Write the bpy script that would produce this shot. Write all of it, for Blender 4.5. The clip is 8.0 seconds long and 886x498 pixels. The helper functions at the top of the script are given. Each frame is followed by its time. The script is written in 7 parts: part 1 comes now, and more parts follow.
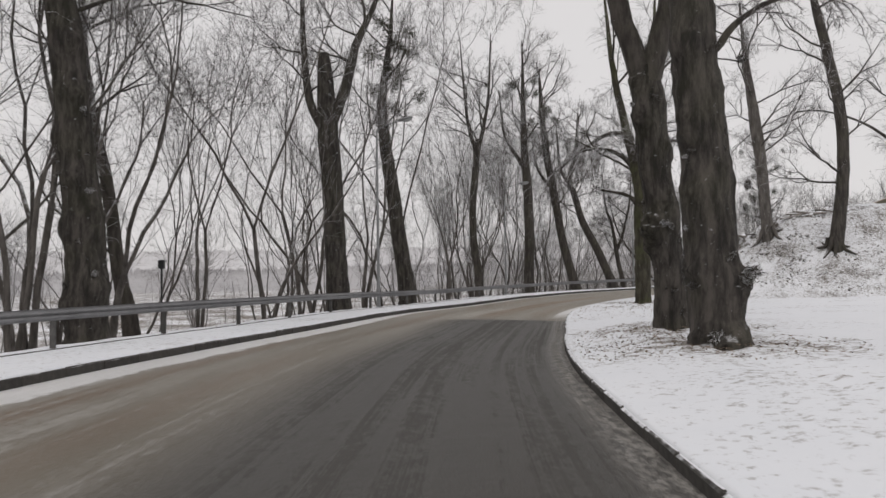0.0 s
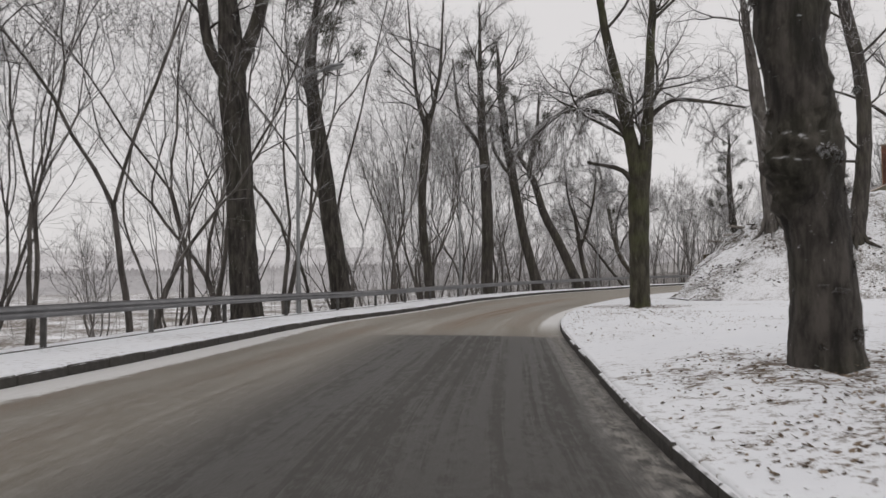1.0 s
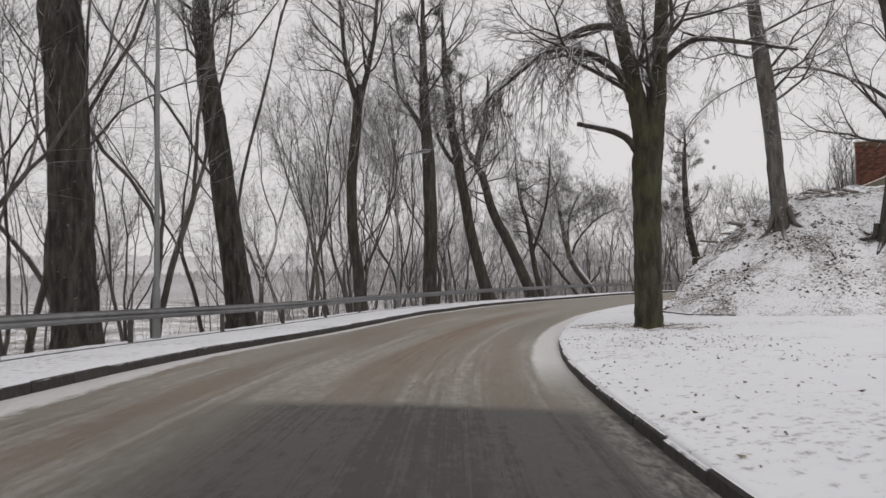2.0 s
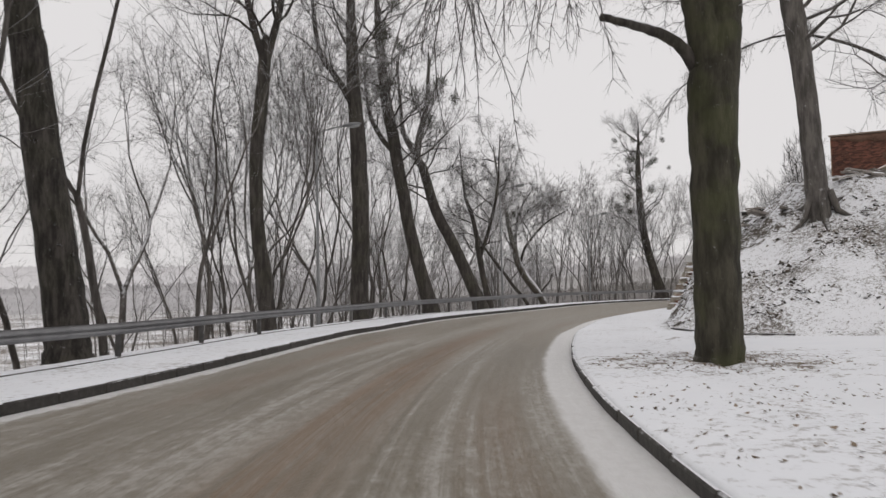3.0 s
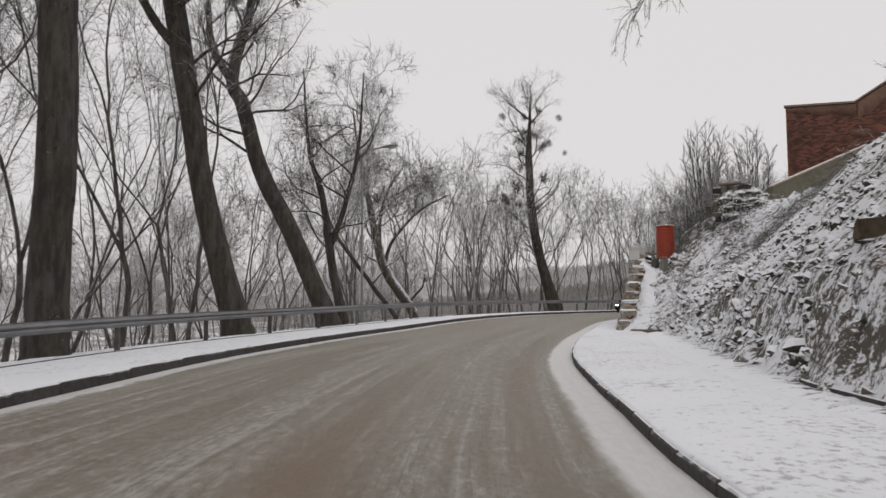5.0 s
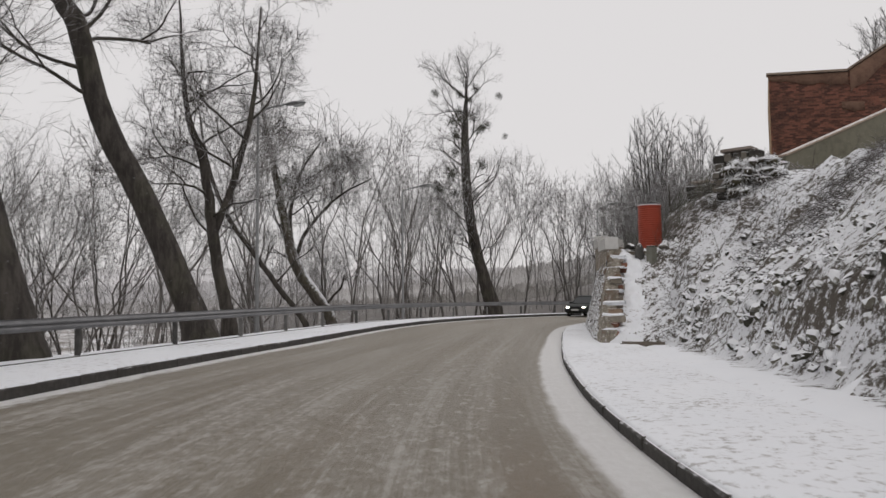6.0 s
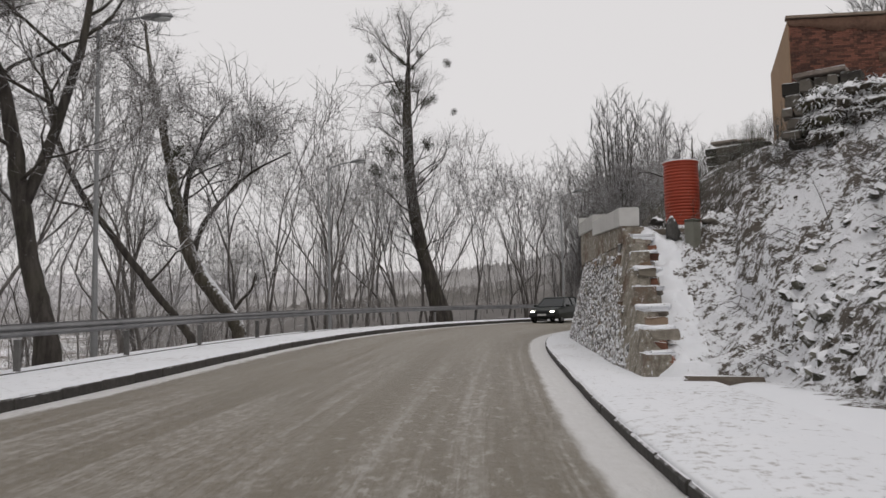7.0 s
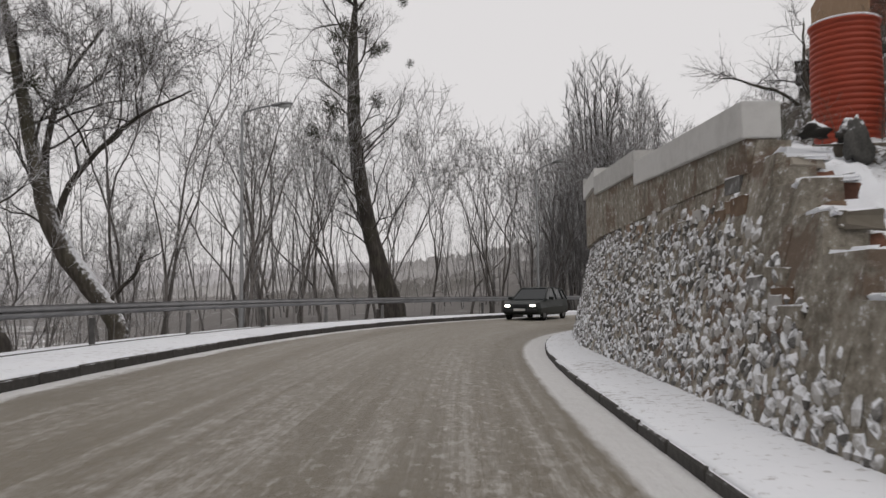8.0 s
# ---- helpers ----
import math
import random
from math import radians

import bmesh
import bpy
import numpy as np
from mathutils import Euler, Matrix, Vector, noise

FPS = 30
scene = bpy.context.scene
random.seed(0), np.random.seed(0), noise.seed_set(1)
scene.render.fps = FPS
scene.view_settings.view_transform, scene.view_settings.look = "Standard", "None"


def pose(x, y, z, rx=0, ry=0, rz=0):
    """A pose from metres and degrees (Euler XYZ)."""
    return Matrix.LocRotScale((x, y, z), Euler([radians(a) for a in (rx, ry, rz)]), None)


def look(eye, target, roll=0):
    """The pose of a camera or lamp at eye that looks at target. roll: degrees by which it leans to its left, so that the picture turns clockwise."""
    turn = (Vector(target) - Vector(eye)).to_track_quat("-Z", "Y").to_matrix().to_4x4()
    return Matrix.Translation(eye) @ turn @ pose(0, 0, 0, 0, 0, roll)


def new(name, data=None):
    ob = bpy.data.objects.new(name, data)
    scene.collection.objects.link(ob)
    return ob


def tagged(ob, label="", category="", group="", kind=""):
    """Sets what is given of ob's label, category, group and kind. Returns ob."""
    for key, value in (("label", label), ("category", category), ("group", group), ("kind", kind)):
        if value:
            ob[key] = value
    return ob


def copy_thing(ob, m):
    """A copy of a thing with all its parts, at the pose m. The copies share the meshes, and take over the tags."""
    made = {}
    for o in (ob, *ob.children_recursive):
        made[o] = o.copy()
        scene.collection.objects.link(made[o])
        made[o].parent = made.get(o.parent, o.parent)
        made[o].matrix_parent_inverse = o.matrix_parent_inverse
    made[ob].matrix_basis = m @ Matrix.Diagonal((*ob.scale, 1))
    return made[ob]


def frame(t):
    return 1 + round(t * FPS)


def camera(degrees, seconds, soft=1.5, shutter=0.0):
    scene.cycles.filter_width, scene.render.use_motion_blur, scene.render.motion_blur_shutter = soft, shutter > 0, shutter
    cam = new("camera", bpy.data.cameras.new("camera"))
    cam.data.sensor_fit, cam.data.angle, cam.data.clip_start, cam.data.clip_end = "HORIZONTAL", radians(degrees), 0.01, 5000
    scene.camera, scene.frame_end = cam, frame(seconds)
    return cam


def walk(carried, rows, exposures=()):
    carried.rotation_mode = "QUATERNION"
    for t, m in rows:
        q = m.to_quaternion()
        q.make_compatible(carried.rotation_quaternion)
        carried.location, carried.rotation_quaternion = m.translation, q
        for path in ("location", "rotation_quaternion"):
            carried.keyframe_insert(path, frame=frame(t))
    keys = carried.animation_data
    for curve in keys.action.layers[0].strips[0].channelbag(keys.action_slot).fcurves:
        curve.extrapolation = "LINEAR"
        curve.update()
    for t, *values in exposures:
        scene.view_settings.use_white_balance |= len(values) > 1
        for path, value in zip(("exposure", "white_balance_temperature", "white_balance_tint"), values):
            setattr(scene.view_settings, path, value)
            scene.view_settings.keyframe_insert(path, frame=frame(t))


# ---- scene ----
cam = camera(60.0, 8.0, 1.5, 0.12)
PATH = [
    (0, (0.0, 0.0, 1.363), (-0.002, 9.992, 1.762), -0.83),
    (0.5, (-0.041, 4.078, 1.332), (0.295, 14.065, 1.714), -0.81),
    (1, (0.268, 8.344, 1.247), (0.936, 18.314, 1.646), -0.88),
    (2.5, (1.57, 20.99, 1.294), (3.465, 30.794, 1.845), -0.87),
    (3, (2.395, 25.278, 1.246), (4.692, 34.992, 1.853), -1.17),
    (3.5, (3.367, 29.659, 1.269), (6.11, 39.261, 1.792), -1.13),
    (4, (4.563, 33.864, 1.228), (7.741, 43.33, 1.756), -0.60),
    (4.5, (6.032, 38.166, 1.261), (9.603, 47.482, 1.951), -0.20),
    (5, (7.562, 42.217, 1.259), (11.624, 51.328, 1.954), -0.42),
    (6.5, (13.578, 53.86, 1.279), (18.812, 62.348, 2.024), -0.83),
    (7, (16.095, 57.908, 1.336), (21.635, 66.2, 2.086), -1.14),
    (7.5, (18.558, 61.687, 1.339), (24.407, 69.766, 2.063), -0.90),
    (8, (21.226, 65.368, 1.312), (27.255, 73.32, 1.954), -0.68),
]
walk(cam, [(t, look(eye, target, roll)) for t, eye, target, roll in PATH],
     [(0, 0.0), (1, 0.0), (2.5, 0.03), (3.5, 0.1), (4, 0.1), (4.5, 0.06), (5, 0.03), (8, 0.03)])

# ---- overcast winter daylight ----
world = bpy.data.worlds.new("overcast")
scene.world = world
world.use_nodes = True
wn, wl = world.node_tree.nodes, world.node_tree.links
sky = wn.new("ShaderNodeTexSky")
sky.sky_type = "NISHITA"
sky.sun_disc = False
sky.sun_elevation, sky.sun_rotation = radians(28), radians(200)
sky.air_density, sky.dust_density = 1.0, 4.0
cloud = wn.new("ShaderNodeMix")
cloud.data_type = "RGBA"
cloud.inputs[0].default_value = 0.965
cloud.inputs[7].default_value = (7.35, 7.12, 7.12, 1)
wl.new(sky.outputs[0], cloud.inputs[6])
wl.new(cloud.outputs[2], wn["Background"].inputs[0])
wn["Background"].inputs[1].default_value = 0.1
sun = new("sun", bpy.data.lights.new("sun", "SUN"))
sun.data.energy, sun.data.angle, sun.data.color = 0.5, radians(40), (1.0, 0.97, 0.93)
sun.matrix_world = look((0, 0, 60), (12, 34, 0))


# ---- materials ----
class Nodes:
    """Short hand for a material's node tree."""

    def __init__(self, name, rough=0.8, metal=0.0):
        self.mat = bpy.data.materials.new(name)
        self.mat.use_nodes = True
        self.t = self.mat.node_tree
        self.b = self.t.nodes["Principled BSDF"]
        self.b.inputs["Roughness"].default_value = rough
        self.b.inputs["Metallic"].default_value = metal
        self.b.inputs["Specular IOR Level"].default_value = 0.3

    def node(self, kind, **sets):
        n = self.t.nodes.new(kind)
        for key, value in sets.items():
            n.inputs[key].default_value = value
        return n

    def link(self, a, b):
        self.t.links.new(a, b)

    def coords(self, kind="Object", scale=(1, 1, 1)):
        c = self.t.nodes.new("ShaderNodeTexCoord")
        m = self.t.nodes.new("ShaderNodeMapping")
        m.inputs["Scale"].default_value = scale
        self.link(c.outputs[kind], m.inputs[0])
        return m.outputs[0]

    def noise(self, scale, detail=4, rough=0.6, at=None, kind="Object", stretch=(1, 1, 1)):
        n = self.node("ShaderNodeTexNoise", Scale=scale, Detail=detail, Roughness=rough)
        self.link(at or self.coords(kind, stretch), n.inputs["Vector"])
        return n.outputs["Fac"]

    def ramp(self, fac, lo, hi, a=0.0, b=1.0):
        m = self.t.nodes.new("ShaderNodeMapRange")
        m.interpolation_type = "SMOOTHSTEP"
        for k, v in zip(("From Min", "From Max", "To Min", "To Max"), (lo, hi, a, b)):
            m.inputs[k].default_value = v
        self.link(fac, m.inputs[0])
        return m.outputs[0]

    def math(self, op, a, b=0.0):
        m = self.t.nodes.new("ShaderNodeMath")
        m.operation = op
        for k, v in enumerate((a, b)):
            if isinstance(v, (int, float)):
                m.inputs[k].default_value = v
            else:
                self.link(v, m.inputs[k])
        return m.outputs[0]

    def mix(self, fac, a, b):
        m = self.t.nodes.new("ShaderNodeMix")
        m.data_type = "RGBA"
        for k, v in ((0, fac), (6, a), (7, b)):
            if isinstance(v, (int, float)):
                m.inputs[k].default_value = v
            elif isinstance(v, tuple):
                m.inputs[k].default_value = (*v, 1)
            else:
                self.link(v, m.inputs[k])
        return m.outputs[2]

    def up(self):
        """How far the surface faces upwards."""
        g = self.t.nodes.new("ShaderNodeNewGeometry")
        s = self.t.nodes.new("ShaderNodeSeparateXYZ")
        self.link(g.outputs["Normal"], s.inputs[0])
        return s.outputs[2]

    def random(self):
        return self.t.nodes.new("ShaderNodeObjectInfo").outputs["Random"]

    def island(self):
        return self.t.nodes.new("ShaderNodeNewGeometry").outputs["Random Per Island"]

    def done(self, colour, bump=None, strength=0.4, distance=0.02, rough=None):
        if isinstance(colour, tuple):
            self.b.inputs["Base Color"].default_value = (*colour, 1)
        else:
            self.link(colour, self.b.inputs["Base Color"])
        if bump is not None:
            n = self.node("ShaderNodeBump", Strength=strength, Distance=distance)
            self.link(bump, n.inputs["Height"])
            self.link(n.outputs[0], self.b.inputs["Normal"])
        if rough is not None:
            self.link(rough, self.b.inputs["Roughness"])
        return self.mat


SNOW = (0.84, 0.85, 0.88)


TREE_FEET = ((4.3, 12.0, 0.2), (4.7, 16.0, 0.2), (9.3, 36.0, 0.15))


def leaf_fall(n, body, wide=3.6):
    """Dead leaves lying thick under the roadside trees, thinning outwards."""
    at, near = n.coords(), None
    for foot in TREE_FEET:
        d = n.t.nodes.new("ShaderNodeVectorMath")
        d.operation = "DISTANCE"
        n.link(at, d.inputs[0])
        d.inputs[1].default_value = foot
        near = d.outputs["Value"] if near is None else n.math("MINIMUM", near, d.outputs["Value"])
    thick = n.ramp(near, wide, 0.3)
    lot = n.math("ADD", n.math("ADD", n.math("MULTIPLY", n.noise(11, 6, 0.8), 0.6), n.math("MULTIPLY", n.noise(2.2, 3), 0.4)), n.math("MULTIPLY", thick, 0.13))
    leaf = n.mix(n.noise(22, 3), (0.055, 0.043, 0.032), (0.22, 0.17, 0.125))
    return n.mix(n.math("MULTIPLY", n.ramp(lot, 0.605, 0.66), n.ramp(thick, 0.02, 0.3)), body, leaf)


def snow_ground():
    n = Nodes("thin_snow_over_leaves", 0.75)
    leaf = n.noise(5.5, 6, 0.75, stretch=(1, 1, 0.5))
    patch = n.noise(0.30, 3, 0.5)
    bare = n.ramp(n.math("ADD", leaf, n.math("MULTIPLY", patch, 0.55)), 0.87, 0.98)
    litter = n.mix(n.noise(14, 2), (0.09, 0.06, 0.04), (0.2, 0.15, 0.1))
    white = n.mix(n.noise(1.1, 4), SNOW, (0.77, 0.79, 0.83))
    return n.done(leaf_fall(n, n.mix(n.math("MULTIPLY", bare, 0.85), white, litter)), n.noise(9, 5, 0.65), 0.5, 0.03)


def snow_path():
    n = Nodes("trodden_snow", 0.7)
    specks = n.ramp(n.math("ADD", n.noise(8, 5, 0.78), n.math("MULTIPLY", n.noise(0.4, 2), 0.3)), 0.70, 0.80)
    white = n.mix(n.noise(0.9, 4), SNOW, (0.76, 0.78, 0.82))
    return n.done(leaf_fall(n, n.mix(n.math("MULTIPLY", specks, 0.55), white, (0.16, 0.13, 0.1))), n.noise(12, 4, 0.6), 0.35, 0.02)


def bank_snow(name, patchy, lo, hi):
    """Snow through which earth shows; patchy: how far it gathers into drifts."""
    n = Nodes(name, 0.85)
    clod = n.noise(4.2, 8, 0.72)
    fine = n.noise(13, 5, 0.75)
    big = n.noise(0.5, 4, 0.6)
    fac = n.math("ADD", n.math("ADD", n.math("MULTIPLY", clod, 0.62), n.math("MULTIPLY", fine, 0.45)), n.math("MULTIPLY", big, patchy))
    bare = n.ramp(n.math("SUBTRACT", fac, n.math("MULTIPLY", n.up(), 0.05)), lo, hi)
    earth = n.mix(fine, (0.035, 0.030, 0.025), (0.15, 0.128, 0.105))
    return n.done(n.mix(bare, n.mix(n.noise(1.4, 3), SNOW, (0.68, 0.69, 0.72)), earth), n.math("ADD", clod, n.math("MULTIPLY", fine, 0.4)), 0.8, 0.07)


def litter_snow():
    n = Nodes("snow_sifted_over_leaf_litter", 0.8)
    fac = n.math("ADD", n.math("ADD", n.math("MULTIPLY", n.noise(9, 6, 0.8), 0.6), n.math("MULTIPLY", n.noise(24, 3, 0.7), 0.4)), n.math("MULTIPLY", n.noise(0.6, 3), 0.35))
    leaf = n.mix(n.noise(18, 3), (0.065, 0.057, 0.049), (0.23, 0.2, 0.17))
    return n.done(n.mix(n.ramp(fac, 0.65, 0.76), SNOW, leaf), n.noise(10, 6, 0.75), 0.8, 0.05)


def wall_face():
    """Rough render over mixed masonry, stained and worn."""
    n = Nodes("worn_render_over_masonry", 0.9)
    grain = n.noise(9, 7, 0.75)
    patch = n.noise(1.6, 5, 0.65)
    run = n.noise(2.2, 4, 0.6, stretch=(1, 1, 0.25))
    body = n.mix(n.ramp(n.math("ADD", n.math("MULTIPLY", grain, 0.6), n.math("MULTIPLY", run, 0.4)), 0.35, 0.65), (0.16, 0.14, 0.11), (0.45, 0.41, 0.345))
    body = n.mix(n.ramp(patch, 0.50, 0.60), body, n.mix(grain, (0.11, 0.083, 0.064), (0.30, 0.225, 0.17)))
    fleck = n.ramp(n.noise(9, 6, 0.8), 0.57, 0.65)
    lie = n.ramp(n.math("ADD", n.up(), n.math("MULTIPLY", n.math("SUBTRACT", n.noise(5, 4), 0.5), 0.8)), 0.5, 0.8)
    body = n.mix(n.math("MAXIMUM", lie, n.math("MULTIPLY", fleck, 0.8)), body, SNOW)
    return n.done(body, n.math("ADD", grain, n.math("MULTIPLY", patch, 0.8)), 0.9, 0.07)


def road_slush():
    n = Nodes("wet_road_with_slush", 0.55)
    uv = n.t.nodes.new("ShaderNodeUVMap")
    uv.uv_map = "lane"
    sep = n.t.nodes.new("ShaderNodeSeparateXYZ")
    n.link(uv.outputs[0], sep.inputs[0])
    across, along = sep.outputs[0], sep.outputs[1]
    m = n.t.nodes.new("ShaderNodeMapping")
    m.inputs["Scale"].default_value = (1, 0.05, 1)
    n.link(uv.outputs[0], m.inputs[0])
    streak = n.noise(1.5, 5, 0.6, at=m.outputs[0])
    fine = n.noise(5.0, 5, 0.7, at=m.outputs[0])
    m2 = n.t.nodes.new("ShaderNodeMapping")
    m2.inputs["Scale"].default_value = (1, 0.3, 1)
    n.link(uv.outputs[0], m2.inputs[0])
    lump = n.noise(3.4, 7, 0.75, at=m2.outputs[0])
    wob = n.math("MULTIPLY", n.math("SUBTRACT", n.noise(0.25, 3, 0.5, at=m2.outputs[0]), 0.5), 0.7)
    lane = n.math("ADD", across, wob)
    # wheel paths run darker and browner than the crowns between them
    wheel = None
    for centre, wide in ((1.15, 0.5), (2.75, 0.5), (4.9, 0.55), (6.3, 0.5)):
        d = n.math("ABSOLUTE", n.math("SUBTRACT", lane, centre))
        w = n.ramp(d, wide, 0.08)
        wheel = w if wheel is None else n.math("MAXIMUM", wheel, w)
    m3 = n.t.nodes.new("ShaderNodeMapping")
    m3.inputs["Scale"].default_value = (1, 0.45, 1)
    n.link(uv.outputs[0], m3.inputs[0])
    crumb = n.noise(9.0, 6, 0.8, at=m3.outputs[0])
    slush = n.math("ADD", n.math("ADD", n.math("MULTIPLY", streak, 0.55), n.math("MULTIPLY", lump, 0.4)), n.math("MULTIPLY", crumb, 0.7))
    m4 = n.t.nodes.new("ShaderNodeMapping")
    m4.inputs["Scale"].default_value = (1, 0.008, 1)
    n.link(uv.outputs[0], m4.inputs[0])
    line = n.noise(7.0, 5, 0.8, at=m4.outputs[0])
    slush = n.math("ADD", slush, n.math("MULTIPLY", n.math("SUBTRACT", line, 0.5), 0.95))
    slush = n.math("SUBTRACT", slush, n.math("MULTIPLY", wheel, 0.08))
    slush = n.math("ADD", slush, n.math("MULTIPLY", n.math("MULTIPLY", n.math("SUBTRACT", n.noise(16.0, 3, 0.7, at=m3.outputs[0]), 0.5), n.ramp(along, 70, 100)), 0.5))
    cover = n.ramp(slush, 0.71, 0.98)
    wet = n.mix(n.noise(0.35, 3, at=m2.outputs[0]), (0.168, 0.146, 0.112), (0.228, 0.197, 0.151))
    rust = n.math("MULTIPLY", wheel, n.math("MULTIPLY", n.ramp(n.noise(0.22, 2, at=m2.outputs[0]), 0.40, 0.65), n.ramp(along, 108, 86)))
    wet = n.mix(n.math("MULTIPLY", rust, 0.6), wet, (0.205, 0.135, 0.088))
    track = n.math("MULTIPLY", n.ramp(n.math("ABSOLUTE", n.math("SUBTRACT", lane, 2.75)), 0.75, 0.15), n.math("MULTIPLY", n.ramp(along, 66, 70), n.ramp(along, 98, 80)))
    grey = n.mix(crumb, (0.24, 0.22, 0.19), (0.50, 0.48, 0.445))
    body = n.mix(cover, wet, grey)
    body = n.mix(n.math("MULTIPLY", track, n.ramp(line, 0.42, 0.6, 0.15, 0.75)), body, (0.20, 0.13, 0.08))
    # coarse frozen clumps lie between the tracks round the bend
    clump = n.math("MULTIPLY", n.ramp(n.noise(6.0, 5, 0.75, at=m3.outputs[0]), 0.55, 0.63), n.math("MULTIPLY", n.ramp(along, 88, 104), n.ramp(n.math("ABSOLUTE", n.math("SUBTRACT", lane, 1.9)), 1.6, 0.5)))
    body = n.mix(n.math("MULTIPLY", clump, 0.36), body, (0.60, 0.585, 0.56))
    # the first stretch is newer, bare black asphalt on the nearer lane
    edge = n.math("ADD", along, n.math("MULTIPLY", n.math("SUBTRACT", n.noise(0.8, 3, at=m2.outputs[0]), 0.5), 0.5))
    bare = n.math("MULTIPLY", n.ramp(edge, 65.8, 65.2), n.ramp(lane, 4.6, 3.0))
    fresh = n.mix(n.noise(30, 3), (0.036, 0.036, 0.036), (0.062, 0.060, 0.058))
    body = n.mix(n.math("MULTIPLY", bare, 0.94), body, fresh)
    early = n.ramp(edge, 68.5, 64.0)
    body = n.mix(n.math("MULTIPLY", early, 0.25), body, (0.10, 0.09, 0.076))
    # snow left lying in both gutters
    right = n.math("MULTIPLY", n.ramp(n.math("ADD", across, n.math("MULTIPLY", lump, 0.22)), 0.70, 0.56), n.ramp(along, 66, 71))
    gut = n.t.nodes.new("ShaderNodeUVMap")
    gut.uv_map = "far_lane"
    gs = n.t.nodes.new("ShaderNodeSeparateXYZ")
    n.link(gut.outputs[0], gs.inputs[0])
    left = n.ramp(n.math("ADD", n.math("SUBTRACT", gs.outputs[0], n.ramp(along, 74, 62, 0.0, 0.55)), n.math("ADD", n.math("MULTIPLY", lump, 0.75), n.math("MULTIPLY", crumb, 0.35))), 1.02, 0.80)
    white = n.mix(crumb, (0.84, 0.84, 0.85), (0.62, 0.61, 0.595))
    dirt = n.math("MULTIPLY", n.math("MULTIPLY", n.ramp(across, 0.5, 0.2), n.ramp(along, 71, 66)), n.ramp(crumb, 0.42, 0.6))
    body = n.mix(n.math("MULTIPLY", dirt, 0.8), body, n.mix(lump, (0.09, 0.07, 0.05), (0.6, 0.58, 0.55)))
    body = n.mix(n.math("MULTIPLY", n.math("MAXIMUM", right, left), 0.93), body, white)
    rough = n.ramp(cover, 0.0, 1.0, 0.42, 0.8)
    return n.done(body, n.math("ADD", lump, n.math("MULTIPLY", crumb, 1.0)), 0.75, 0.055, rough)


def stone_like(name, dark, light, scale=6.0, snow=0.0, rough=0.85, bump=0.5, lo=0.55, hi=0.8, random=0.35, pieces=0.0):
    """Concrete, stone or earth; snow: how far it lies on what faces up."""
    n = Nodes(name, rough)
    grain = n.noise(scale, 7, 0.7)
    stain = n.noise(scale * 0.14, 3, 0.6)
    tone = n.math("ADD", n.math("MULTIPLY", grain, 0.6), n.math("MULTIPLY", stain, 0.4))
    tone = n.math("ADD", tone, n.math("MULTIPLY", n.math("SUBTRACT", n.random(), 0.5), random))
    if pieces:
        tone = n.math("ADD", tone, n.math("MULTIPLY", n.math("SUBTRACT", n.island(), 0.5), pieces))
    body = n.mix(n.ramp(tone, 0.3, 0.7), dark, light)
    if snow:
        lie = n.ramp(n.math("ADD", n.up(), n.math("MULTIPLY", n.math("SUBTRACT", n.noise(5, 4), 0.5), 0.9)), lo, hi)
        body = n.mix(n.math("MULTIPLY", lie, snow), body, SNOW)
    return n.done(body, grain, bump, 0.02)


def far_slope():
    n = Nodes("brown_slope_with_patches_of_old_snow", 0.9)
    patch = n.math("ADD", n.math("MULTIPLY", n.noise(0.22, 7, 0.75), 0.7), n.math("MULTIPLY", n.noise(2.5, 4, 0.7), 0.3))
    litter = n.mix(n.noise(1.5, 4), (0.10, 0.093, 0.088), (0.22, 0.205, 0.195))
    return n.done(n.mix(n.ramp(patch, 0.55, 0.72), litter, (0.50, 0.50, 0.51)), n.noise(1.0, 4), 0.5, 0.1)


def wood_floor():
    n = Nodes("leaf_litter_with_patches_of_snow", 0.85)
    fac = n.math("ADD", n.noise(1.8, 6, 0.7), n.math("MULTIPLY", n.noise(0.12, 3), 0.6))
    litter = n.mix(n.noise(8, 4), (0.075, 0.06, 0.048), (0.22, 0.185, 0.15))
    return n.done(n.mix(n.ramp(fac, 0.68, 0.95), litter, SNOW), n.noise(5, 5, 0.7), 0.6, 0.05)


def bark(name, dark, light, moss=0.0, snow=0.35, scale=5.0, bump=0.9, lo=0.5, hi=0.85, flecks=0.0):
    n = Nodes(name, 0.9)
    ridges = n.noise(scale, 6, 0.7, stretch=(1, 1, 0.22))
    blotch = n.noise(0.9, 3)
    body = n.mix(n.ramp(ridges, 0.35, 0.68), dark, light)
    if moss:
        body = n.mix(n.math("MULTIPLY", n.ramp(blotch, 0.45, 0.62), moss), body, (0.085, 0.095, 0.035))
    lie = n.ramp(n.math("ADD", n.up(), n.math("MULTIPLY", n.math("SUBTRACT", n.noise(7, 4), 0.5), 1.2)), lo, hi)
    stuck = n.math("MULTIPLY", n.ramp(n.noise(7, 5, 0.75, stretch=(1, 1, 1.6)), 0.64, 0.74), flecks)
    body = n.mix(n.math("MAXIMUM", n.math("MULTIPLY", lie, snow), stuck), body, SNOW)
    return n.done(body, ridges, bump, 0.04)


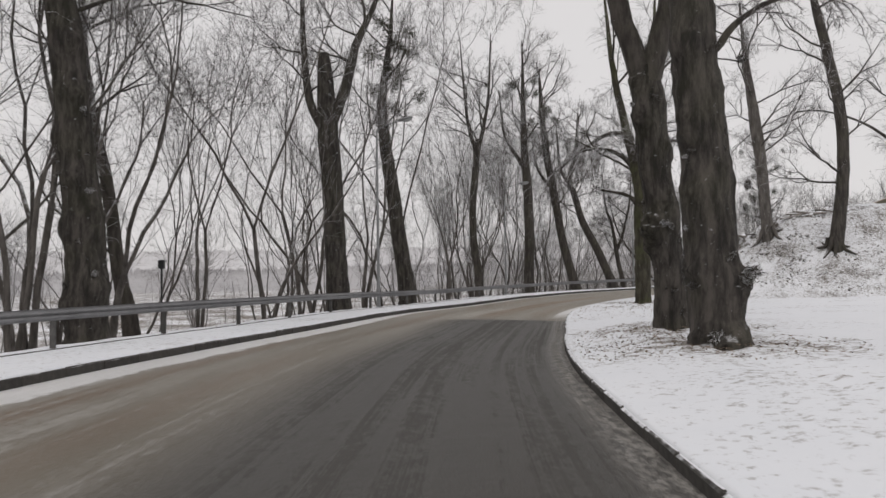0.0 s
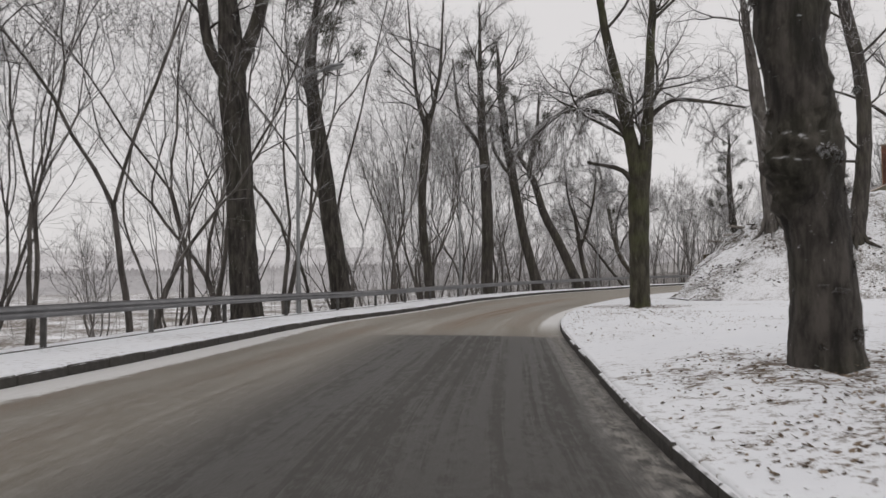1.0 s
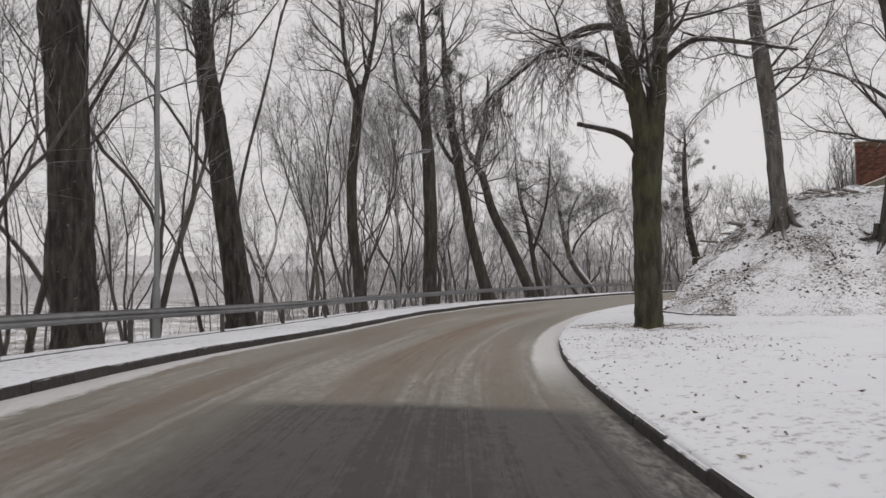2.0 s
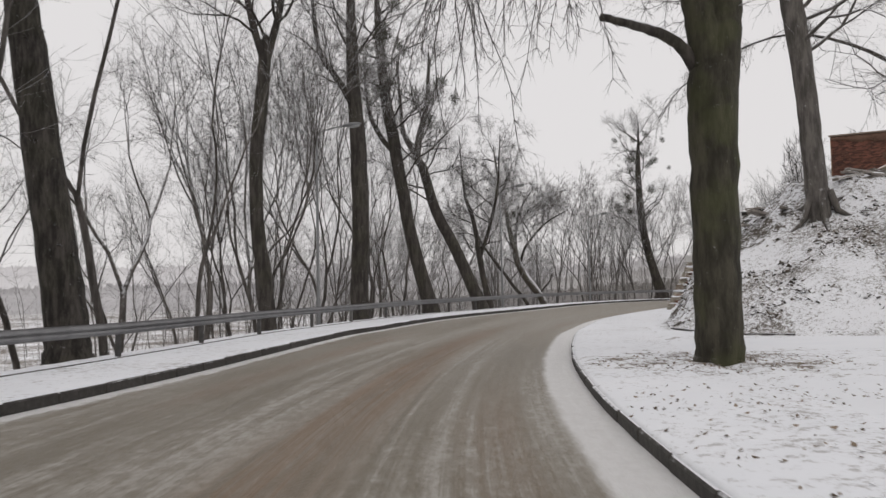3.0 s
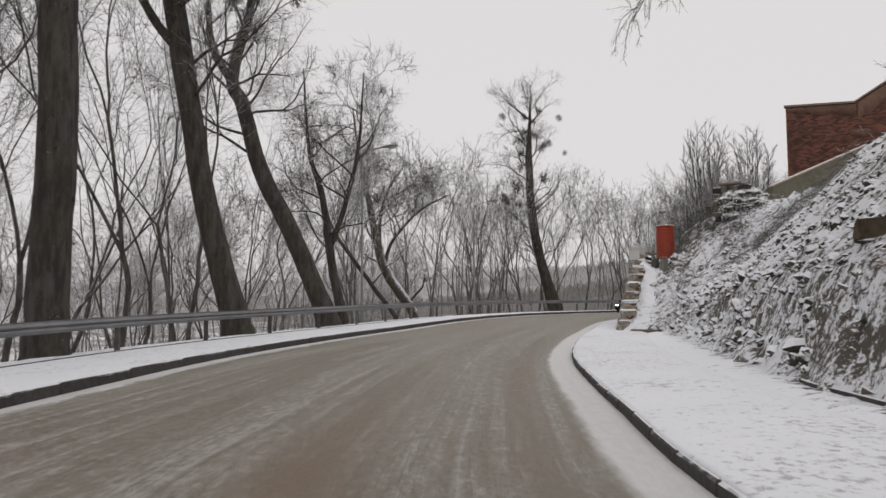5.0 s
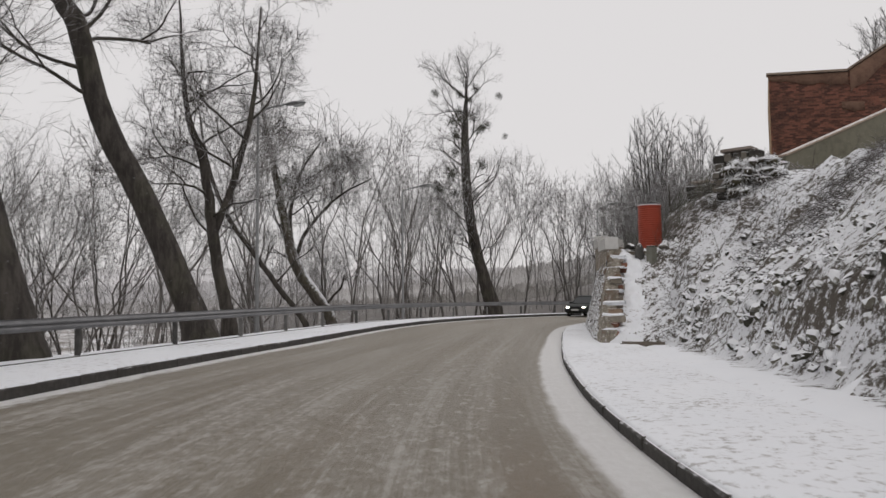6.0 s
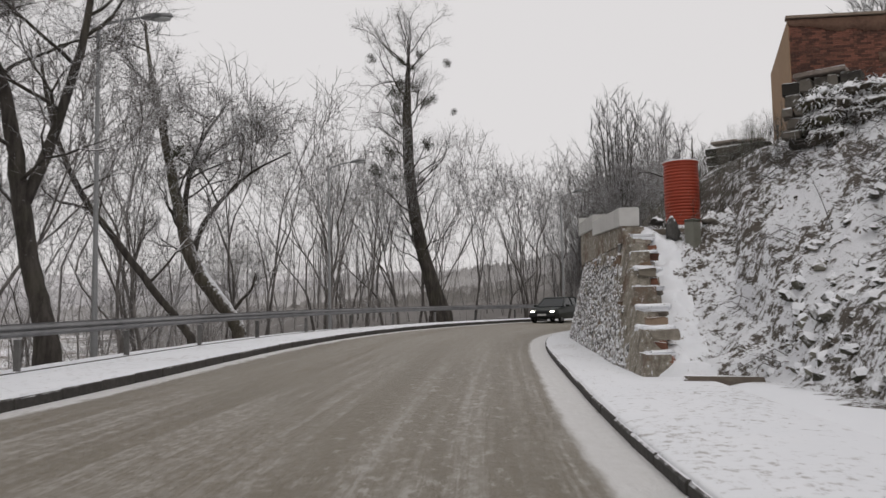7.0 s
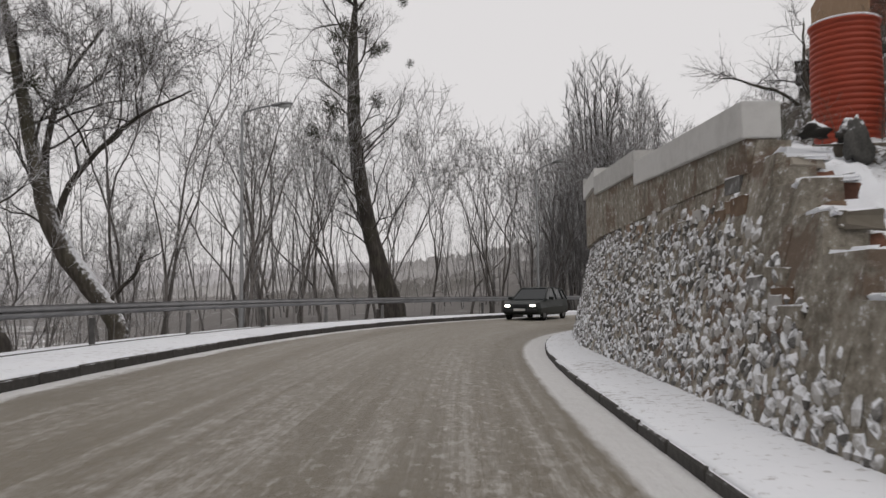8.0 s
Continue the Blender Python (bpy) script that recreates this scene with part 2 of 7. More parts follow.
def plain(name, colour, rough=0.5, metal=0.0, vary=0.15, scale=8.0, bump=0.1):
    n = Nodes(name, rough, metal)
    v = n.noise(scale, 5, 0.65)
    dark = tuple(c * (1 - vary * 2) for c in colour)
    return n.done(n.mix(v, dark, colour), v, bump, 0.01)


M = {
    "snow": snow_ground(), "path": snow_path(), "bank": bank_snow("snowy_earth_bank", 0.35, 0.665, 0.73), "bank_drift": bank_snow("drifted_snow_on_rough_bank", 0.42, 0.705, 0.765), "litter": litter_snow(), "scrub_ground": bank_snow("brambly_earth_with_a_little_snow", 0.4, 0.60, 0.68), "face": wall_face(), "road": road_slush(),
    "kerb": stone_like("wet_kerb_concrete", (0.040, 0.037, 0.035), (0.086, 0.081, 0.073), 9, 0.9, lo=0.6, hi=0.9, random=0.08),
    "concrete": stone_like("grey_cast_concrete", (0.44, 0.435, 0.42), (0.58, 0.575, 0.56), 4, 0.5, 0.8, 0.2, lo=0.9, hi=1.0),
    "render": stone_like("weathered_cement_render", (0.17, 0.15, 0.12), (0.36, 0.325, 0.275), 5, 0.9),
    "stone": stone_like("rubble_stone", (0.12, 0.114, 0.106), (0.44, 0.425, 0.405), 8, 0.95, lo=0.0, hi=0.45, random=0.6, pieces=0.45),
    "clod": stone_like("earth_clods_with_snow", (0.05, 0.043, 0.036), (0.19, 0.16, 0.13), 9, 0.97, lo=0.35, hi=0.75, random=0.0, pieces=0.5),
    "steel": stone_like("dull_galvanised_steel", (0.15, 0.15, 0.155), (0.26, 0.26, 0.265), 3, 0.85, 0.5, 0.08, lo=0.86, hi=0.97, random=0.1),
    "bark_old": bark("rough_dark_bark", (0.02, 0.018, 0.0158), (0.088, 0.078, 0.069), 0.08, 0.6, 6.0, 1.0, flecks=0.5),
    "wood": wood_floor(),
    "bark": bark("grey_brown_bark", (0.062, 0.056, 0.051), (0.16, 0.145, 0.133), 0.06, 0.6, lo=0.3, hi=0.75, flecks=0.6),
    "bark_moss": bark("mossy_green_bark", (0.026, 0.024, 0.017), (0.075, 0.068, 0.05), 0.32, 0.3, flecks=0.25),
    "bark_snowy": bark("bark_plastered_with_snow", (0.05, 0.044, 0.036), (0.13, 0.115, 0.095), 0.2, 0.95, lo=0.15, hi=0.5),
    "hill": far_slope(),
    # trunks of far trees, lightened to paint haze into the bark
    "bark_haze": bark("bark_paled_for_haze", (0.085, 0.078, 0.072), (0.21, 0.195, 0.185), 0.0, 0.5),
    "bark_dark": bark("dark_wet_bark", (0.033, 0.029, 0.026), (0.086, 0.076, 0.067), 0.10, 0.5, flecks=0.3),
    # haze painted into the pale base colour; snow lies on upper sides
    "twig_haze": bark("twigs_paled_for_haze", (0.15, 0.14, 0.135), (0.27, 0.255, 0.245), 0.0, 0.6, 9.0, 0.2, 0.1, 0.7),
    "ivy": bark("growth_caked_with_snow", (0.03, 0.027, 0.02), (0.10, 0.085, 0.065), 0.3, 0.97, 9.0, 0.2, -0.25, 0.35),
    "brush": bark("grey_green_brush", (0.05, 0.05, 0.038), (0.15, 0.145, 0.12), 0.25, 0.45, 9.0, 0.2),
    # far grove: base greyed to paint in haze, with a dusting of snow
    "twig_grove_haze": bark("snowy_twigs_greyed_for_haze", (0.105, 0.10, 0.098), (0.21, 0.20, 0.196), 0.0, 0.4, 9.0, 0.2, 0.3, 0.8),
    "twig_dark": bark("dark_damp_twigs", (0.05, 0.045, 0.042), (0.125, 0.115, 0.108), 0.0, 0.25, 9.0, 0.2),
    "twig": bark("dark_twigs_dusted_with_snow", (0.075, 0.067, 0.062), (0.16, 0.145, 0.136), 0.0, 0.7, 9.0, 0.2, 0.1, 0.65),
    "mortar": stone_like("grimy_mortar", (0.07, 0.042, 0.032), (0.17, 0.105, 0.078), 10, 0.0),
    "red": plain("faded_red_plastic", (0.42, 0.07, 0.035), 0.5, vary=0.2, scale=3),
}


# ---- plan: two kerb lines, paired row by row ----
KERB_RIGHT = [(1.2, -40), (1.3, -15), (1.5, 0), (1.75, 8.5), (2.1, 13), (2.75, 17.5), (4.6, 28), (7.2, 36.6), (10.8, 45.2), (12.9, 49.3),
              (16.7, 56), (21, 62.2), (25.4, 67.9), (31, 74.9), (35, 79.3), (38.6, 82.2), (43, 84.4), (50, 86.3), (62, 87.5), (90, 88)]
KERB_LEFT = [(-8.2, -40), (-7.6, -15), (-7.0, 1), (-6.3, 10.5), (-5.6, 15.2), (-4.7, 19.8), (-2.3, 30.2), (1.0, 39.1), (4.3, 48.2), (6.3, 52.2),
             (10.0, 59.2), (14.2, 65.6), (18.9, 71.6), (24.6, 78.4), (29.4, 83.2), (34.8, 87.2), (41.3, 90.4), (49.3, 92.7), (61.7, 94.2), (90, 95)]
SUB = 16


def spline(points, sub=SUB):
    p = np.array(points, float)
    p = np.vstack([2 * p[0] - p[1], p, 2 * p[-1] - p[-2]])
    out = []
    for i in range(1, len(p) - 2):
        a, b, c, d = p[i - 1], p[i], p[i + 1], p[i + 2]
        for k in range(sub):
            t = k / sub
            out.append(0.5 * (2 * b + (c - a) * t + (2 * a - 5 * b + 4 * c - d) * t * t + (3 * b - a - 3 * c + d) * t**3))
    out.append(p[-2])
    return np.array(out)


def smooth(v, lo, hi):
    t = np.clip((np.asarray(v, float) - lo) / (hi - lo), 0, 1)
    return t * t * (3 - 2 * t)


RK, LK = spline(KERB_RIGHT), spline(KERB_LEFT)


def rise_right(y):
    return 0.15 * smooth(y, 68, 92)


def rise_left(y):
    return 0.22 * smooth(y, 34, 72) + 0.18 * smooth(y, 66, 92)


def verge(y):
    """How far the grass behind the inner kerb swells above the footway."""
    return 0.16 * (1 - smooth(y, 22, 34))


def normals(line):
    d = np.gradient(line, axis=0)
    d /= np.linalg.norm(d, axis=1)[:, None]
    return np.stack([d[:, 1], -d[:, 0]], 1)  # to the right of the way ahead


RN, LN = normals(RK), -normals(LK)  # both point away from the road
LK = LK - LN * (0.22 + 0.36 * (1 - smooth(LK[:, 1], 20, 34)) + 0.3 * smooth(LK[:, 1], 56, 66) * (1 - smooth(LK[:, 1], 69, 78)))[:, None]
LENGTH = np.r_[0, np.cumsum(np.linalg.norm(np.diff((RK + LK) / 2, axis=0), axis=1))]


def nearest(line, normal, x, y):
    """Signed distance from a line (positive along its normals) and the row that is nearest."""
    x, y = np.ravel(x), np.ravel(y)
    dist, row = np.empty(len(x)), np.empty(len(x), int)
    for k in range(0, len(x), 4000):
        d = (x[k:k + 4000, None] - line[:, 0]) ** 2 + (y[k:k + 4000, None] - line[:, 1]) ** 2
        row[k:k + 4000] = d.argmin(1)
        dist[k:k + 4000] = np.sqrt(d.min(1))
    side = (x - line[row, 0]) * normal[row, 0] + (y - line[row, 1]) * normal[row, 1]
    return np.where(side >= 0, dist, -dist), row


# ---- mesh helpers ----
def mesh_from(name, verts, faces, material, flat=False):
    me = bpy.data.meshes.new(name)
    me.from_pydata([tuple(v) for v in verts], [], faces)
    me.materials.append(material)
    if not flat:
        me.polygons.foreach_set("use_smooth", [True] * len(me.polygons))
    me.update()
    return me


def thing(name, label="", category="", group="", kind="", at=(0, 0, 0), turn=0.0):
    ob = new(name)
    ob.matrix_world = pose(*at, 0, 0, turn)
    return tagged(ob, label, category, group, kind)


def part(name, data, parent, label="", material=None):
    """A mesh (or a bmesh with its material) as one object under parent."""
    if isinstance(data, bmesh.types.BMesh):
        me = bpy.data.meshes.new(name)
        data.to_mesh(me)
        data.free()
        me.materials.append(material)
        data = me
    ob = new(name, data)
    ob.parent = parent
    return tagged(ob, label)


def sheet(xs, zs_of, columns):
    """Quads between rows of points; columns of equal length."""
    rows, cols = len(columns[0]), len(columns)
    verts = [columns[c][r] for r in range(rows) for c in range(cols)]
    faces = [(r * cols + c, r * cols + c + 1, (r + 1) * cols + c + 1, (r + 1) * cols + c) for r in range(rows - 1) for c in range(cols - 1)]
    return verts, faces


def block(w, d, h, bevel=0.01, seg=1, jitter=0.0, seed=0, base=True):
    """A bevelled block, standing on z = 0 when base."""
    bm = bmesh.new()
    bmesh.ops.create_cube(bm, size=1)
    bmesh.ops.scale(bm, vec=(w, d, h), verts=bm.verts)
    if base:
        bmesh.ops.translate(bm, vec=(0, 0, h / 2), verts=bm.verts)
    if bevel:
        bmesh.ops.bevel(bm, geom=bm.edges[:], offset=bevel, segments=seg, affect="EDGES", profile=0.6)
    if jitter:
        rnd = random.Random(seed)
        for v in bm.verts:
            v.co += Vector([rnd.uniform(-jitter, jitter) for _ in range(3)])
    return bm


def moved(bm, m):
    bmesh.ops.transform(bm, matrix=m, verts=bm.verts)
    return bm


def merged(*some):
    out = bmesh.new()
    for bm in some:
        me = bpy.data.meshes.new("tmp")
        bm.to_mesh(me)
        bm.free()
        out.from_mesh(me)
        bpy.data.meshes.remove(me)
    return out


class Tubes:
    """Gathers tapered tubes into one mesh."""

    def __init__(self):
        self.v, self.f, self.n = [], [], 0
        self.spikes = []

    def add(self, pts, radii, sides=6, rough=0.0, seed=0, cap=True):
        p, r = np.asarray(pts, float), np.asarray(radii, float)
        d = np.gradient(p, axis=0)
        d /= np.linalg.norm(d, axis=1)[:, None] + 1e-9
        ref = np.array([1.0, 0, 0]) if abs(d[0, 0]) < 0.8 else np.array([0, 1.0, 0])
        a = np.cross(d, ref)
        a /= np.linalg.norm(a, axis=1)[:, None] + 1e-9
        b = np.cross(d, a)
        ang = np.linspace(0, 2 * math.pi, sides, endpoint=False)
        wide = np.broadcast_to(r[:, None], (len(p), sides)).copy()
        if rough:
            rs = np.random.RandomState(seed)
            low = sum(rs.uniform(-1, 1) * np.cos(k * ang[None, :] + rs.uniform(0, 6.3) + np.linspace(0, rs.uniform(2, 9), len(p))[:, None]) for k in (1, 2, 3, 5))
            wide *= 1 + rough * (0.28 * low + rs.uniform(-0.35, 0.35, wide.shape))
        ring = p[:, None] + wide[..., None] * (np.cos(ang)[None, :, None] * a[:, None] + np.sin(ang)[None, :, None] * b[:, None])
        self.v.append(ring.reshape(-1, 3))
        k = np.arange(sides)
        q = (k + 1) % sides
        for i in range(len(p) - 1):
            o = self.n + i * sides
            self.f.append(np.stack([o + k, o + q, o + sides + q, o + sides + k], 1))
        self.n += len(p) * sides
        if cap and sides > 5:
            self.v.append(p[-1:] + d[-1] * r[-1] * 0.4)
            o = self.n - sides
            self.f.append(np.stack([o + k, o + q, np.full(sides, self.n), np.full(sides, self.n)], 1))
            self.n += 1

    def spike(self, a, b, r):
        """A thin twig that ends in a point."""
        self.spikes.append((*a, *b, r))

    def mesh(self, name, material):
        if self.spikes:
            s = np.array(self.spikes)
            a, b, r = s[:, :3], s[:, 3:6], s[:, 6:7]
            d = b - a
            d /= np.linalg.norm(d, axis=1)[:, None] + 1e-9
            e = np.cross(d, np.where(abs(d[:, :1]) < 0.8, np.array([[1.0, 0, 0]]), np.array([[0, 1.0, 0]])))
            e /= np.linalg.norm(e, axis=1)[:, None] + 1e-9
            g = np.cross(d, e)
            ring = [a + r * (math.cos(q) * e + math.sin(q) * g) for q in (0, 2.094, 4.189)]
            self.v.append(np.stack(ring + [b], 1).reshape(-1, 3))
            o = self.n + 4 * np.arange(len(s))
            for i, j in ((0, 1), (1, 2), (2, 0)):
                self.f.append(np.stack([o + i, o + j, o + 3, o + 3], 1))
            self.n += 4 * len(s)
            self.spikes = []
        v, f = np.concatenate(self.v), np.concatenate(self.f)
        faces = [tuple(q[:3]) if q[2] == q[3] else tuple(q) for q in f.tolist()]
        return mesh_from(name, v.tolist(), faces, material)


# ---- bank and terrain ----
# foot of the steep bank, then the line of the stairs and the retaining wall
TOE = [(120, 26), (60, 29.5), (38, 33), (26, 35.6), (17.3, 38.8), (13.6, 42.2), (14.1, 45.6), (16.1, 49.4), (19.6, 54.6), (23.5, 60.2), (26.9, 65.1)]
STAIR, UP, ACROSS = np.array([25.6, 66.5]), np.array([0.715, 0.699]), np.array([0.699, -0.715])
WALL = [(25.6, 66.5), (27.4, 68.9), (29.5, 71.5), (31.4, 73.9), (34.2, 77.4), (37.2, 80.5), (40.6, 83.0), (46, 85.0), (54, 86.2)]
STEPS, RISE, RUN, WIDE = 16, 0.2, 0.355, 1.75


def densify(points, step=0.5):
    p = np.array(points, float)
    out = [p[0]]
    for a, b in zip(p[:-1], p[1:]):
        n = max(1, int(np.linalg.norm(b - a) / step))
        out += [a + (b - a) * (k + 1) / n for k in range(n)]
    return np.array(out)


WALL_LINE = densify(WALL)
WALL_N = normals(WALL_LINE)
WALL_S = np.r_[0, np.cumsum(np.linalg.norm(np.diff(WALL_LINE, axis=0), axis=1))]
STAIR_RIGHT = [tuple(STAIR + ACROSS * (WIDE + 0.05) + UP * u) for u in (0.2, 2, 4, 6)]
WALL_BACK = [tuple(WALL_LINE[i] + WALL_N[i] * 2.1) for i in range(len(WALL_LINE)) if WALL_S[i] > 8.5]
TOE_LINE = densify(TOE + STAIR_RIGHT + WALL_BACK)
TOE_N = normals(TOE_LINE)
TOE_S = np.r_[0, np.cumsum(np.linalg.norm(np.diff(TOE_LINE, axis=0), axis=1))]


def rough_noise(x, y, scale, octaves=3):
    return np.array([noise.fractal(Vector((a * scale, b * scale, 7.3)), 0.9, 2.0, octaves) for a, b in zip(x, y)])


def height(x, y, detail=True):
    """The ground's height at arrays of places."""
    x, y = np.ravel(np.asarray(x, float)), np.ravel(np.asarray(y, float))
    dr, ir = nearest(RK, RN, x, y)
    dl, il = nearest(LK, LN, x, y)
    yr, yl = RK[ir, 1], LK[il, 1]
    # right of the road: verge, field, bank, hill
    zr = rise_right(yr) + 0.13 + verge(yr) * smooth(dr, 0.2, 1.8) + 0.012 * np.clip(dr - 2, 0, 30) * (1 - smooth(y, 36, 44))
    dt, it = nearest(TOE_LINE, TOE_N, x, y)
    stair_s = TOE_S[np.argmin(np.hypot(TOE_LINE[:, 0] - STAIR_RIGHT[0][0], TOE_LINE[:, 1] - STAIR_RIGHT[0][1]))]
    inside = dt > 0
    d = np.clip(dt, 0, None)
    steep = smooth(y, 43.5, 49)
    base = 2.95 * np.clip((TOE_S[it] - stair_s) / 6.0, 0, 1)
    ease = smooth(y, 55, 64)
    bank = base + (0.25 + 1.05 * steep - 0.35 * ease) * smooth(d, 0, 0.8) + (0.46 + 0.46 * steep - 0.19 * ease) * np.clip(d - 0.4, 0, None)
    cap = 4.9 + 0.09 * np.clip(y - 48, 0, 6) - 0.06 * np.clip(y - 55, 0, 9) + 0.035 * np.clip(d, 0, 60) + 0.20 * np.clip(d - 5, 0, 55) * smooth(y, 74, 94)
    cap = cap - 0.6 * np.exp(-((x - 23.0) ** 2 + (y - 46.5) ** 2) / 20)
    bank = np.where(inside, np.minimum(bank, cap - np.log1p(np.exp(np.clip((cap - bank) * 2.2, -30, 30))) / 2.2 + 0.25), 0)
    dw, iw = nearest(WALL_LINE, WALL_N, x, y)
    u, v = (x - STAIR[0]) * UP[0] + (y - STAIR[1]) * UP[1], (x - STAIR[0]) * ACROSS[0] + (y - STAIR[1]) * ACROSS[1]
    ledge = (dw > 0) & ~inside & (u > 5.2) & (x > 27) & (x < 70)
    bank = np.where(ledge, 2.95 * smooth(dw, 0.9, 1.5), bank)
    zr = zr + bank
    on = (u > -0.3) & (u < STEPS * RUN + 0.8) & (v > -0.2) & (v < WIDE + 0.12)
    zr = np.where(on, np.minimum(zr, 0.05 + np.clip(u, 0, STEPS * RUN) * RISE / RUN - 0.45), zr)
    # left of the road: level to the rail, then down to the valley; up again past the bend
    north = smooth(y, 74, 100) * smooth(x - 0.2 * (y - 90), 22, 40)
    fall = np.clip(dl - 3.1, 0, None)
    zl = rise_left(yl) + 0.13 + (1 - north) * (-0.30 * np.clip(fall, 0, 26) + 0.03 * np.clip(fall - 60, 0, 140)) + north * (-0.12 * np.clip(fall, 0, 5) + 0.012 * np.clip(fall - 8, 0, 200))
    zl = zl + 8.0 * np.exp(-((x - 104) ** 2 / 500 + (y - 130) ** 2 / 420)) * smooth(fall, 4, 26)
    out = np.where(dl > 0, zl, zr)
    if detail:
        wild = np.clip((np.where(dl > 0, dl - 3.0, np.where(inside | ledge, d * 0.8 + 0.2, (dr - 2.6) * 0.1)) / 2), 0, 1)
        far = np.hypot(x - 20, y - 50) < 110
        k = np.nonzero(far & (wild > 0.02))[0]
        bump = np.zeros(len(x))
        bump[k] = 0.16 * rough_noise(x[k], y[k], 0.55) + np.where(inside[k] & (d[k] > 0.1), 0.2, 0.03) * rough_noise(x[k], y[k], 1.7, 2)
        out = out + wild * bump
    road = (dr < 0.55) & (dl < 0.55)
    out = np.where(road, np.minimum(out, np.minimum(rise_right(yr), rise_left(yl)) - 0.22), out)
    strip = ~road & (((dr >= 0.5) & (dr < 2.3)) | ((dl >= 0.5) & (dl < 2.5)))
    return np.where(strip, out - 0.06, out)


def axis(fine_lo, fine_hi, step, out):
    mid = np.arange(fine_lo, fine_hi + step / 2, step)
    grow = np.cumsum(1.22 ** np.arange(1, out) * step)
    return np.r_[(fine_lo - grow)[::-1], mid, fine_hi + grow]


gx, gy = axis(-12, 42, 0.36, 33), axis(7, 94, 0.36, 33)
GX, GY = np.meshgrid(gx, gy)
GZ = height(GX, GY)
cols = len(gx)
verts = np.stack([GX.ravel(), GY.ravel(), GZ], 1)
r_, c_ = np.meshgrid(np.arange(len(gy) - 1), np.arange(cols - 1), indexing="ij")
o_ = (r_ * cols + c_).ravel()
faces = np.stack([o_, o_ + 1, o_ + cols + 1, o_ + cols], 1)
me = mesh_from("ground", verts.tolist(), faces.tolist(), M["snow"])
me.materials.append(M["bank"])
me.materials.append(M["wood"])
me.materials.append(M["hill"])
me.materials.append(M["bank_drift"])
me.materials.append(M["litter"])
me.materials.append(M["scrub_ground"])
mid = verts[faces].mean(1)
toe_d, _ = nearest(TOE_LINE, TOE_N, mid[:, 0], mid[:, 1])
left_d, _ = nearest(LK, LN, mid[:, 0], mid[:, 1])
which = np.where((toe_d > -0.3) & (mid[:, 0] > 8), 1, 0)
which = np.where(left_d > 3.6, 2, np.where((which == 1) & (toe_d > 7) & (mid[:, 1] > 62), 2, which))
which = np.where((which == 2) & (mid[:, 1] > 92) & (mid[:, 0] - 0.2 * (mid[:, 1] - 90) > 24), 3, which)
blot = np.array([noise.noise(Vector((q[0] * 0.9, q[1] * 0.9, 1.0))) for q in mid]) * 1.5
which = np.where((which == 1) & (mid[:, 1] + blot > 56), 4, which)
which = np.where((which == 1) & (mid[:, 1] + blot < 46.5), 5, which)
which = np.where((mid[:, 1] + blot > 68.0) & (toe_d > -0.2) & (mid[:, 0] > 30.5) & (mid[:, 0] < 60) & (mid[:, 1] < 86), 6, which)
me.polygons.foreach_set("material_index", which.astype(int).tolist())
ground = tagged(new("ground", me), "thin snow over grass and leaf litter beside the road", "ground", kind="structure")

# ---- road ----
lanes = np.linspace(0, 1, 25)
columns = []
for q in lanes:
    xy = RK * (1 - q) + LK * q
    z = rise_right(RK[:, 1]) * (1 - q) + rise_left(LK[:, 1]) * q + 0.05 * (1 - (2 * q - 1) ** 2)
    columns.append(np.c_[xy, z])
v, f = sheet(None, None, columns)
me = mesh_from("road", v, [q[::-1] for q in f], M["road"])
width = np.linalg.norm(RK - LK, axis=1)
for layer, at in (("lane", lambda r, c: (lanes[c] * width[r], LENGTH[r])), ("far_lane", lambda r, c: ((1 - lanes[c]) * width[r], LENGTH[r]))):
    uv = me.uv_layers.new(name=layer)
    flat = np.array([at(i // 25, i % 25) for i in range(len(v))])
    idx = np.empty(len(me.loops), int)
    me.loops.foreach_get("vertex_index", idx)
    uv.data.foreach_set("uv", flat[idx].ravel())
road = tagged(new("road", me), "wet grey-brown road with streaks of slush and wheel tracks", "road", kind="structure")


def strip_along(name, line, out, rise, offsets, label, material):
    columns = [np.c_[line + out * o, rise(line[:, 1]) + h + (verge(line[:, 1]) * smooth(o, 0.2, 1.8) if rise is rise_right else 0)] for o, h in offsets]
    v, f = sheet(None, None, columns)
    me = mesh_from(name, v, f, material)
    me.validate()
    return tagged(new(name, me), label, "pavement", kind="structure")


strip_along("pavement_left", LK, LN, rise_left, [(0.025, 0.0), (0.025, 0.15), (0.08, 0.165), (0.35, 0.165), (1.3, 0.155), (2.18, 0.15), (2.3, 0.125), (2.85, 0.11), (3.2, -0.1)], "snow-covered footway between kerb and crash barrier", M["path"])
strip_along("pavement_right", RK, RN, rise_right, [(0.025, 0.0), (0.025, 0.122), (0.08, 0.135), (0.3, 0.15), (0.7, 0.15), (1.2, 0.15), (1.6, 0.145), (2.0, 0.14), (2.6, -0.06)], "snow-covered footway and grass verge behind the kerb", M["path"])


# ---- trees ----
def unit(v):
    return v / (np.linalg.norm(v) + 1e-9)


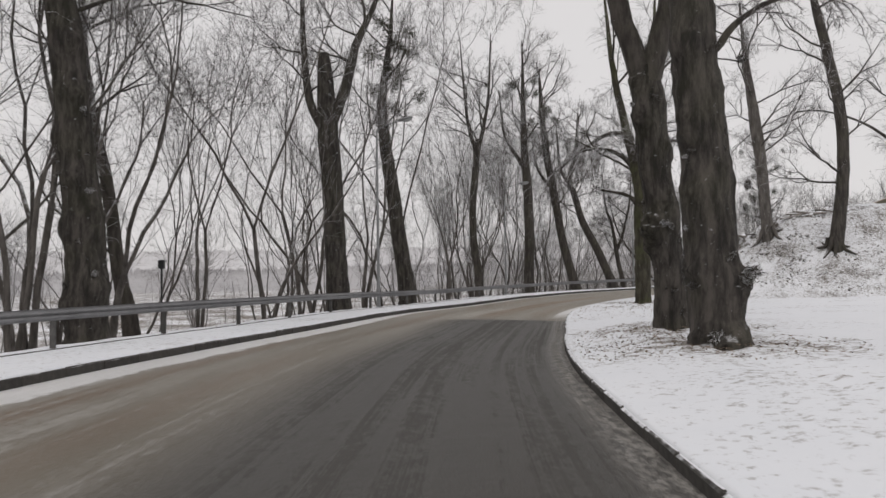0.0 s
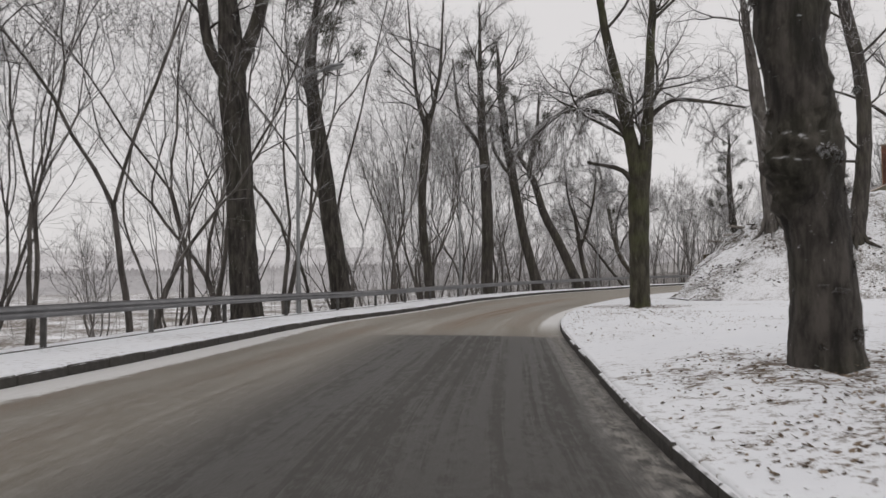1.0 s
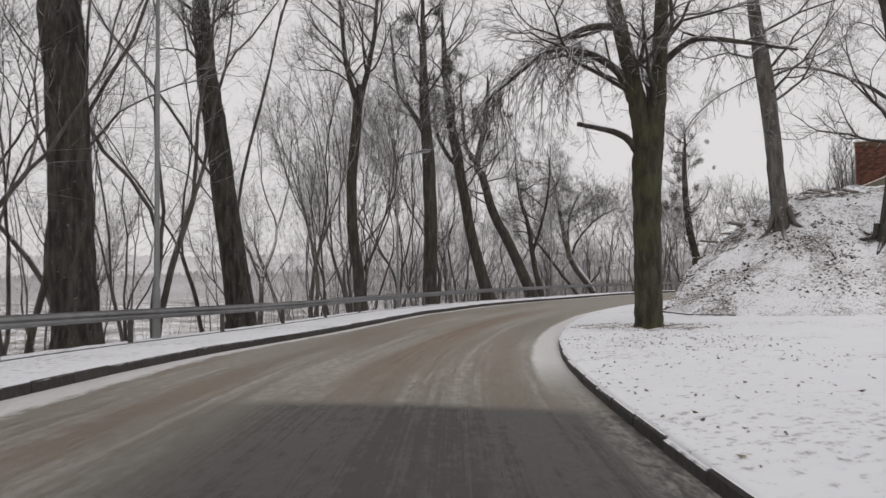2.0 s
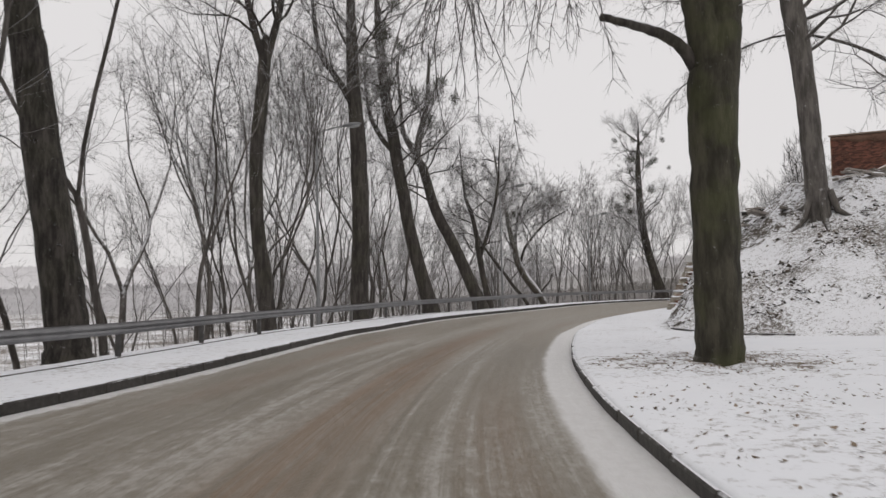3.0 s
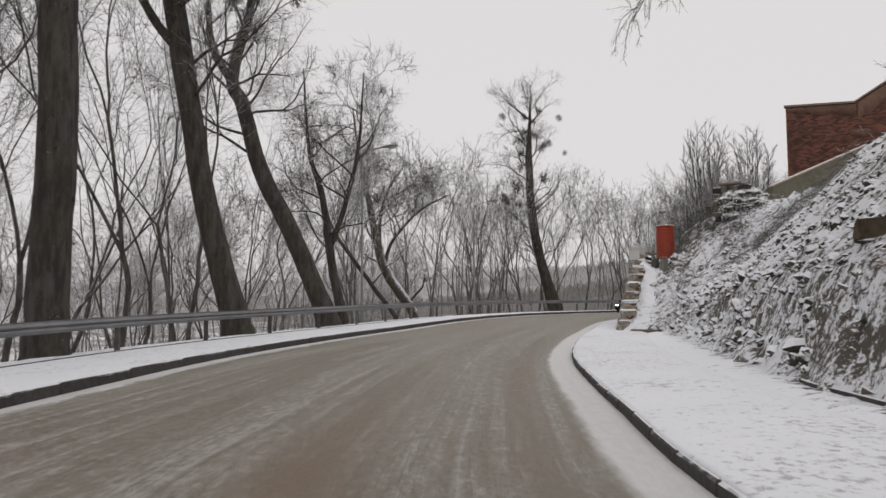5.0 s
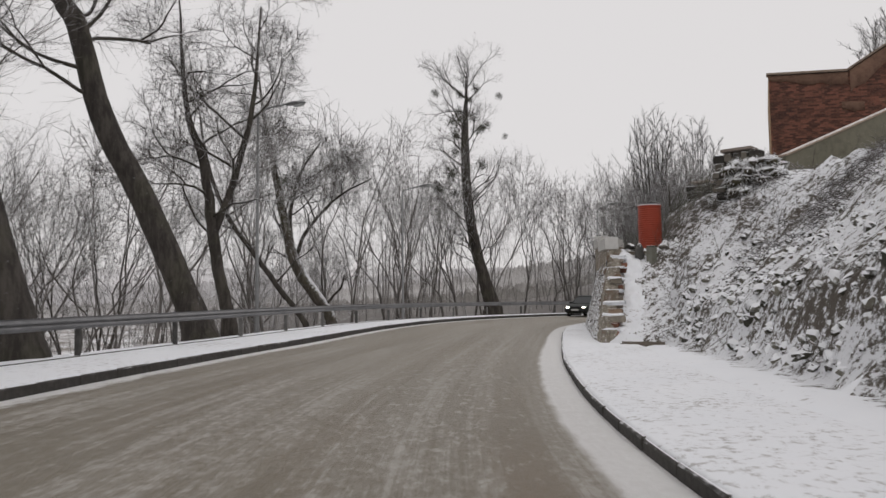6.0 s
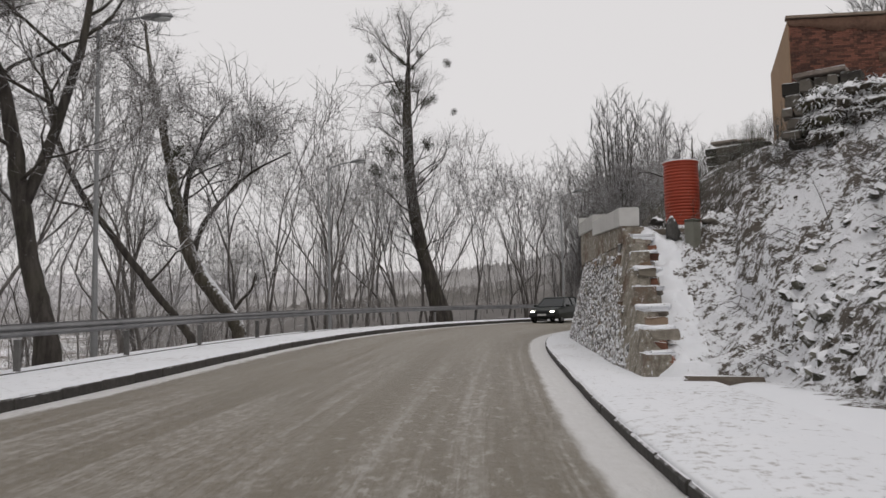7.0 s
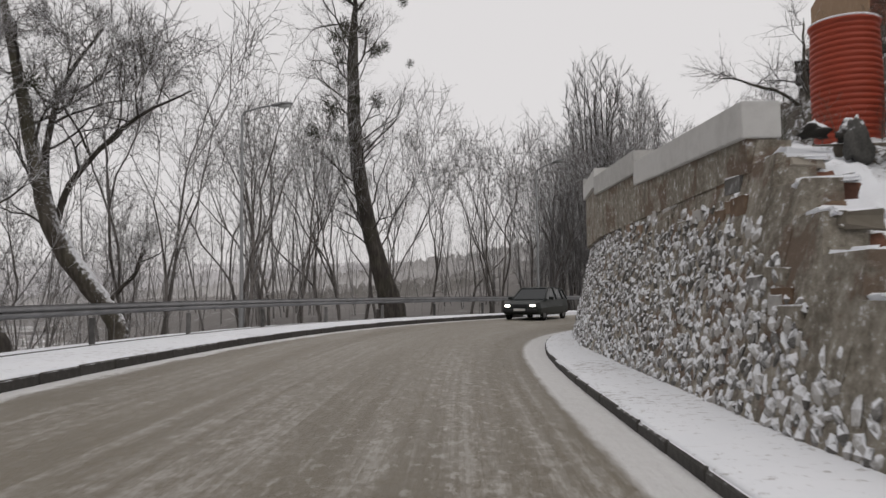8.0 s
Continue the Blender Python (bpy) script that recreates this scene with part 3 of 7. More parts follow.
class Crown:
    """Grows forking branches into two bundles of tubes: limbs and twigs."""

    def __init__(self, seed, twig=0.0045, lift=0.05, wander=0.13, droop=0.0, laterals=5, sprays=4):
        self.rs, self.limbs, self.twigs = np.random.RandomState(seed), Tubes(), Tubes()
        self.twig, self.lift, self.wander, self.droop, self.laterals, self.sprays = twig, lift, wander, droop, laterals, sprays

    def lateral(self, p, d, along, length):
        """A slender side shoot that arches, with twigs of its own."""
        rs, t = self.rs, self.twigs
        side = unit(np.cross(along, rs.normal(0, 1, 3)))
        d = unit(along * rs.uniform(0.35, 1.0) + side * rs.uniform(0.6, 1.1))
        q = p + d * length * 0.5
        e = q + unit(d + rs.normal(0, 0.16, 3) + np.array([0, 0, self.lift * 4 - self.droop * 2.2])) * length * 0.5
        t.add([p, q], [self.twig * 1.7, self.twig * 1.2], 3, cap=False)
        t.spike(q, e, self.twig * 1.2)
        for k in range(self.sprays):
            f = (k + rs.uniform(0.2, 1.0)) / self.sprays
            at = p + (q - p) * f * 2 if f < 0.5 else q + (e - q) * (f * 2 - 1)
            w = unit(d + unit(np.cross(d, rs.normal(0, 1, 3))) * rs.uniform(0.5, 1.0) + np.array([0, 0, self.lift * 2 - self.droop * 2]))
            t.spike(at, at + w * length * (0.62 - 0.35 * f) * rs.uniform(0.6, 1.2), self.twig)

    def grow(self, start, way, length, radius, levels, spread=0.42, shrink=0.8, bare=0.0):
        """A branch that ends in a fork, levels times over; bare: the share of it without side shoots."""
        rs = self.rs
        n = 4 if length > 1.6 else 3
        p, d, pts = np.array(start, float), unit(np.array(way, float)), [np.array(start, float)]
        for _ in range(n):
            d = unit(d + rs.normal(0, self.wander, 3) + np.array([0, 0, self.lift - self.droop * 0.35 * (levels < 2)]))
            p = p + d * length / n
            pts.append(p)
        end = max(self.twig * 1.5, radius * (0.74 if levels else 0.3))
        big = radius > 0.03
        (self.limbs if big else self.twigs).add(pts, np.linspace(radius, end, n + 1), 8 if radius > 0.09 else 5 if big else 3, 0.10 if radius > 0.05 else 0, rs.randint(9999), cap=radius > 0.05)
        count = int(round(self.laterals * (1 - bare) * min(1.25, 0.5 + length / 3)))
        for k in range(count):
            t = (bare + (1 - bare) * (k + rs.uniform(0, 1)) / count) * n
            i = min(int(t), n - 1)
            self.lateral(pts[i] + (pts[i + 1] - pts[i]) * (t - i), d, unit(pts[i + 1] - pts[i]), (0.5 + 0.42 * length) * rs.uniform(0.6, 1.25))
        if levels:
            axis = unit(np.cross(d, rs.normal(0, 1, 3)))
            share = rs.uniform(0.35, 0.65)
            for sign, part_of in ((1, share), (-1, 1 - share)) + (((0.3, 0.5),) if rs.rand() < 0.18 else ()):
                w = unit(d + axis * sign * spread * (1.5 - part_of) * rs.uniform(0.7, 1.3) + rs.normal(0, 0.10, 3))
                self.grow(p, w, length * shrink * rs.uniform(0.75, 1.1) * (0.8 + 0.4 * part_of), max(self.twig * 1.6, end * math.sqrt(part_of) * 1.12), levels - 1, spread, shrink)


def refine(pts, per=4, wob=0.0, seed=0):
    """Smooth rows (x, y, z, r) for a trunk."""
    p = spline(pts, per)
    if wob:
        rs = np.random.RandomState(seed)
        p[1:, :2] += rs.normal(0, wob, (len(p) - 1, 2))
    return p


def mistletoe_mesh(seed=3):
    rs, tubes = np.random.RandomState(seed), Tubes()
    for _ in range(95):
        d = unit(rs.normal(0, 1, 3))
        q = unit(d + rs.normal(0, 0.8, 3))
        e = d * rs.uniform(0.1, 0.3)
        g = e + q * rs.uniform(0.08, 0.2)
        tubes.add([e * 0.3, e, g], [0.006, 0.006, 0.007], 3)
        tubes.add([g, g + unit(rs.normal(0, 1, 3)) * 0.07], [0.011, 0.009], 3)
    return tubes.mesh("mistletoe", M["mistle"])


M["mistle"] = plain("dull_green_mistletoe", (0.085, 0.085, 0.06), 0.8, vary=0.3)
MISTLE = mistletoe_mesh()


def cluster(x, y, lo, hi, count, reach, seed, size=(0.35, 0.75)):
    """Balls of mistletoe crowded round a stem."""
    rnd = random.Random(seed)
    return [(x + rnd.gauss(0, reach), y + rnd.gauss(0, reach), rnd.uniform(lo, hi), rnd.uniform(*size)) for _ in range(count)]


def burred_trunk(rows, bumps, seed, material, sides=44):
    """A thick old trunk: ridged, with burrs that swell out of it at bumps (x, y, z, amount, size)."""
    p, r = rows[:, :3], rows[:, 3]
    ang = np.linspace(0, 2 * math.pi, sides, endpoint=False)
    ring = p[:, None] + r[:, None, None] * np.stack([np.cos(ang), np.sin(ang), 0 * ang], 1)[None]
    out = np.stack([np.cos(ang), np.sin(ang), 0 * ang], 1)
    verts = []
    for i in range(len(p)):
        for j in range(sides):
            v = ring[i, j]
            q = Vector((v[0] * 2.2, v[1] * 2.2, v[2] * 0.8 + seed))
            k = 0.12 * noise.noise(q) + 0.10 * noise.noise(Vector((v[0] * 6, v[1] * 6, v[2] * 1.8 + seed))) + 0.09 * noise.noise(Vector((v[0] * 15, v[1] * 15, v[2] * 5)))
            d = r[i] * k
            for x, y, z, amount, size in bumps:
                near = ((v[0] - x) ** 2 + (v[1] - y) ** 2 + (v[2] - z) ** 2) / size**2
                if near < 6:
                    d += amount * math.exp(-near) * (1 + 0.9 * noise.noise(Vector(v) * 9) + 0.6 * noise.noise(Vector(v) * 22))
            verts.append(v + out[j] * d)
    faces = [(i * sides + j, i * sides + (j + 1) % sides, (i + 1) * sides + (j + 1) % sides, (i + 1) * sides + j) for i in range(len(p) - 1) for j in range(sides)]
    return mesh_from("trunk", verts, faces, material)


def tree(name, label, trunk, limbs, seed, material="bark", rough=0.10, mistle=(), forks=(), group="", bumps=(), levels=3, twig=0.005, lift=0.05, droop=0.0, sides=14, wander=0.14, weep=(), roots=0):
    """trunk and forks: rows (x, y, z, r) in the world; limbs: (how many, from, to along the last stem, length, spread)."""
    base = np.array(trunk[0][:3], float)
    z = float(height([base[0]], [base[1]], False)[0])
    ob = thing(name, label, "tree", group, at=(base[0], base[1], z - 0.05))
    off = np.array([base[0], base[1], z - 0.05, 0])
    rs = np.random.RandomState(seed)
    rows = refine(trunk, 5, 0.012, seed) - off
    rows[0, 2] = min(rows[0, 2], -0.15)
    trunk_tube, crown = Tubes(), Crown(seed, twig, lift, wander, droop)
    if bumps:
        fine = refine(trunk, 16) - off
        fine[0, 2] = min(fine[0, 2], -0.15)
        trunk_mesh = burred_trunk(fine, [(x - off[0], y - off[1], h - off[2], a, b) for x, y, h, a, b in bumps], seed, M[material])
    else:
        trunk_tube.add(rows[:, :3], rows[:, 3], sides, rough, seed)
        for k in range(roots):
            turn, long, r0 = 6.283 * (k + rs.uniform(-0.3, 0.3)) / roots, rs.uniform(0.7, 1.5), rows[1, 3]
            way = np.array([math.cos(turn), math.sin(turn)])
            root = []
            for q, up in ((0.55, 0.75), (0.95, 0.32), (1.3, 0.1), (1.3 + long * 0.6, 0.0), (1.3 + long * 1.4, -0.14)):
                xy = way * r0 * q + rs.normal(0, 0.03, 2)
                ground_at = float(height([base[0] + xy[0]], [base[1] + xy[1]], False)[0]) - off[2] if up < 0.3 else 0.0
                root.append((xy[0], xy[1], up + ground_at))
            trunk_tube.add(root, np.array([0.16, 0.13, 0.10, 0.07, 0.03]) * (r0 / 0.45), 7, 0.12, seed + k)
        trunk_mesh = None
    stems = [rows]
    for fork in forks:
        f = refine(fork, 4, 0.01, seed) - off
        stout = fork[0][3] > 0.3 and not bumps
        (trunk_tube if stout else crown.limbs).add(f[:, :3], f[:, 3], sides if stout else 9, rough * 0.7, seed + 1)
        stems.append(f)
    trunk_mesh = trunk_mesh or trunk_tube.mesh("trunk", M[material])
    for count, lo, hi, length, spread, which in limbs:
        for k in range(count):
            s = stems[which]
            t = (lo + (hi - lo) * (k + rs.uniform(0, 1)) / count) * (len(s) - 1)
            i = min(int(t), len(s) - 2)
            at = s[i] + (s[i + 1] - s[i]) * (t - i)
            turn = rs.uniform(0, 6.283) if spread < 5 else 0
            out = np.array([math.cos(turn), math.sin(turn), rs.uniform(0.2, 0.9) / max(spread, 0.2)])
            crown.grow(at[:3], out, length * rs.uniform(0.26, 0.46), min(at[3] * 0.55, 0.010 * length + 0.022), levels if length > 3 else levels - 1)
    for which, count, lo, hi, length in weep:
        s = stems[which]
        for k in range(count):
            t = (lo + (hi - lo) * (k + rs.uniform(0, 1)) / count) * (len(s) - 1)
            i = min(int(t), len(s) - 2)
            p = (s[i] + (s[i + 1] - s[i]) * (t - i))[:3]
            turn, long = rs.uniform(0, 6.283), length * rs.uniform(0.5, 1.15)
            d = unit(np.array([math.cos(turn), math.sin(turn), 0.2]) + 0.8 * unit((s[i + 1] - s[i])[:3]))
            pts = [p]
            for j in range(7):
                d = unit(d + rs.normal(0, 0.12, 3) + np.array([0, 0, -0.28]))
                p = p + d * long / 7
                pts.append(p)
                for _ in range(4):
                    w = unit(d + rs.normal(0, 0.6, 3) + np.array([0, 0, -0.3]))
                    e = p + w * long * rs.uniform(0.1, 0.22)
                    crown.twigs.spike(p, e, 0.005)
                    crown.twigs.spike(p + (e - p) * 0.5, p + (e - p) * 0.5 + unit(w + rs.normal(0, 0.5, 3)) * 0.14, 0.004)
            crown.twigs.add(pts, np.linspace(0.013, 0.005, 8), 4)
    part("trunk", trunk_mesh, ob)
    if crown.limbs.v:
        tagged(part("crown", crown.limbs.mesh("crown", M["bark_dark" if material != "bark" else "bark"]), ob), kind="stuff")
    if crown.twigs.v:
        tagged(part("twig_spray", crown.twigs.mesh("twig_spray", M["twig"]), ob, "bare dark twigs dusted with snow"), kind="stuff")
    for x, y, h, size in mistle:
        m = part("mistletoe", MISTLE, ob, "dark green ball of mistletoe")
        m.matrix_basis = pose(x - off[0], y - off[1], h - off[2], seed * 30, h * 50, size * 90) @ Matrix.Scale(size / 0.4, 4)
    return ob


def slim(seed, stems, tall, lean, radius, levels=4, spread=0.36, twig=0.0045, spray="twig", laterals=4, sprays=4, wander=0.12, first=0.27):
    """A bare young forest tree at the origin: sinuous stems that fork again and again. Parts only."""
    rs = np.random.RandomState(seed)
    crown = Crown(seed, twig, 0.045, wander, 0.0, laterals, sprays)
    trunk_tube = Tubes()
    for k in range(stems):
        turn = rs.uniform(0, 6.283)
        h, r = tall * rs.uniform(0.8, 1.05), radius * rs.uniform(0.65, 0.95)
        d = unit(np.array([math.cos(turn) * lean, math.sin(turn) * lean, 1]))
        p = np.array([math.cos(turn) * 0.14 * (stems > 1), math.sin(turn) * 0.14 * (stems > 1), -0.25])
        pts = [p]
        n, long = 7, h * first * rs.uniform(0.75, 1.25)
        for _ in range(n):
            d = unit(d + rs.normal(0, 0.07, 3) + np.array([0, 0, 0.02]))
            p = p + d * long / n
            pts.append(p)
        trunk_tube.add(pts, np.linspace(r, r * 0.78, n + 1), 8, 0.08, seed + k, cap=False)
        for _ in range(2):
            i = rs.randint(3, n)
            crown.lateral(pts[i], d, d, h * 0.09)
        axis = unit(np.cross(d, rs.normal(0, 1, 3)))
        for sign in (1, -1):
            crown.grow(p - d * 0.03, unit(d + axis * sign * spread * rs.uniform(0.25, 1.0)), h * 0.235 * rs.uniform(0.85, 1.1), r * rs.uniform(0.48, 0.66), levels, spread, 0.80)
    bark_of = {"twig_haze": "bark_haze", "twig_dark": "bark_dark", "twig_grove_haze": "bark_dark"}.get(spray, "bark")
    made = [("trunk", trunk_tube.mesh("trunk", M[bark_of]), "")]
    if crown.limbs.v:
        made.append(("crown", crown.limbs.mesh("crown", M[bark_of]), ""))
    made.append(("twig_spray", crown.twigs.mesh("twig_spray", M[spray]), "fine bare twigs"))
    return made


tree("old_roadside_tree", "stout old tree with dark cracked bark and leafy burrs",
     [(4.30, 12.02, 0.05, 0.54), (4.27, 12.04, 0.5, 0.42), (4.23, 12.05, 1.6, 0.395), (4.16, 12.07, 2.9, 0.375), (4.10, 12.09, 4.2, 0.36), (3.98, 12.12, 6.0, 0.33), (3.9, 12.2, 9.0, 0.32), (3.8, 12.3, 13.0, 0.18), (3.8, 12.3, 16.0, 0.06)],
     [(12, 0.76, 1.0, 5.0, 0.8, 0)], 11, "bark_old", 0.16, weep=[(1, 16, 0.3, 1.0, 0.9)], forks=[[(4.3, 12.0, 4.9, 0.07), (4.75, 11.9, 5.4, 0.05), (5.4, 11.8, 5.7, 0.035), (6.1, 11.7, 5.6, 0.015)]], bumps=[(3.8, 11.85, 1.45, 0.13, 0.2), (3.8, 11.8, 2.7, 0.1, 0.25), (4.6, 11.75, 4.4, 0.14, 0.25), (3.75, 11.8, 3.7, 0.1, 0.3), (4.65, 11.8, 2.9, 0.1, 0.25), (4.7, 11.8, 1.2, 0.16, 0.3), (4.0, 11.5, 0.35, 0.1, 0.35), (4.6, 11.6, 0.3, 0.1, 0.35), (3.75, 11.8, 0.3, 0.06, 0.3), (3.7, 11.8, 5.0, 0.12, 0.3), (4.5, 11.7, 5.6, 0.12, 0.3), (4.65, 11.75, 3.6, 0.08, 0.2)])
tree("old_roadside_tree", "stout old forked tree with burred dark bark",
     [(4.74, 15.99, 0.1, 0.40), (4.73, 16.0, 0.6, 0.335), (4.69, 16.01, 1.5, 0.31), (4.60, 16.04, 2.3, 0.34), (4.56, 16.05, 3.0, 0.32), (4.46, 16.08, 4.0, 0.33), (4.36, 16.12, 5.3, 0.31), (4.34, 16.12, 5.8, 0.27)],
     [(8, 0.5, 1.0, 5.0, 0.8, 1), (8, 0.5, 1.0, 5.0, 0.8, 2)], 12, "bark_old", 0.17, bumps=[(4.25, 15.85, 2.35, 0.16, 0.38), (4.25, 15.9, 1.95, 0.1, 0.2), (4.05, 15.9, 4.7, 0.16, 0.25), (4.85, 15.8, 3.95, 0.14, 0.22), (5.0, 15.85, 2.75, 0.1, 0.2), (4.05, 15.85, 3.7, 0.08, 0.25), (4.4, 15.65, 4.4, 0.08, 0.25), (4.6, 15.6, 3.1, 0.08, 0.3), (4.0, 15.9, 5.5, 0.1, 0.25),  (4.75, 15.8, 5.1, 0.1, 0.25)],
     forks=[[(4.33, 16.11, 5.4, 0.28), (4.0, 16.21, 6.56, 0.23), (3.8, 16.27, 7.4, 0.22), (3.3, 16.3, 10.5, 0.16), (3.0, 16.3, 14.5, 0.05)],
            [(4.36, 16.1, 5.4, 0.27), (4.67, 16.01, 6.5, 0.24), (4.85, 15.96, 7.3, 0.22), (5.2, 15.9, 10.5, 0.16), (5.4, 15.9, 14.5, 0.05)]])
tree("forked_roadside_tree", "smooth greenish trunk that forks, with a sawn-off branch stub",
     [(9.32, 36.04, 0.0, 0.40), (9.33, 36.03, 0.35, 0.375), (9.35, 36.02, 1.4, 0.36), (9.37, 36.01, 3.2, 0.37), (9.39, 36.0, 4.4, 0.385), (9.44, 35.97, 4.9, 0.34), (9.46, 35.97, 5.3, 0.25), (9.46, 35.97, 5.8, 0.06)],
     [(9, 0.3, 1.0, 4.6, 0.9, 1), (9, 0.25, 1.0, 4.6, 0.9, 2), (5, 0.35, 1.0, 2.6, 1.2, 4), (4, 0.3, 1.0, 2.2, 1.2, 5)], 13, "bark_moss", 0.05, sides=20, droop=0.16,
     forks=[[(9.39, 36.0, 4.2, 0.34), (9.38, 36.01, 4.8, 0.335), (9.33, 36.03, 5.4, 0.305), (9.2, 36.07, 6.1, 0.25), (8.97, 36.15, 7.4, 0.215), (8.5, 36.3, 9.8, 0.17), (8.2, 36.4, 11.8, 0.13), (7.9, 36.5, 15.5, 0.04)],
            [(9.43, 35.98, 4.2, 0.34), (9.48, 35.96, 4.8, 0.33), (9.56, 35.92, 5.4, 0.295), (9.67, 35.87, 6.1, 0.23), (9.78, 35.84, 7.6, 0.19), (9.92, 35.82, 9.8, 0.16), (10.05, 35.81, 11.5, 0.13), (10.2, 35.8, 15.0, 0.04)],
            [(9.25, 36.06, 4.7, 0.14), (8.89, 36.04, 5.1, 0.10), (8.46, 35.97, 5.29, 0.085), (7.96, 35.93, 5.38, 0.07), (7.48, 35.94, 5.47, 0.062)],
            [(9.05, 36.12, 6.5, 0.13), (8.6, 36.1, 7.0, 0.11), (7.9, 36.0, 7.35, 0.09), (7.1, 35.8, 7.4, 0.06), (6.2, 35.6, 7.1, 0.03)],
            [(9.72, 35.86, 7.0, 0.11), (10.4, 35.5, 7.6, 0.08), (11.2, 35.2, 7.6, 0.07), (12.9, 34.6, 7.2, 0.03)],
            [(8.75, 36.2, 8.2, 0.12), (7.9, 36.5, 8.2, 0.09), (6.9, 36.7, 7.6, 0.07), (5.9, 36.8, 6.8, 0.045), (5.2, 36.8, 6.2, 0.02)]],
     weep=[(4, 34, 0.2, 1.0, 3.0), (6, 40, 0.25, 1.0, 3.0), (5, 14, 0.3, 1.0, 1.8)])
tree("bank_tree", "grey tree with spreading roots on the crest of the bank",
     [(19.52, 45.95, 2.9, 0.44), (19.51, 45.95, 3.4, 0.38), (19.48, 45.97, 3.9, 0.35), (19.39, 46.02, 5.6, 0.335), (19.28, 46.08, 7.7, 0.32), (19.1, 46.2, 9.9, 0.34), (18.9, 46.3, 12.0, 0.28), (18.6, 46.4, 15.0, 0.16), (18.4, 46.5, 18.0, 0.05)],
     [(13, 0.52, 1.0, 5.0, 1.0, 0)], 14, "bark", 0.08, sides=18, droop=0.12, roots=6)
tree("bank_tree", "slender tree on the snowy bank, foot scarred pale",
     [(21.9, 42.9, 2.2, 0.46), (21.95, 42.87, 2.9, 0.41), (22.08, 42.8, 4.0, 0.38), (22.38, 42.62, 7.2, 0.33), (22.34, 42.64, 10.4, 0.31), (21.9, 42.9, 13.6, 0.28), (21.36, 43.2, 17.0, 0.2), (21.0, 43.4, 20.5, 0.05)],
     [(13, 0.36, 1.0, 5.0, 1.2, 0)], 15, "bark_dark", 0.08, sides=14, droop=0.1, roots=7)
tree("bank_tree", "broad tree on the plateau whose long branch hangs over the bank",
     [(33.0, 53.6, 4.6, 0.6), (33.0, 53.6, 5.6, 0.42), (32.9, 53.7, 8, 0.36), (32.7, 53.8, 11, 0.3), (32.6, 53.9, 15, 0.18), (32.5, 54, 19, 0.05)],
     [(9, 0.4, 1.0, 5.0, 1.0, 0), (8, 0.3, 1.0, 1.5, 1.5, 1)], 16, "bark_dark", 0.08, sides=14, droop=0.2, weep=[(1, 34, 0.25, 1.0, 1.6)],
     forks=[[(32.8, 53.8, 9.9, 0.14), (30.5, 55.4, 12.4, 0.09), (27.7, 57.3, 13.7, 0.06), (25.2, 59.4, 13.0, 0.035), (23.5, 60.7, 11.6, 0.022), (22.6, 61.3, 10.0, 0.010)]])
LEFT = "tall bare tree behind the crash barrier"
tree("tall_tree", "stout old tree with burrs behind the crash barrier",
     [(-9.0, 19.465, -0.198, 0.56), (-9.02, 19.465, 0.375, 0.52), (-9.12, 19.465, 2.779, 0.47), (-9.4, 19.465, 5.413, 0.43), (-9.63, 19.465, 7.817, 0.40), (-9.904, 19.465, 10.107, 0.36), (-10.08, 19.58, 14.69, 0.22), (-10.19, 19.58, 19.27, 0.06)],
     [(10, 0.55, 1.0, 5.0, 0.9, 0)], 21, "bark_old", 0.15, bumps=[(-8.588, 19.122, 3.123, 0.172, 0.343), (-9.618, 19.236, 2.779, 0.137, 0.343), (-8.588, 19.122, 1.291, 0.183, 0.401), (-9.504, 19.179, 0.833, 0.183, 0.343), (-9.103, 18.95, 4.153, 0.137, 0.343), (-9.046, 19.179, 6.214, 0.16, 0.343), (-9.847, 19.236, 5.069, 0.137, 0.343), (-9.274, 19.122, 7.588, 0.16, 0.343)])
tree("tall_tree", LEFT, [(-11.1, 27.4, -0.9, 0.34), (-11.25, 27.4, 0.4, 0.28), (-11.62, 27.4, 1.9, 0.25), (-11.98, 27.4, 4.7, 0.22), (-12.62, 27.4, 7.8, 0.19), (-12.9, 27.4, 10.3, 0.15), (-12.9, 27.3, 13.0, 0.1), (-12.8, 27.3, 16.0, 0.04)], [(13, 0.3, 1.0, 5.0, 0.8, 0)], 22, "bark_dark")
tree("broken_topped_tree", "thick dark tree with a broken-off top",
     [(-4.9, 36.26, -0.3, 0.66), (-4.92, 36.25, 0.4, 0.56), (-5.06, 36.24, 2.6, 0.51), (-5.21, 36.22, 5.9, 0.48), (-5.4, 36.19, 8.6, 0.49), (-5.53, 36.17, 11.5, 0.34), (-5.56, 36.17, 12.2, 0.24)],
     [(7, 0.3, 1.0, 3.6, 0.8, 1), (8, 0.3, 1.0, 3.8, 0.8, 2), (7, 0.62, 1.0, 1.6, 0.8, 0)], 23, "bark_old", 0.10, sides=18,
     forks=[[(-5.35, 36.2, 8.3, 0.26), (-6.13, 36.1, 9.6, 0.2), (-6.43, 36.05, 11.5, 0.17), (-6.54, 36.0, 14.8, 0.11), (-6.6, 36, 18, 0.04)],
            [(-5.2, 36.2, 8.9, 0.29), (-4.54, 36.3, 10.7, 0.25), (-4.04, 36.4, 12.7, 0.19), (-3.08, 36.5, 14.9, 0.12), (-2.7, 36.5, 18, 0.04)]])
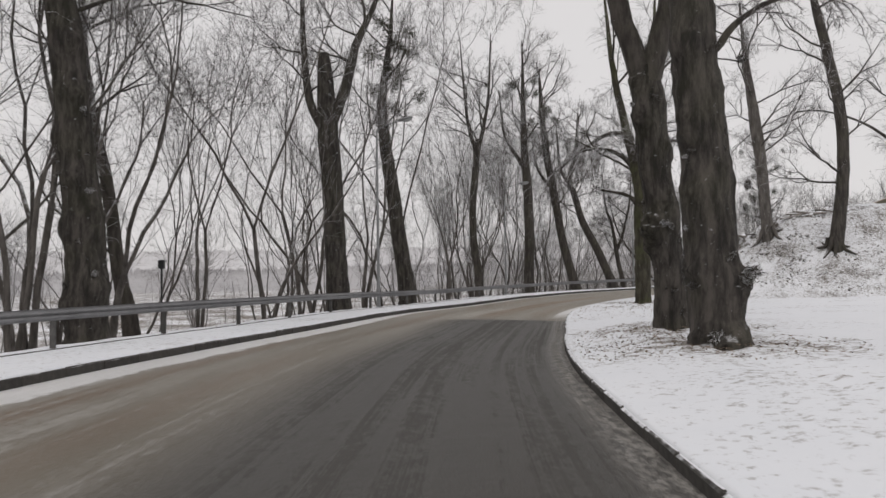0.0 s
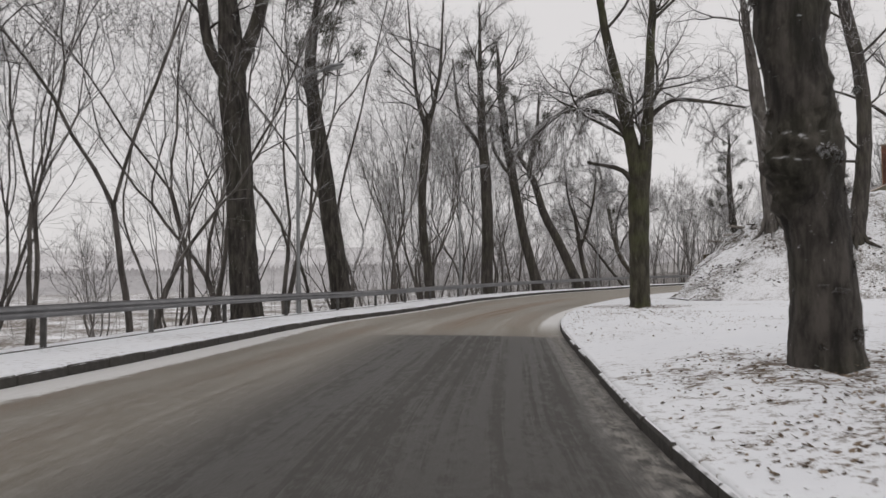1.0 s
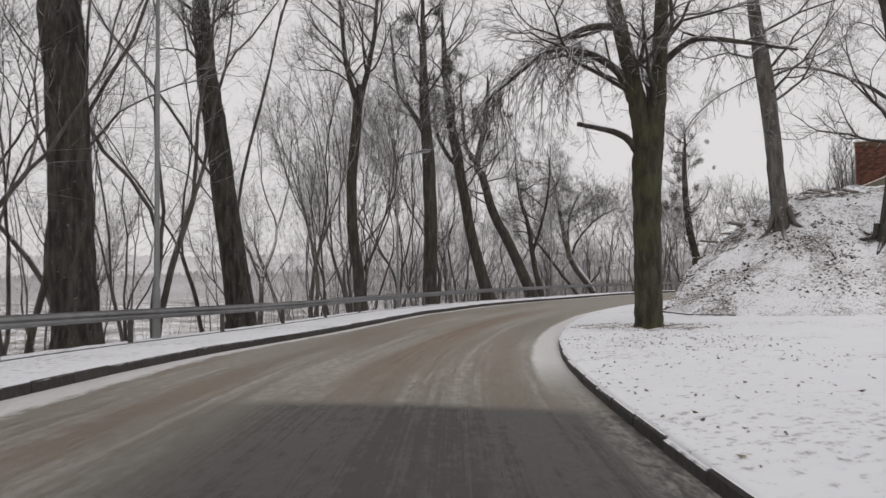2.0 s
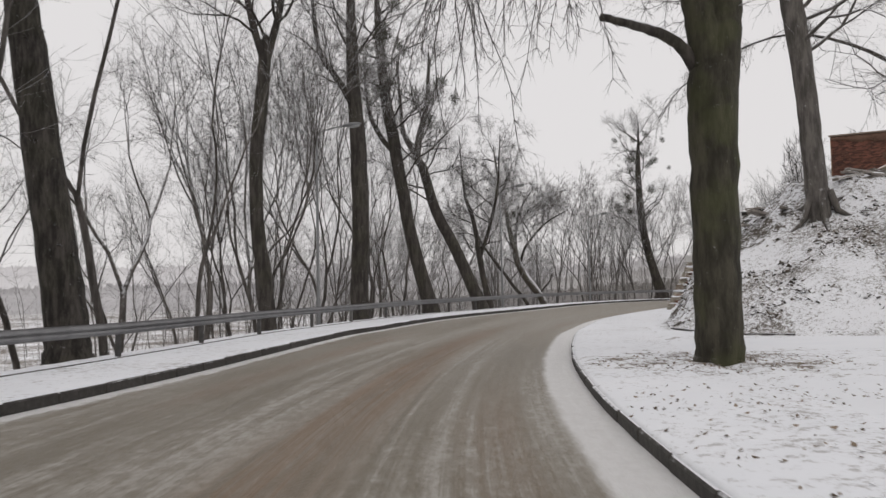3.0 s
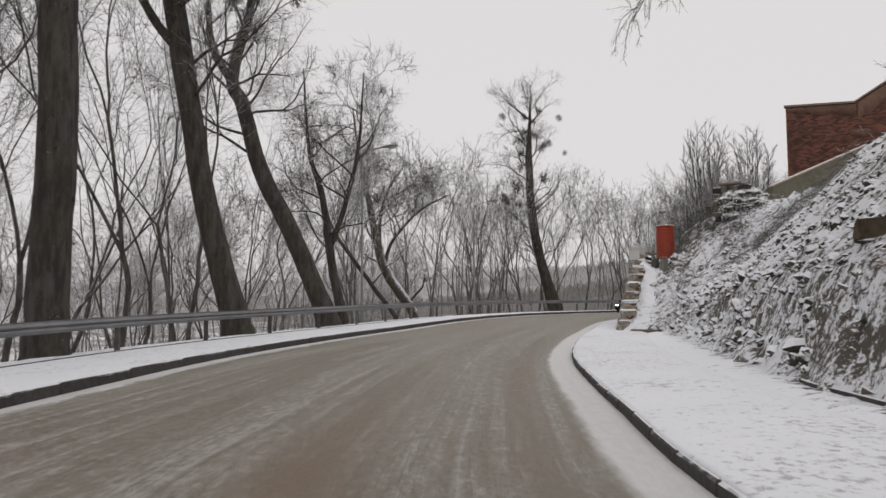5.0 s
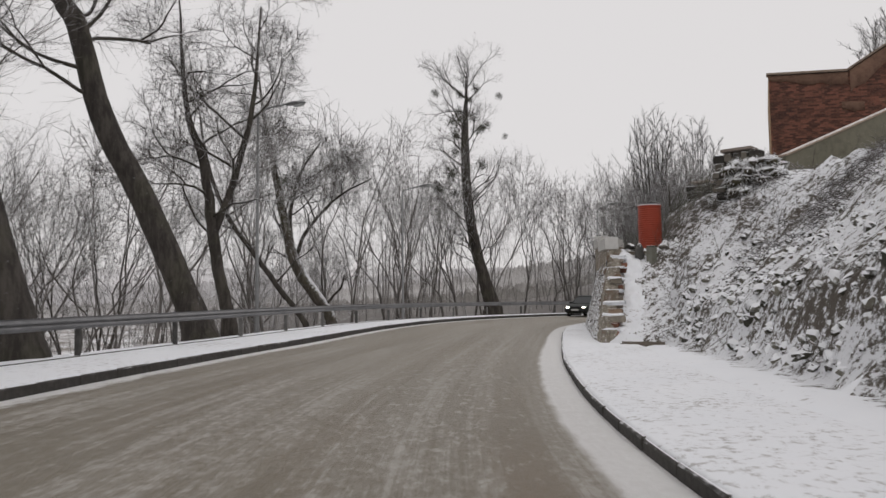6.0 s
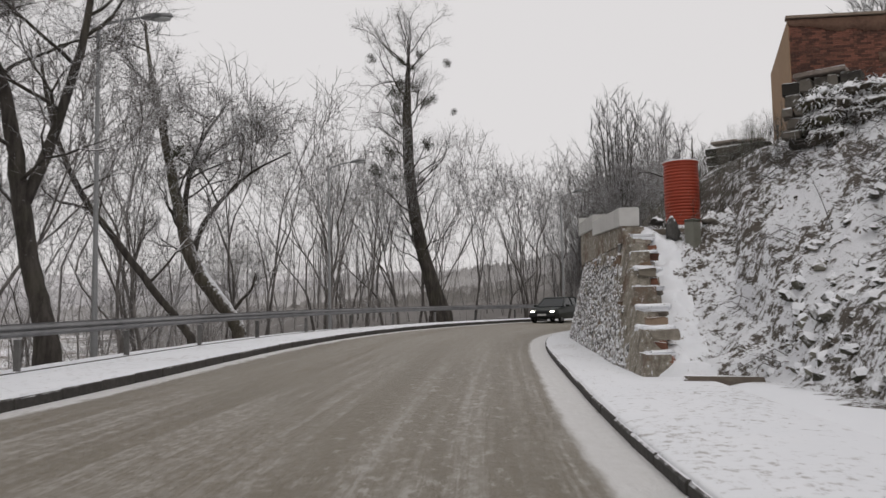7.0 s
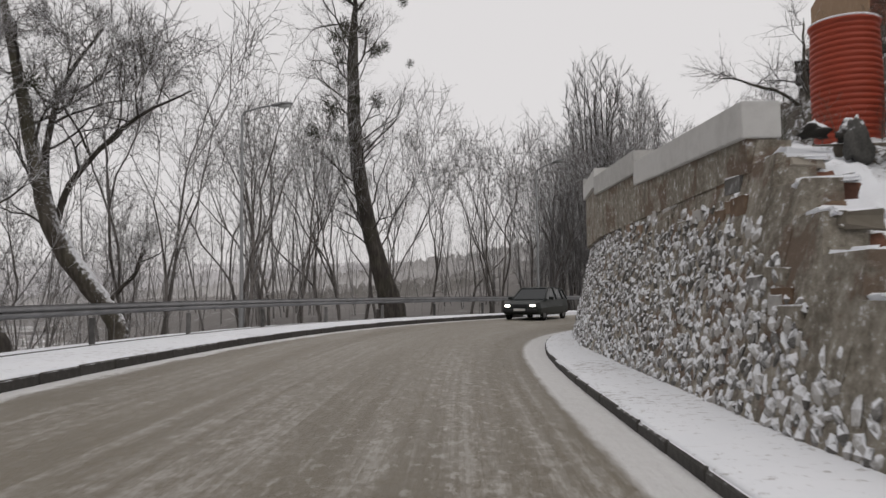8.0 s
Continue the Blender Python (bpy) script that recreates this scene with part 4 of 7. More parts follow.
tree("tall_tree", "tall dark tree with mistletoe behind the crash barrier",
     [(-2.1, 45.27, -0.3, 0.62), (-2.13, 45.27, 0.4, 0.52), (-2.33, 45.25, 2.0, 0.47), (-2.7, 45.2, 4.6, 0.43), (-3.0, 45.18, 7.0, 0.41), (-3.32, 45.1, 9.3, 0.35), (-3.5, 45.1, 12.0, 0.28), (-3.0, 45.1, 15.5, 0.16), (-2.8, 45.1, 18.5, 0.05)],
     [(13, 0.55, 1.0, 4.4, 0.8, 0)], 24, "bark_old", 0.09, mistle=cluster(-3.0, 45.1, 11.6, 16.5, 13, 0.9, 1, (0.45, 0.95)), sides=16)
tree("tall_tree", "slender tree forking high up behind the barrier",
     [(2.64, 55.65, -0.3, 0.42), (2.6, 55.65, 0.4, 0.34), (2.5, 55.65, 1.8, 0.30), (2.22, 55.66, 4.3, 0.27), (2.21, 55.66, 6.9, 0.26), (2.45, 55.65, 9.4, 0.26), (2.56, 55.65, 11.0, 0.22), (2.6, 55.6, 11.6, 0.1)],
     [(10, 0.1, 1.0, 4.2, 0.6, 1), (10, 0.1, 1.0, 4.2, 0.6, 2)], 25, "bark_dark", 0.07, sides=14,
     forks=[[(2.5, 55.6, 10.6, 0.16), (2.0, 55.5, 12.5, 0.13), (1.7, 55.4, 15, 0.09), (1.4, 55.3, 19, 0.03)], [(2.6, 55.7, 10.6, 0.17), (3.1, 55.8, 12.5, 0.14), (3.5, 55.9, 15, 0.1), (3.7, 56, 19.5, 0.03)]])
tree("tall_tree", "tall straight dark tree with mistletoe",
     [(6.6, 59.3, -0.2, 0.56), (6.6, 59.3, 0.5, 0.45), (6.62, 59.31, 2.0, 0.40), (6.69, 59.3, 4.9, 0.38), (6.62, 59.31, 8.2, 0.36), (6.45, 59.33, 10.8, 0.30), (6.4, 59.34, 12.7, 0.26), (6.4, 59.4, 16, 0.15), (6.4, 59.4, 20, 0.04)],
     [(14, 0.55, 1.0, 4.2, 0.8, 0), (6, 0.2, 1.0, 2.4, 0.6, 1)], 26, "bark_dark", 0.07, mistle=cluster(6.4, 59.4, 14.2, 17.6, 9, 0.8, 2), sides=16,
     forks=[[(6.5, 59.3, 9.9, 0.17), (5.6, 59.2, 11.2, 0.14), (4.9, 59.1, 12.4, 0.12), (4.5, 59, 16, 0.05)]])
tree("leaning_tree", "tall tree that leans over the barrier, with mistletoe",
     [(11.553, 66.772, -0.063, 0.588), (11.406, 66.793, 0.777, 0.462), (11.143, 66.867, 1.827, 0.399), (10.409, 67.013, 4.767, 0.357), (9.694, 67.181, 9.387, 0.347), (9.191, 67.287, 12.537, 0.304), (8.896, 67.349, 16.002, 0.231), (8.729, 67.392, 19.887, 0.063)],
     [(16, 0.5, 1.0, 4.4, 0.9, 0), (5, 0.3, 1.0, 2.4, 0.7, 1)], 27, "bark_dark", 0.07, mistle=cluster(9.15, 67.3, 12.6, 16.6, 12, 1.0, 3), sides=16,
     forks=[[(9.674, 67.181, 9.177, 0.168), (8.833, 67.181, 10.227, 0.137), (8.204, 67.181, 11.697, 0.116), (7.994, 67.181, 14.637, 0.042)]])
tree("leaning_tree", "crooked tree that leans strongly away from the road",
     [(16.36, 73.48, 0.0, 0.62), (16.1, 73.55, 0.9, 0.46), (15.7, 73.68, 1.95, 0.40), (14.7, 73.97, 4.4, 0.37), (13.54, 74.31, 6.9, 0.34), (12.83, 74.52, 9.6, 0.30), (12.4, 74.6, 10.7, 0.26), (13.1, 74.4, 14.0, 0.17), (13.3, 74.4, 17.5, 0.05)],
     [(15, 0.5, 1.0, 4.6, 0.9, 0), (6, 0.4, 1.0, 3.0, 0.8, 1)], 28, "bark_dark", 0.08, mistle=cluster(13.0, 74.5, 12.2, 15.8, 9, 1.0, 4), sides=16,
     forks=[[(12.5, 74.6, 10.4, 0.2), (11.6, 74.8, 12, 0.16), (11.4, 74.9, 14.5, 0.1), (11.2, 75, 17.5, 0.03)]])
tree("mistletoe_tree", "tall solitary tree hung with balls of mistletoe beyond the bend",
     [(44.5, 100.8, 0.6, 0.85), (44.3, 100.85, 1.5, 0.6), (43.75, 101.2, 3.8, 0.46), (43.1, 101.6, 7.2, 0.41), (42.77, 101.83, 11.4, 0.37), (42.76, 101.84, 15.0, 0.29), (42.85, 101.8, 17.6, 0.15), (42.9, 101.7, 19.2, 0.05)],
     [(32, 0.28, 0.95, 3.9, 0.75, 0)], 29, "bark_dark", 0.08, sides=14,
     mistle=[(39.8, 101.4, 17.7, 0.4), (44.3, 99.2, 17.5, 0.36), (41.7, 101, 15.6, 0.65), (43.6, 101.5, 18.6, 0.45), (42.3, 102, 16.6, 0.6), (41.2, 101.5, 11.5, 0.7), (43.9, 101.3, 12.3, 0.6), (44.6, 101.6, 15.7, 0.5), (40.4, 101.8, 10.1, 0.4), (46, 101, 14.8, 0.3), (41.9, 101.2, 17.8, 0.4)] + cluster(42.7, 101.8, 9.5, 17.5, 16, 1.3, 7, (0.25, 0.6)))
tree("snowy_leaning_tree", "leaning multi-stemmed tree with snow along its trunk",
     [(28.9, 95.2, 0.2, 0.36), (28.5, 95.3, 1.0, 0.33), (27.9, 95.5, 1.9, 0.36), (26.77, 95.95, 3.8, 0.35), (26.2, 96.16, 6.0, 0.29), (25.6, 96.4, 9.2, 0.22), (24.9, 96.6, 13.0, 0.12), (24.5, 96.7, 16, 0.04)],
     [(10, 0.4, 1.0, 4.2, 0.8, 0), (9, 0.3, 1.0, 3.6, 1.2, 1), (9, 0.3, 1.0, 3.8, 1.0, 2), (3, 0.5, 1.0, 2.0, 1.0, 3)], 30, "bark_snowy", 0.08, sides=12, levels=4, mistle=[(25.4, 93.8, 8.7, 0.6)],
     forks=[[(26.75, 95.95, 3.9, 0.15), (27.2, 95.8, 5.6, 0.12), (28.3, 95.3, 7.2, 0.09), (29.4, 94.6, 8.3, 0.065), (30.9, 93.6, 9.2, 0.03)],
            [(26.5, 96.05, 4.8, 0.16), (26.5, 96.3, 7.0, 0.13), (27.0, 96.2, 9.4, 0.09), (28.2, 95.5, 11.6, 0.04)],
            [(28.35, 95.35, 1.1, 0.10), (28.9, 95.0, 1.9, 0.08), (29.3, 94.8, 2.4, 0.065), (29.5, 94.7, 3.2, 0.05)]])
tree("leaning_tree", "thin trunk leaning low towards the barrier",
     [(24.05, 86, 0.2, 0.17), (23.4, 86.2, 1.2, 0.14), (22.8, 86.4, 2.0, 0.135), (21.5, 86.8, 3.9, 0.12), (20.4, 87.2, 5.6, 0.10), (19.5, 87.4, 8, 0.08), (19, 87.5, 11, 0.03)], [(9, 0.35, 1.0, 3.2, 0.8, 0)], 31, "bark_dark", sides=10)
tree("tall_tree", "branching tree with a rounded open crown behind the barrier",
     [(18.54, 79.1, 0.1, 0.36), (18.4, 79.1, 1.2, 0.26), (18.1, 79.2, 2.6, 0.23), (17.85, 79.25, 4.4, 0.21), (17.5, 79.3, 6.7, 0.15), (16.9, 79.5, 9, 0.1), (16.6, 79.5, 13, 0.03)],
     [(9, 0.4, 1.0, 3.6, 0.8, 0), (8, 0.25, 1.0, 3.6, 0.8, 1)], 32, "bark_dark", sides=12, levels=4, mistle=[(17.7, 81.36, 9.7, 0.45)],
     forks=[[(17.9, 79.25, 3.9, 0.16), (18.6, 79.1, 6, 0.13), (19.3, 79, 9, 0.09), (19.6, 79, 13, 0.03)]])

tree("bare_shrub", "bare shrub whose snowy boughs reach over the end of the wall",
     [(34.4, 71.95, 3.1, 0.06), (34.36, 71.96, 3.9, 0.05), (34.3, 71.98, 4.6, 0.04), (34.17, 72.0, 5.3, 0.03), (34.15, 71.95, 6.1, 0.012)],
     [(6, 0.2, 1.0, 1.0, 0.8, 0), (5, 0.3, 1.0, 0.8, 1.2, 1), (3, 0.3, 1.0, 0.7, 1.2, 2)], 33, "bark_snowy", 0.06, sides=8, levels=2, twig=0.003,
     forks=[[(34.32, 71.98, 4.4, 0.035), (33.89, 72.25, 4.8, 0.03), (33.54, 72.51, 4.92, 0.024), (33.22, 72.74, 5.06, 0.017), (32.93, 72.97, 5.06, 0.007)],
            [(34.36, 71.96, 3.9, 0.03), (34.0, 72.2, 4.3, 0.022), (33.6, 72.5, 4.5, 0.014), (33.3, 72.7, 4.4, 0.006)]])

# ---- the wood: several young trees, set out many times ----
KINDS = [slim(101, 1, 17, 0.06, 0.14, 4, 0.3), slim(102, 2, 16, 0.15, 0.10, 3, 0.28), slim(103, 3, 15, 0.16, 0.085, 3, 0.24), slim(104, 1, 15, 0.24, 0.13, 4, 0.3), slim(105, 2, 18, 0.10, 0.11, 3, 0.28), slim(106, 1, 14, 0.3, 0.11, 4, 0.3), slim(107, 1, 18, 0.05, 0.12, 4, 0.28), slim(108, 1, 16, 0.12, 0.15, 4, 0.4)]
# far trees: their pale twig colour stands in for haze
FAN = dict(twig=0.007, spray="twig_haze", laterals=4, sprays=2, first=0.2)
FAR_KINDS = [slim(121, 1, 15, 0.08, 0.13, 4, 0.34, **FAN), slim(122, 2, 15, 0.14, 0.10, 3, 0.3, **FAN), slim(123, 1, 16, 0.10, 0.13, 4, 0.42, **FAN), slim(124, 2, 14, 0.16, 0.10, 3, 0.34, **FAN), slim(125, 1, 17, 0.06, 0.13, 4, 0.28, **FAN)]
DENSE = dict(twig=0.010, spray="twig_dark", laterals=4, sprays=4, first=0.16)
DENSE_KINDS = [slim(131, 1, 17, 0.08, 0.2, 4, 0.42, **DENSE), slim(132, 1, 18, 0.10, 0.18, 4, 0.5, **DENSE), slim(133, 2, 16, 0.14, 0.13, 3, 0.42, **DENSE)]


def fan_tree(seed, tall, wide, limbs):
    """A broad bare forest tree at the origin: limbs that fan out of a short trunk and fill a rounded crown. Parts only."""
    rs = np.random.RandomState(seed)
    trunk, boughs, twigs = Tubes(), Tubes(), Tubes()
    foot = tall * 0.16
    trunk.add([(0, 0, -0.3), (0.05, 0, foot * 0.5), (0.02, 0.05, foot), (0.0, 0.1, foot * 1.6)], [0.34, 0.27, 0.24, 0.1], 9, 0.08, seed)
    mid, half = np.array([0, 0, tall * 0.56]), np.array([wide, wide, tall * 0.44])
    for k in range(limbs):
        turn, out = 2.4 * k + rs.uniform(-0.4, 0.4), math.sqrt((k + 0.3) / limbs)
        tip = mid + half * np.array([math.cos(turn) * out * 0.95, math.sin(turn) * out * 0.95, math.sqrt(max(1 - out * out, 0.0)) * rs.uniform(0.9, 1.0) - 0.25 * (out > 0.85)])
        p0 = np.array([0, 0, foot * rs.uniform(0.7, 1.4)])
        bend = p0 + (tip - p0) * 0.45 + np.array([math.cos(turn), math.sin(turn), 0]) * wide * 0.10 * rs.uniform(0, 1) + rs.normal(0, 0.25, 3)
        path = refine([(*p0, 0.13), (*bend, 0.075), (*(bend + (tip - bend) * 0.6 + rs.normal(0, 0.2, 3)), 0.042), (*tip, 0.014)], 4)
        boughs.add(path[:, :3], path[:, 3], 5, 0.05, seed + k)
        for t in np.linspace(0.28, 1.0, 15):
            q = t * (len(path) - 1)
            i = min(int(q), len(path) - 2)
            at = path[i] + (path[i + 1] - path[i]) * (q - i)
            along = unit((path[i + 1] - path[i])[:3])
            d = unit(along + 0.75 * unit(rs.normal(0, 1, 3)) + np.array([0, 0, 0.15]))
            long = tall * rs.uniform(0.06, 0.13) * (1.25 - 0.6 * t)
            e = at[:3] + d * long
            boughs.add([at[:3], at[:3] + d * long * 0.5 + rs.normal(0, 0.05, 3), e], [at[3] * 0.45 + 0.008, 0.02, 0.01], 3, cap=False)
            for _ in range(7):
                b = at[:3] + d * long * rs.uniform(0.25, 1.0)
                w = unit(d + 0.6 * unit(rs.normal(0, 1, 3)) + np.array([0, 0, 0.15]))
                f = b + w * long * rs.uniform(0.35, 0.7)
                twigs.spike(b, f, 0.02)
                twigs.spike(b + (f - b) * 0.5, b + (f - b) * 0.5 + unit(w + rs.normal(0, 0.5, 3)) * long * 0.3, 0.015)
    return [("trunk", trunk.mesh("trunk", M["bark_dark"]), ""), ("crown", boughs.mesh("crown", M["bark_dark"]), ""), ("twig_spray", twigs.mesh("twig_spray", M["twig_grove_haze"]), "fine grey twigs")]


GROVE_KINDS = [fan_tree(141, 20, 4.6, 22), fan_tree(142, 20, 5.4, 24), fan_tree(143, 20, 3.6, 17)]
MAIN = [(o.location.x, o.location.y) for o in scene.objects if o.parent is None and o.get("category") == "tree"]


def set_out(spots, label, group, seed, grow=(0.8, 1.2), kinds=KINDS, heights=()):
    """heights: the whole height of each tree, in place of a chance growth."""
    rnd = random.Random(seed)
    firsts = {}
    z = height([s[0] for s in spots], [s[1] for s in spots], False)
    for i, ((x, y), h) in enumerate(zip(spots, z)):
        if any(math.hypot(x - a, y - b) < 1.3 for a, b in MAIN):
            continue
        k = rnd.randrange(len(kinds))
        size = heights[i] / max(v.co.z for v in kinds[k][-1][1].vertices) if heights else rnd.uniform(*grow)
        m = pose(x, y, h - 0.05, 0, 0, rnd.uniform(0, 360)) @ Matrix.Scale(size, 4)
        if k not in firsts:
            ob = thing("bare_tree", label, "tree", group)
            for name, me, tag in kinds[k]:
                tagged(part(name, me, ob, tag), kind="" if name == "trunk" else "stuff")
            firsts[k] = ob
            ob.matrix_world = m
        else:
            ob = firsts[k]
            copy = copy_thing(ob, Matrix.Identity(4))
            copy.matrix_basis = m
        MAIN.append((x, y))


def along_left(count, row_lo, row_hi, near, far, seed):
    rnd = random.Random(seed)
    out = []
    for _ in range(count):
        r = rnd.uniform(row_lo, row_hi) * SUB
        i = int(r)
        d = near + (far - near) * rnd.random() ** 1.4
        out.append((LK[i, 0] + LN[i, 0] * d, LK[i, 1] + LN[i, 1] * d))
    return out


set_out([(0.33, 55.2), (-1.98, 50.9), (5.25, 65.7)], "slender curved tree close behind the barrier", "trees of the wood", 3, (0.95, 1.1))
set_out([(-9.4, 29.5), (-12.5, 33.5), (-15.5, 37), (-10.5, 24)] + along_left(13, 3.3, 5.2, 7, 26, 4) + along_left(23, 5.2, 10.5, 4.8, 24, 5), "slender bare young tree in the roadside wood", "trees of the wood", 6, (0.9, 1.15))
set_out(along_left(9, 8.9, 11.3, 5, 16, 33), "slender bare young tree in the roadside wood", "trees of the wood", 34, (0.9, 1.15))
set_out(along_left(12, 10.8, 14.5, 17, 34, 15), "slender bare young tree in the roadside wood", "trees of the wood", 16, (0.8, 1.1))
set_out(along_left(8, 4.6, 8.2, 6, 17, 23), "tall slender bare tree in the roadside wood", "trees of the wood", 24, (1.15, 1.35))
set_out(along_left(4, 9.0, 10.4, 6, 13, 19), "slender bare young tree in the roadside wood", "trees of the wood", 18, (0.85, 1.1))
set_out([(6.9, 73.0), (9.0, 75.5), (5.6, 77.0), (8.6, 81.5), (10.6, 79.0)], "tall slender bare tree in the roadside wood", "trees of the wood", 35, (1.0, 1.1), KINDS, (17.5, 16.5, 18.5, 18, 17))
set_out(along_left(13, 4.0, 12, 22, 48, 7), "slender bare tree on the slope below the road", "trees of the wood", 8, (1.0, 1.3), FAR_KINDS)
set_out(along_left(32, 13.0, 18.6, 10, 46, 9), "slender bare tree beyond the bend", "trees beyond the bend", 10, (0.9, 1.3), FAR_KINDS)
rnd = random.Random(12)
set_out([(rnd.gauss(89, 7), rnd.gauss(118, 6)) for _ in range(12)], "bare tree in the dense wood on the hill", "trees on the hill", 13, (0.7, 0.95), DENSE_KINDS)
set_out([(rnd.uniform(52, 74), rnd.uniform(99, 116)) for _ in range(16)], "slender bare tree past the bend", "trees beyond the bend", 17, (1.1, 1.35), FAR_KINDS)
set_out(along_left(20, 13.0, 17.5, 9, 40, 21), "slender bare tree beyond the bend", "trees beyond the bend", 22, (1.0, 1.35), FAR_KINDS)
set_out([(71.5, 83.5), (75.0, 85.0)], "bare tree behind the brick building", "trees on the hill", 25, (1.0, 1.1), GROVE_KINDS, (17.5, 19.5))
set_out([(66.4, 105.0), (69.4, 107.5), (63.0, 106.0), (80.5, 112.6), (84.5, 112.0), (74.5, 107.5)], "broad bare tree with a fan-shaped crown in the dense wood", "trees on the hill", 26, (1.1, 1.2), GROVE_KINDS, (21.4, 18.5, 17.0, 22.8, 14.0, 15.0))
set_out([(rnd.uniform(56, 84), rnd.uniform(44, 66)) for _ in range(8)], "bare tree on the plateau behind the bank", "trees on the hill", 14, (0.5, 0.7), FAR_KINDS)


# ---- far woods and undergrowth, too fine to count ----
def thicket(name, label, spots, seed, tall, branches, thick, fan=0.35, spray="twig"):
    """Many thin bare stems with side twigs, joined."""
    rs, tubes = np.random.RandomState(seed), Tubes()
    zs = height([q[0] for q in spots], [q[1] for q in spots], False)
    for (x, y), z in zip(spots, zs):
        h = rs.uniform(*tall)
        d = unit(np.array([rs.normal(0, 0.12), rs.normal(0, 0.12), 1]))
        p0 = np.array([x, y, z - 0.1])
        p1 = p0 + d * h * 0.55
        p2 = p1 + unit(d + rs.normal(0, 0.15, 3)) * h * 0.45
        r = thick * h
        tubes.add([p0, p1, p2], [r, r * 0.6, r * 0.15], 4, cap=False)
        for _ in range(branches):
            t = rs.uniform(0.25, 1.0)
            at = p0 + (p1 - p0) * t / 0.55 if t < 0.55 else p1 + (p2 - p1) * (t - 0.55) / 0.45
            a = rs.uniform(0, 6.283)
            w = unit(np.array([math.cos(a), math.sin(a), rs.uniform(0.4, 1.8)]))
            long = h * fan * (1.2 - t) * rs.uniform(0.5, 1.1) + 0.1 * h
            q = at + w * long * 0.5
            e = q + unit(w + np.array([0, 0, 0.3])) * long * 0.5
            tubes.add([at, q, e], [r * 0.3, r * 0.2, r * 0.08], 3)
            for _ in range(5):
                b = q + (e - q) * rs.uniform(-0.8, 0.9)
                tubes.spike(b, b + unit(w + rs.normal(0, 0.55, 3)) * long * rs.uniform(0.25, 0.6), r * 0.14)
    ob = new(name, tubes.mesh(name, M[spray]))
    return tagged(ob, label, "trees", kind="stuff")


rnd = random.Random(31)


def scatter(count, row_lo, row_hi, near, far, power=1.0):
    out = []
    for _ in range(count):
        i = int(rnd.uniform(row_lo, row_hi) * SUB)
        d = near + (far - near) * rnd.random() ** power
        out.append((LK[i, 0] + LN[i, 0] * d, LK[i, 1] + LN[i, 1] * d))
    return out


# paled twigs on the next five thickets stand in for haze
thicket("far_wood", "bare woods across the valley, paled for haze", scatter(120, 2.5, 14, 60, 170, 0.8), 41, (9, 15), 12, 0.006, 0.35, "twig_haze")
thicket("wooded_slope", "grey thicket of bare trees on the slope past the bend", scatter(150, 14.0, 18.9, 14, 90, 0.9) + scatter(40, 11.5, 15, 25, 90, 0.9), 42, (6, 12), 13, 0.004, 0.35, "twig_haze")
thicket("undergrowth", "brown scrub and saplings behind the barrier", scatter(130, 3.0, 18.5, 4.4, 30, 1.0), 43, (0.8, 2.4), 7, 0.005, 0.5, "twig_haze")
thicket("brushwood", "brushwood behind the barrier and on the slope, paled for haze", scatter(60, 4.0, 13, 9, 60, 1.0) + scatter(150, 13.4, 18.9, 8, 60, 1.0), 47, (2.0, 6.0), 14, 0.0035, 0.5, "twig_haze")
thicket("pole_wood", "crowded slender grey trunks in the wood past the bend", scatter(190, 13.7, 18.9, 16, 75, 0.9), 51, (8, 15), 5, 0.006, 0.3, "twig_haze")
thicket("hill_wood", "dense dark woods on the hill behind the building", [(rnd.gauss(90, 13), rnd.gauss(121, 9)) for _ in range(100)] + [(rnd.gauss(79, 4.5), rnd.gauss(107, 4)) for _ in range(40)], 44, (6, 11), 13, 0.006, 0.35, "twig_grove_haze")


def grove(count, lo, hi, depth):
    """Places in a belt past the bend, laid square to the camera's view; lo and hi run along the belt."""
    return [(68.5 + 0.69 * a + 0.72 * b, 103.5 - 0.72 * a + 0.69 * b) for a, b in ((rnd.uniform(lo, hi), rnd.gauss(0, depth)) for _ in range(count))]


thicket("grove_wood", "crowded dark bare trees of the grove past the wall", grove(90, -7, 4, 3.5), 52, (9, 15), 16, 0.006, 0.33, "twig_grove_haze")
thicket("grove_scrub", "dense dark brushwood under the grove", grove(150, -8, 12, 4.0), 53, (3.0, 8.5), 14, 0.006, 0.42, "twig_grove_haze")
thicket("plateau_scrub", "bare scrub on the plateau behind the bank", [q for q in ((rnd.uniform(36, 90), rnd.uniform(36, 72)) for _ in range(150)) if not (q[0] < 54 and q[1] > 54)], 45, (1.5, 5.0), 12, 0.007)
thicket("bank_scrub", "dark scrub round the head of the stairs", [q for q in ((rnd.uniform(31.5, 39), rnd.uniform(67.5, 79)) for _ in range(150)) if 2.3 < nearest(WALL_LINE, WALL_N, [q[0]], [q[1]])[0][0] < 9] + [(rnd.uniform(27.5, 32), rnd.uniform(61, 66.5)) for _ in range(30)] + [(rnd.gauss(32.2, 0.7), rnd.gauss(66.5, 0.4)) for _ in range(50)] + [(rnd.uniform(31.5, 36), rnd.uniform(67.2, 71.5)) for _ in range(70)] + [(rnd.uniform(38.5, 44), rnd.uniform(68, 76)) for _ in range(40)] + [(rnd.uniform(31.8, 36), rnd.uniform(69.8, 75)) for _ in range(80)], 46, (0.3, 1.2), 6, 0.009, 0.5, "bark_dark")


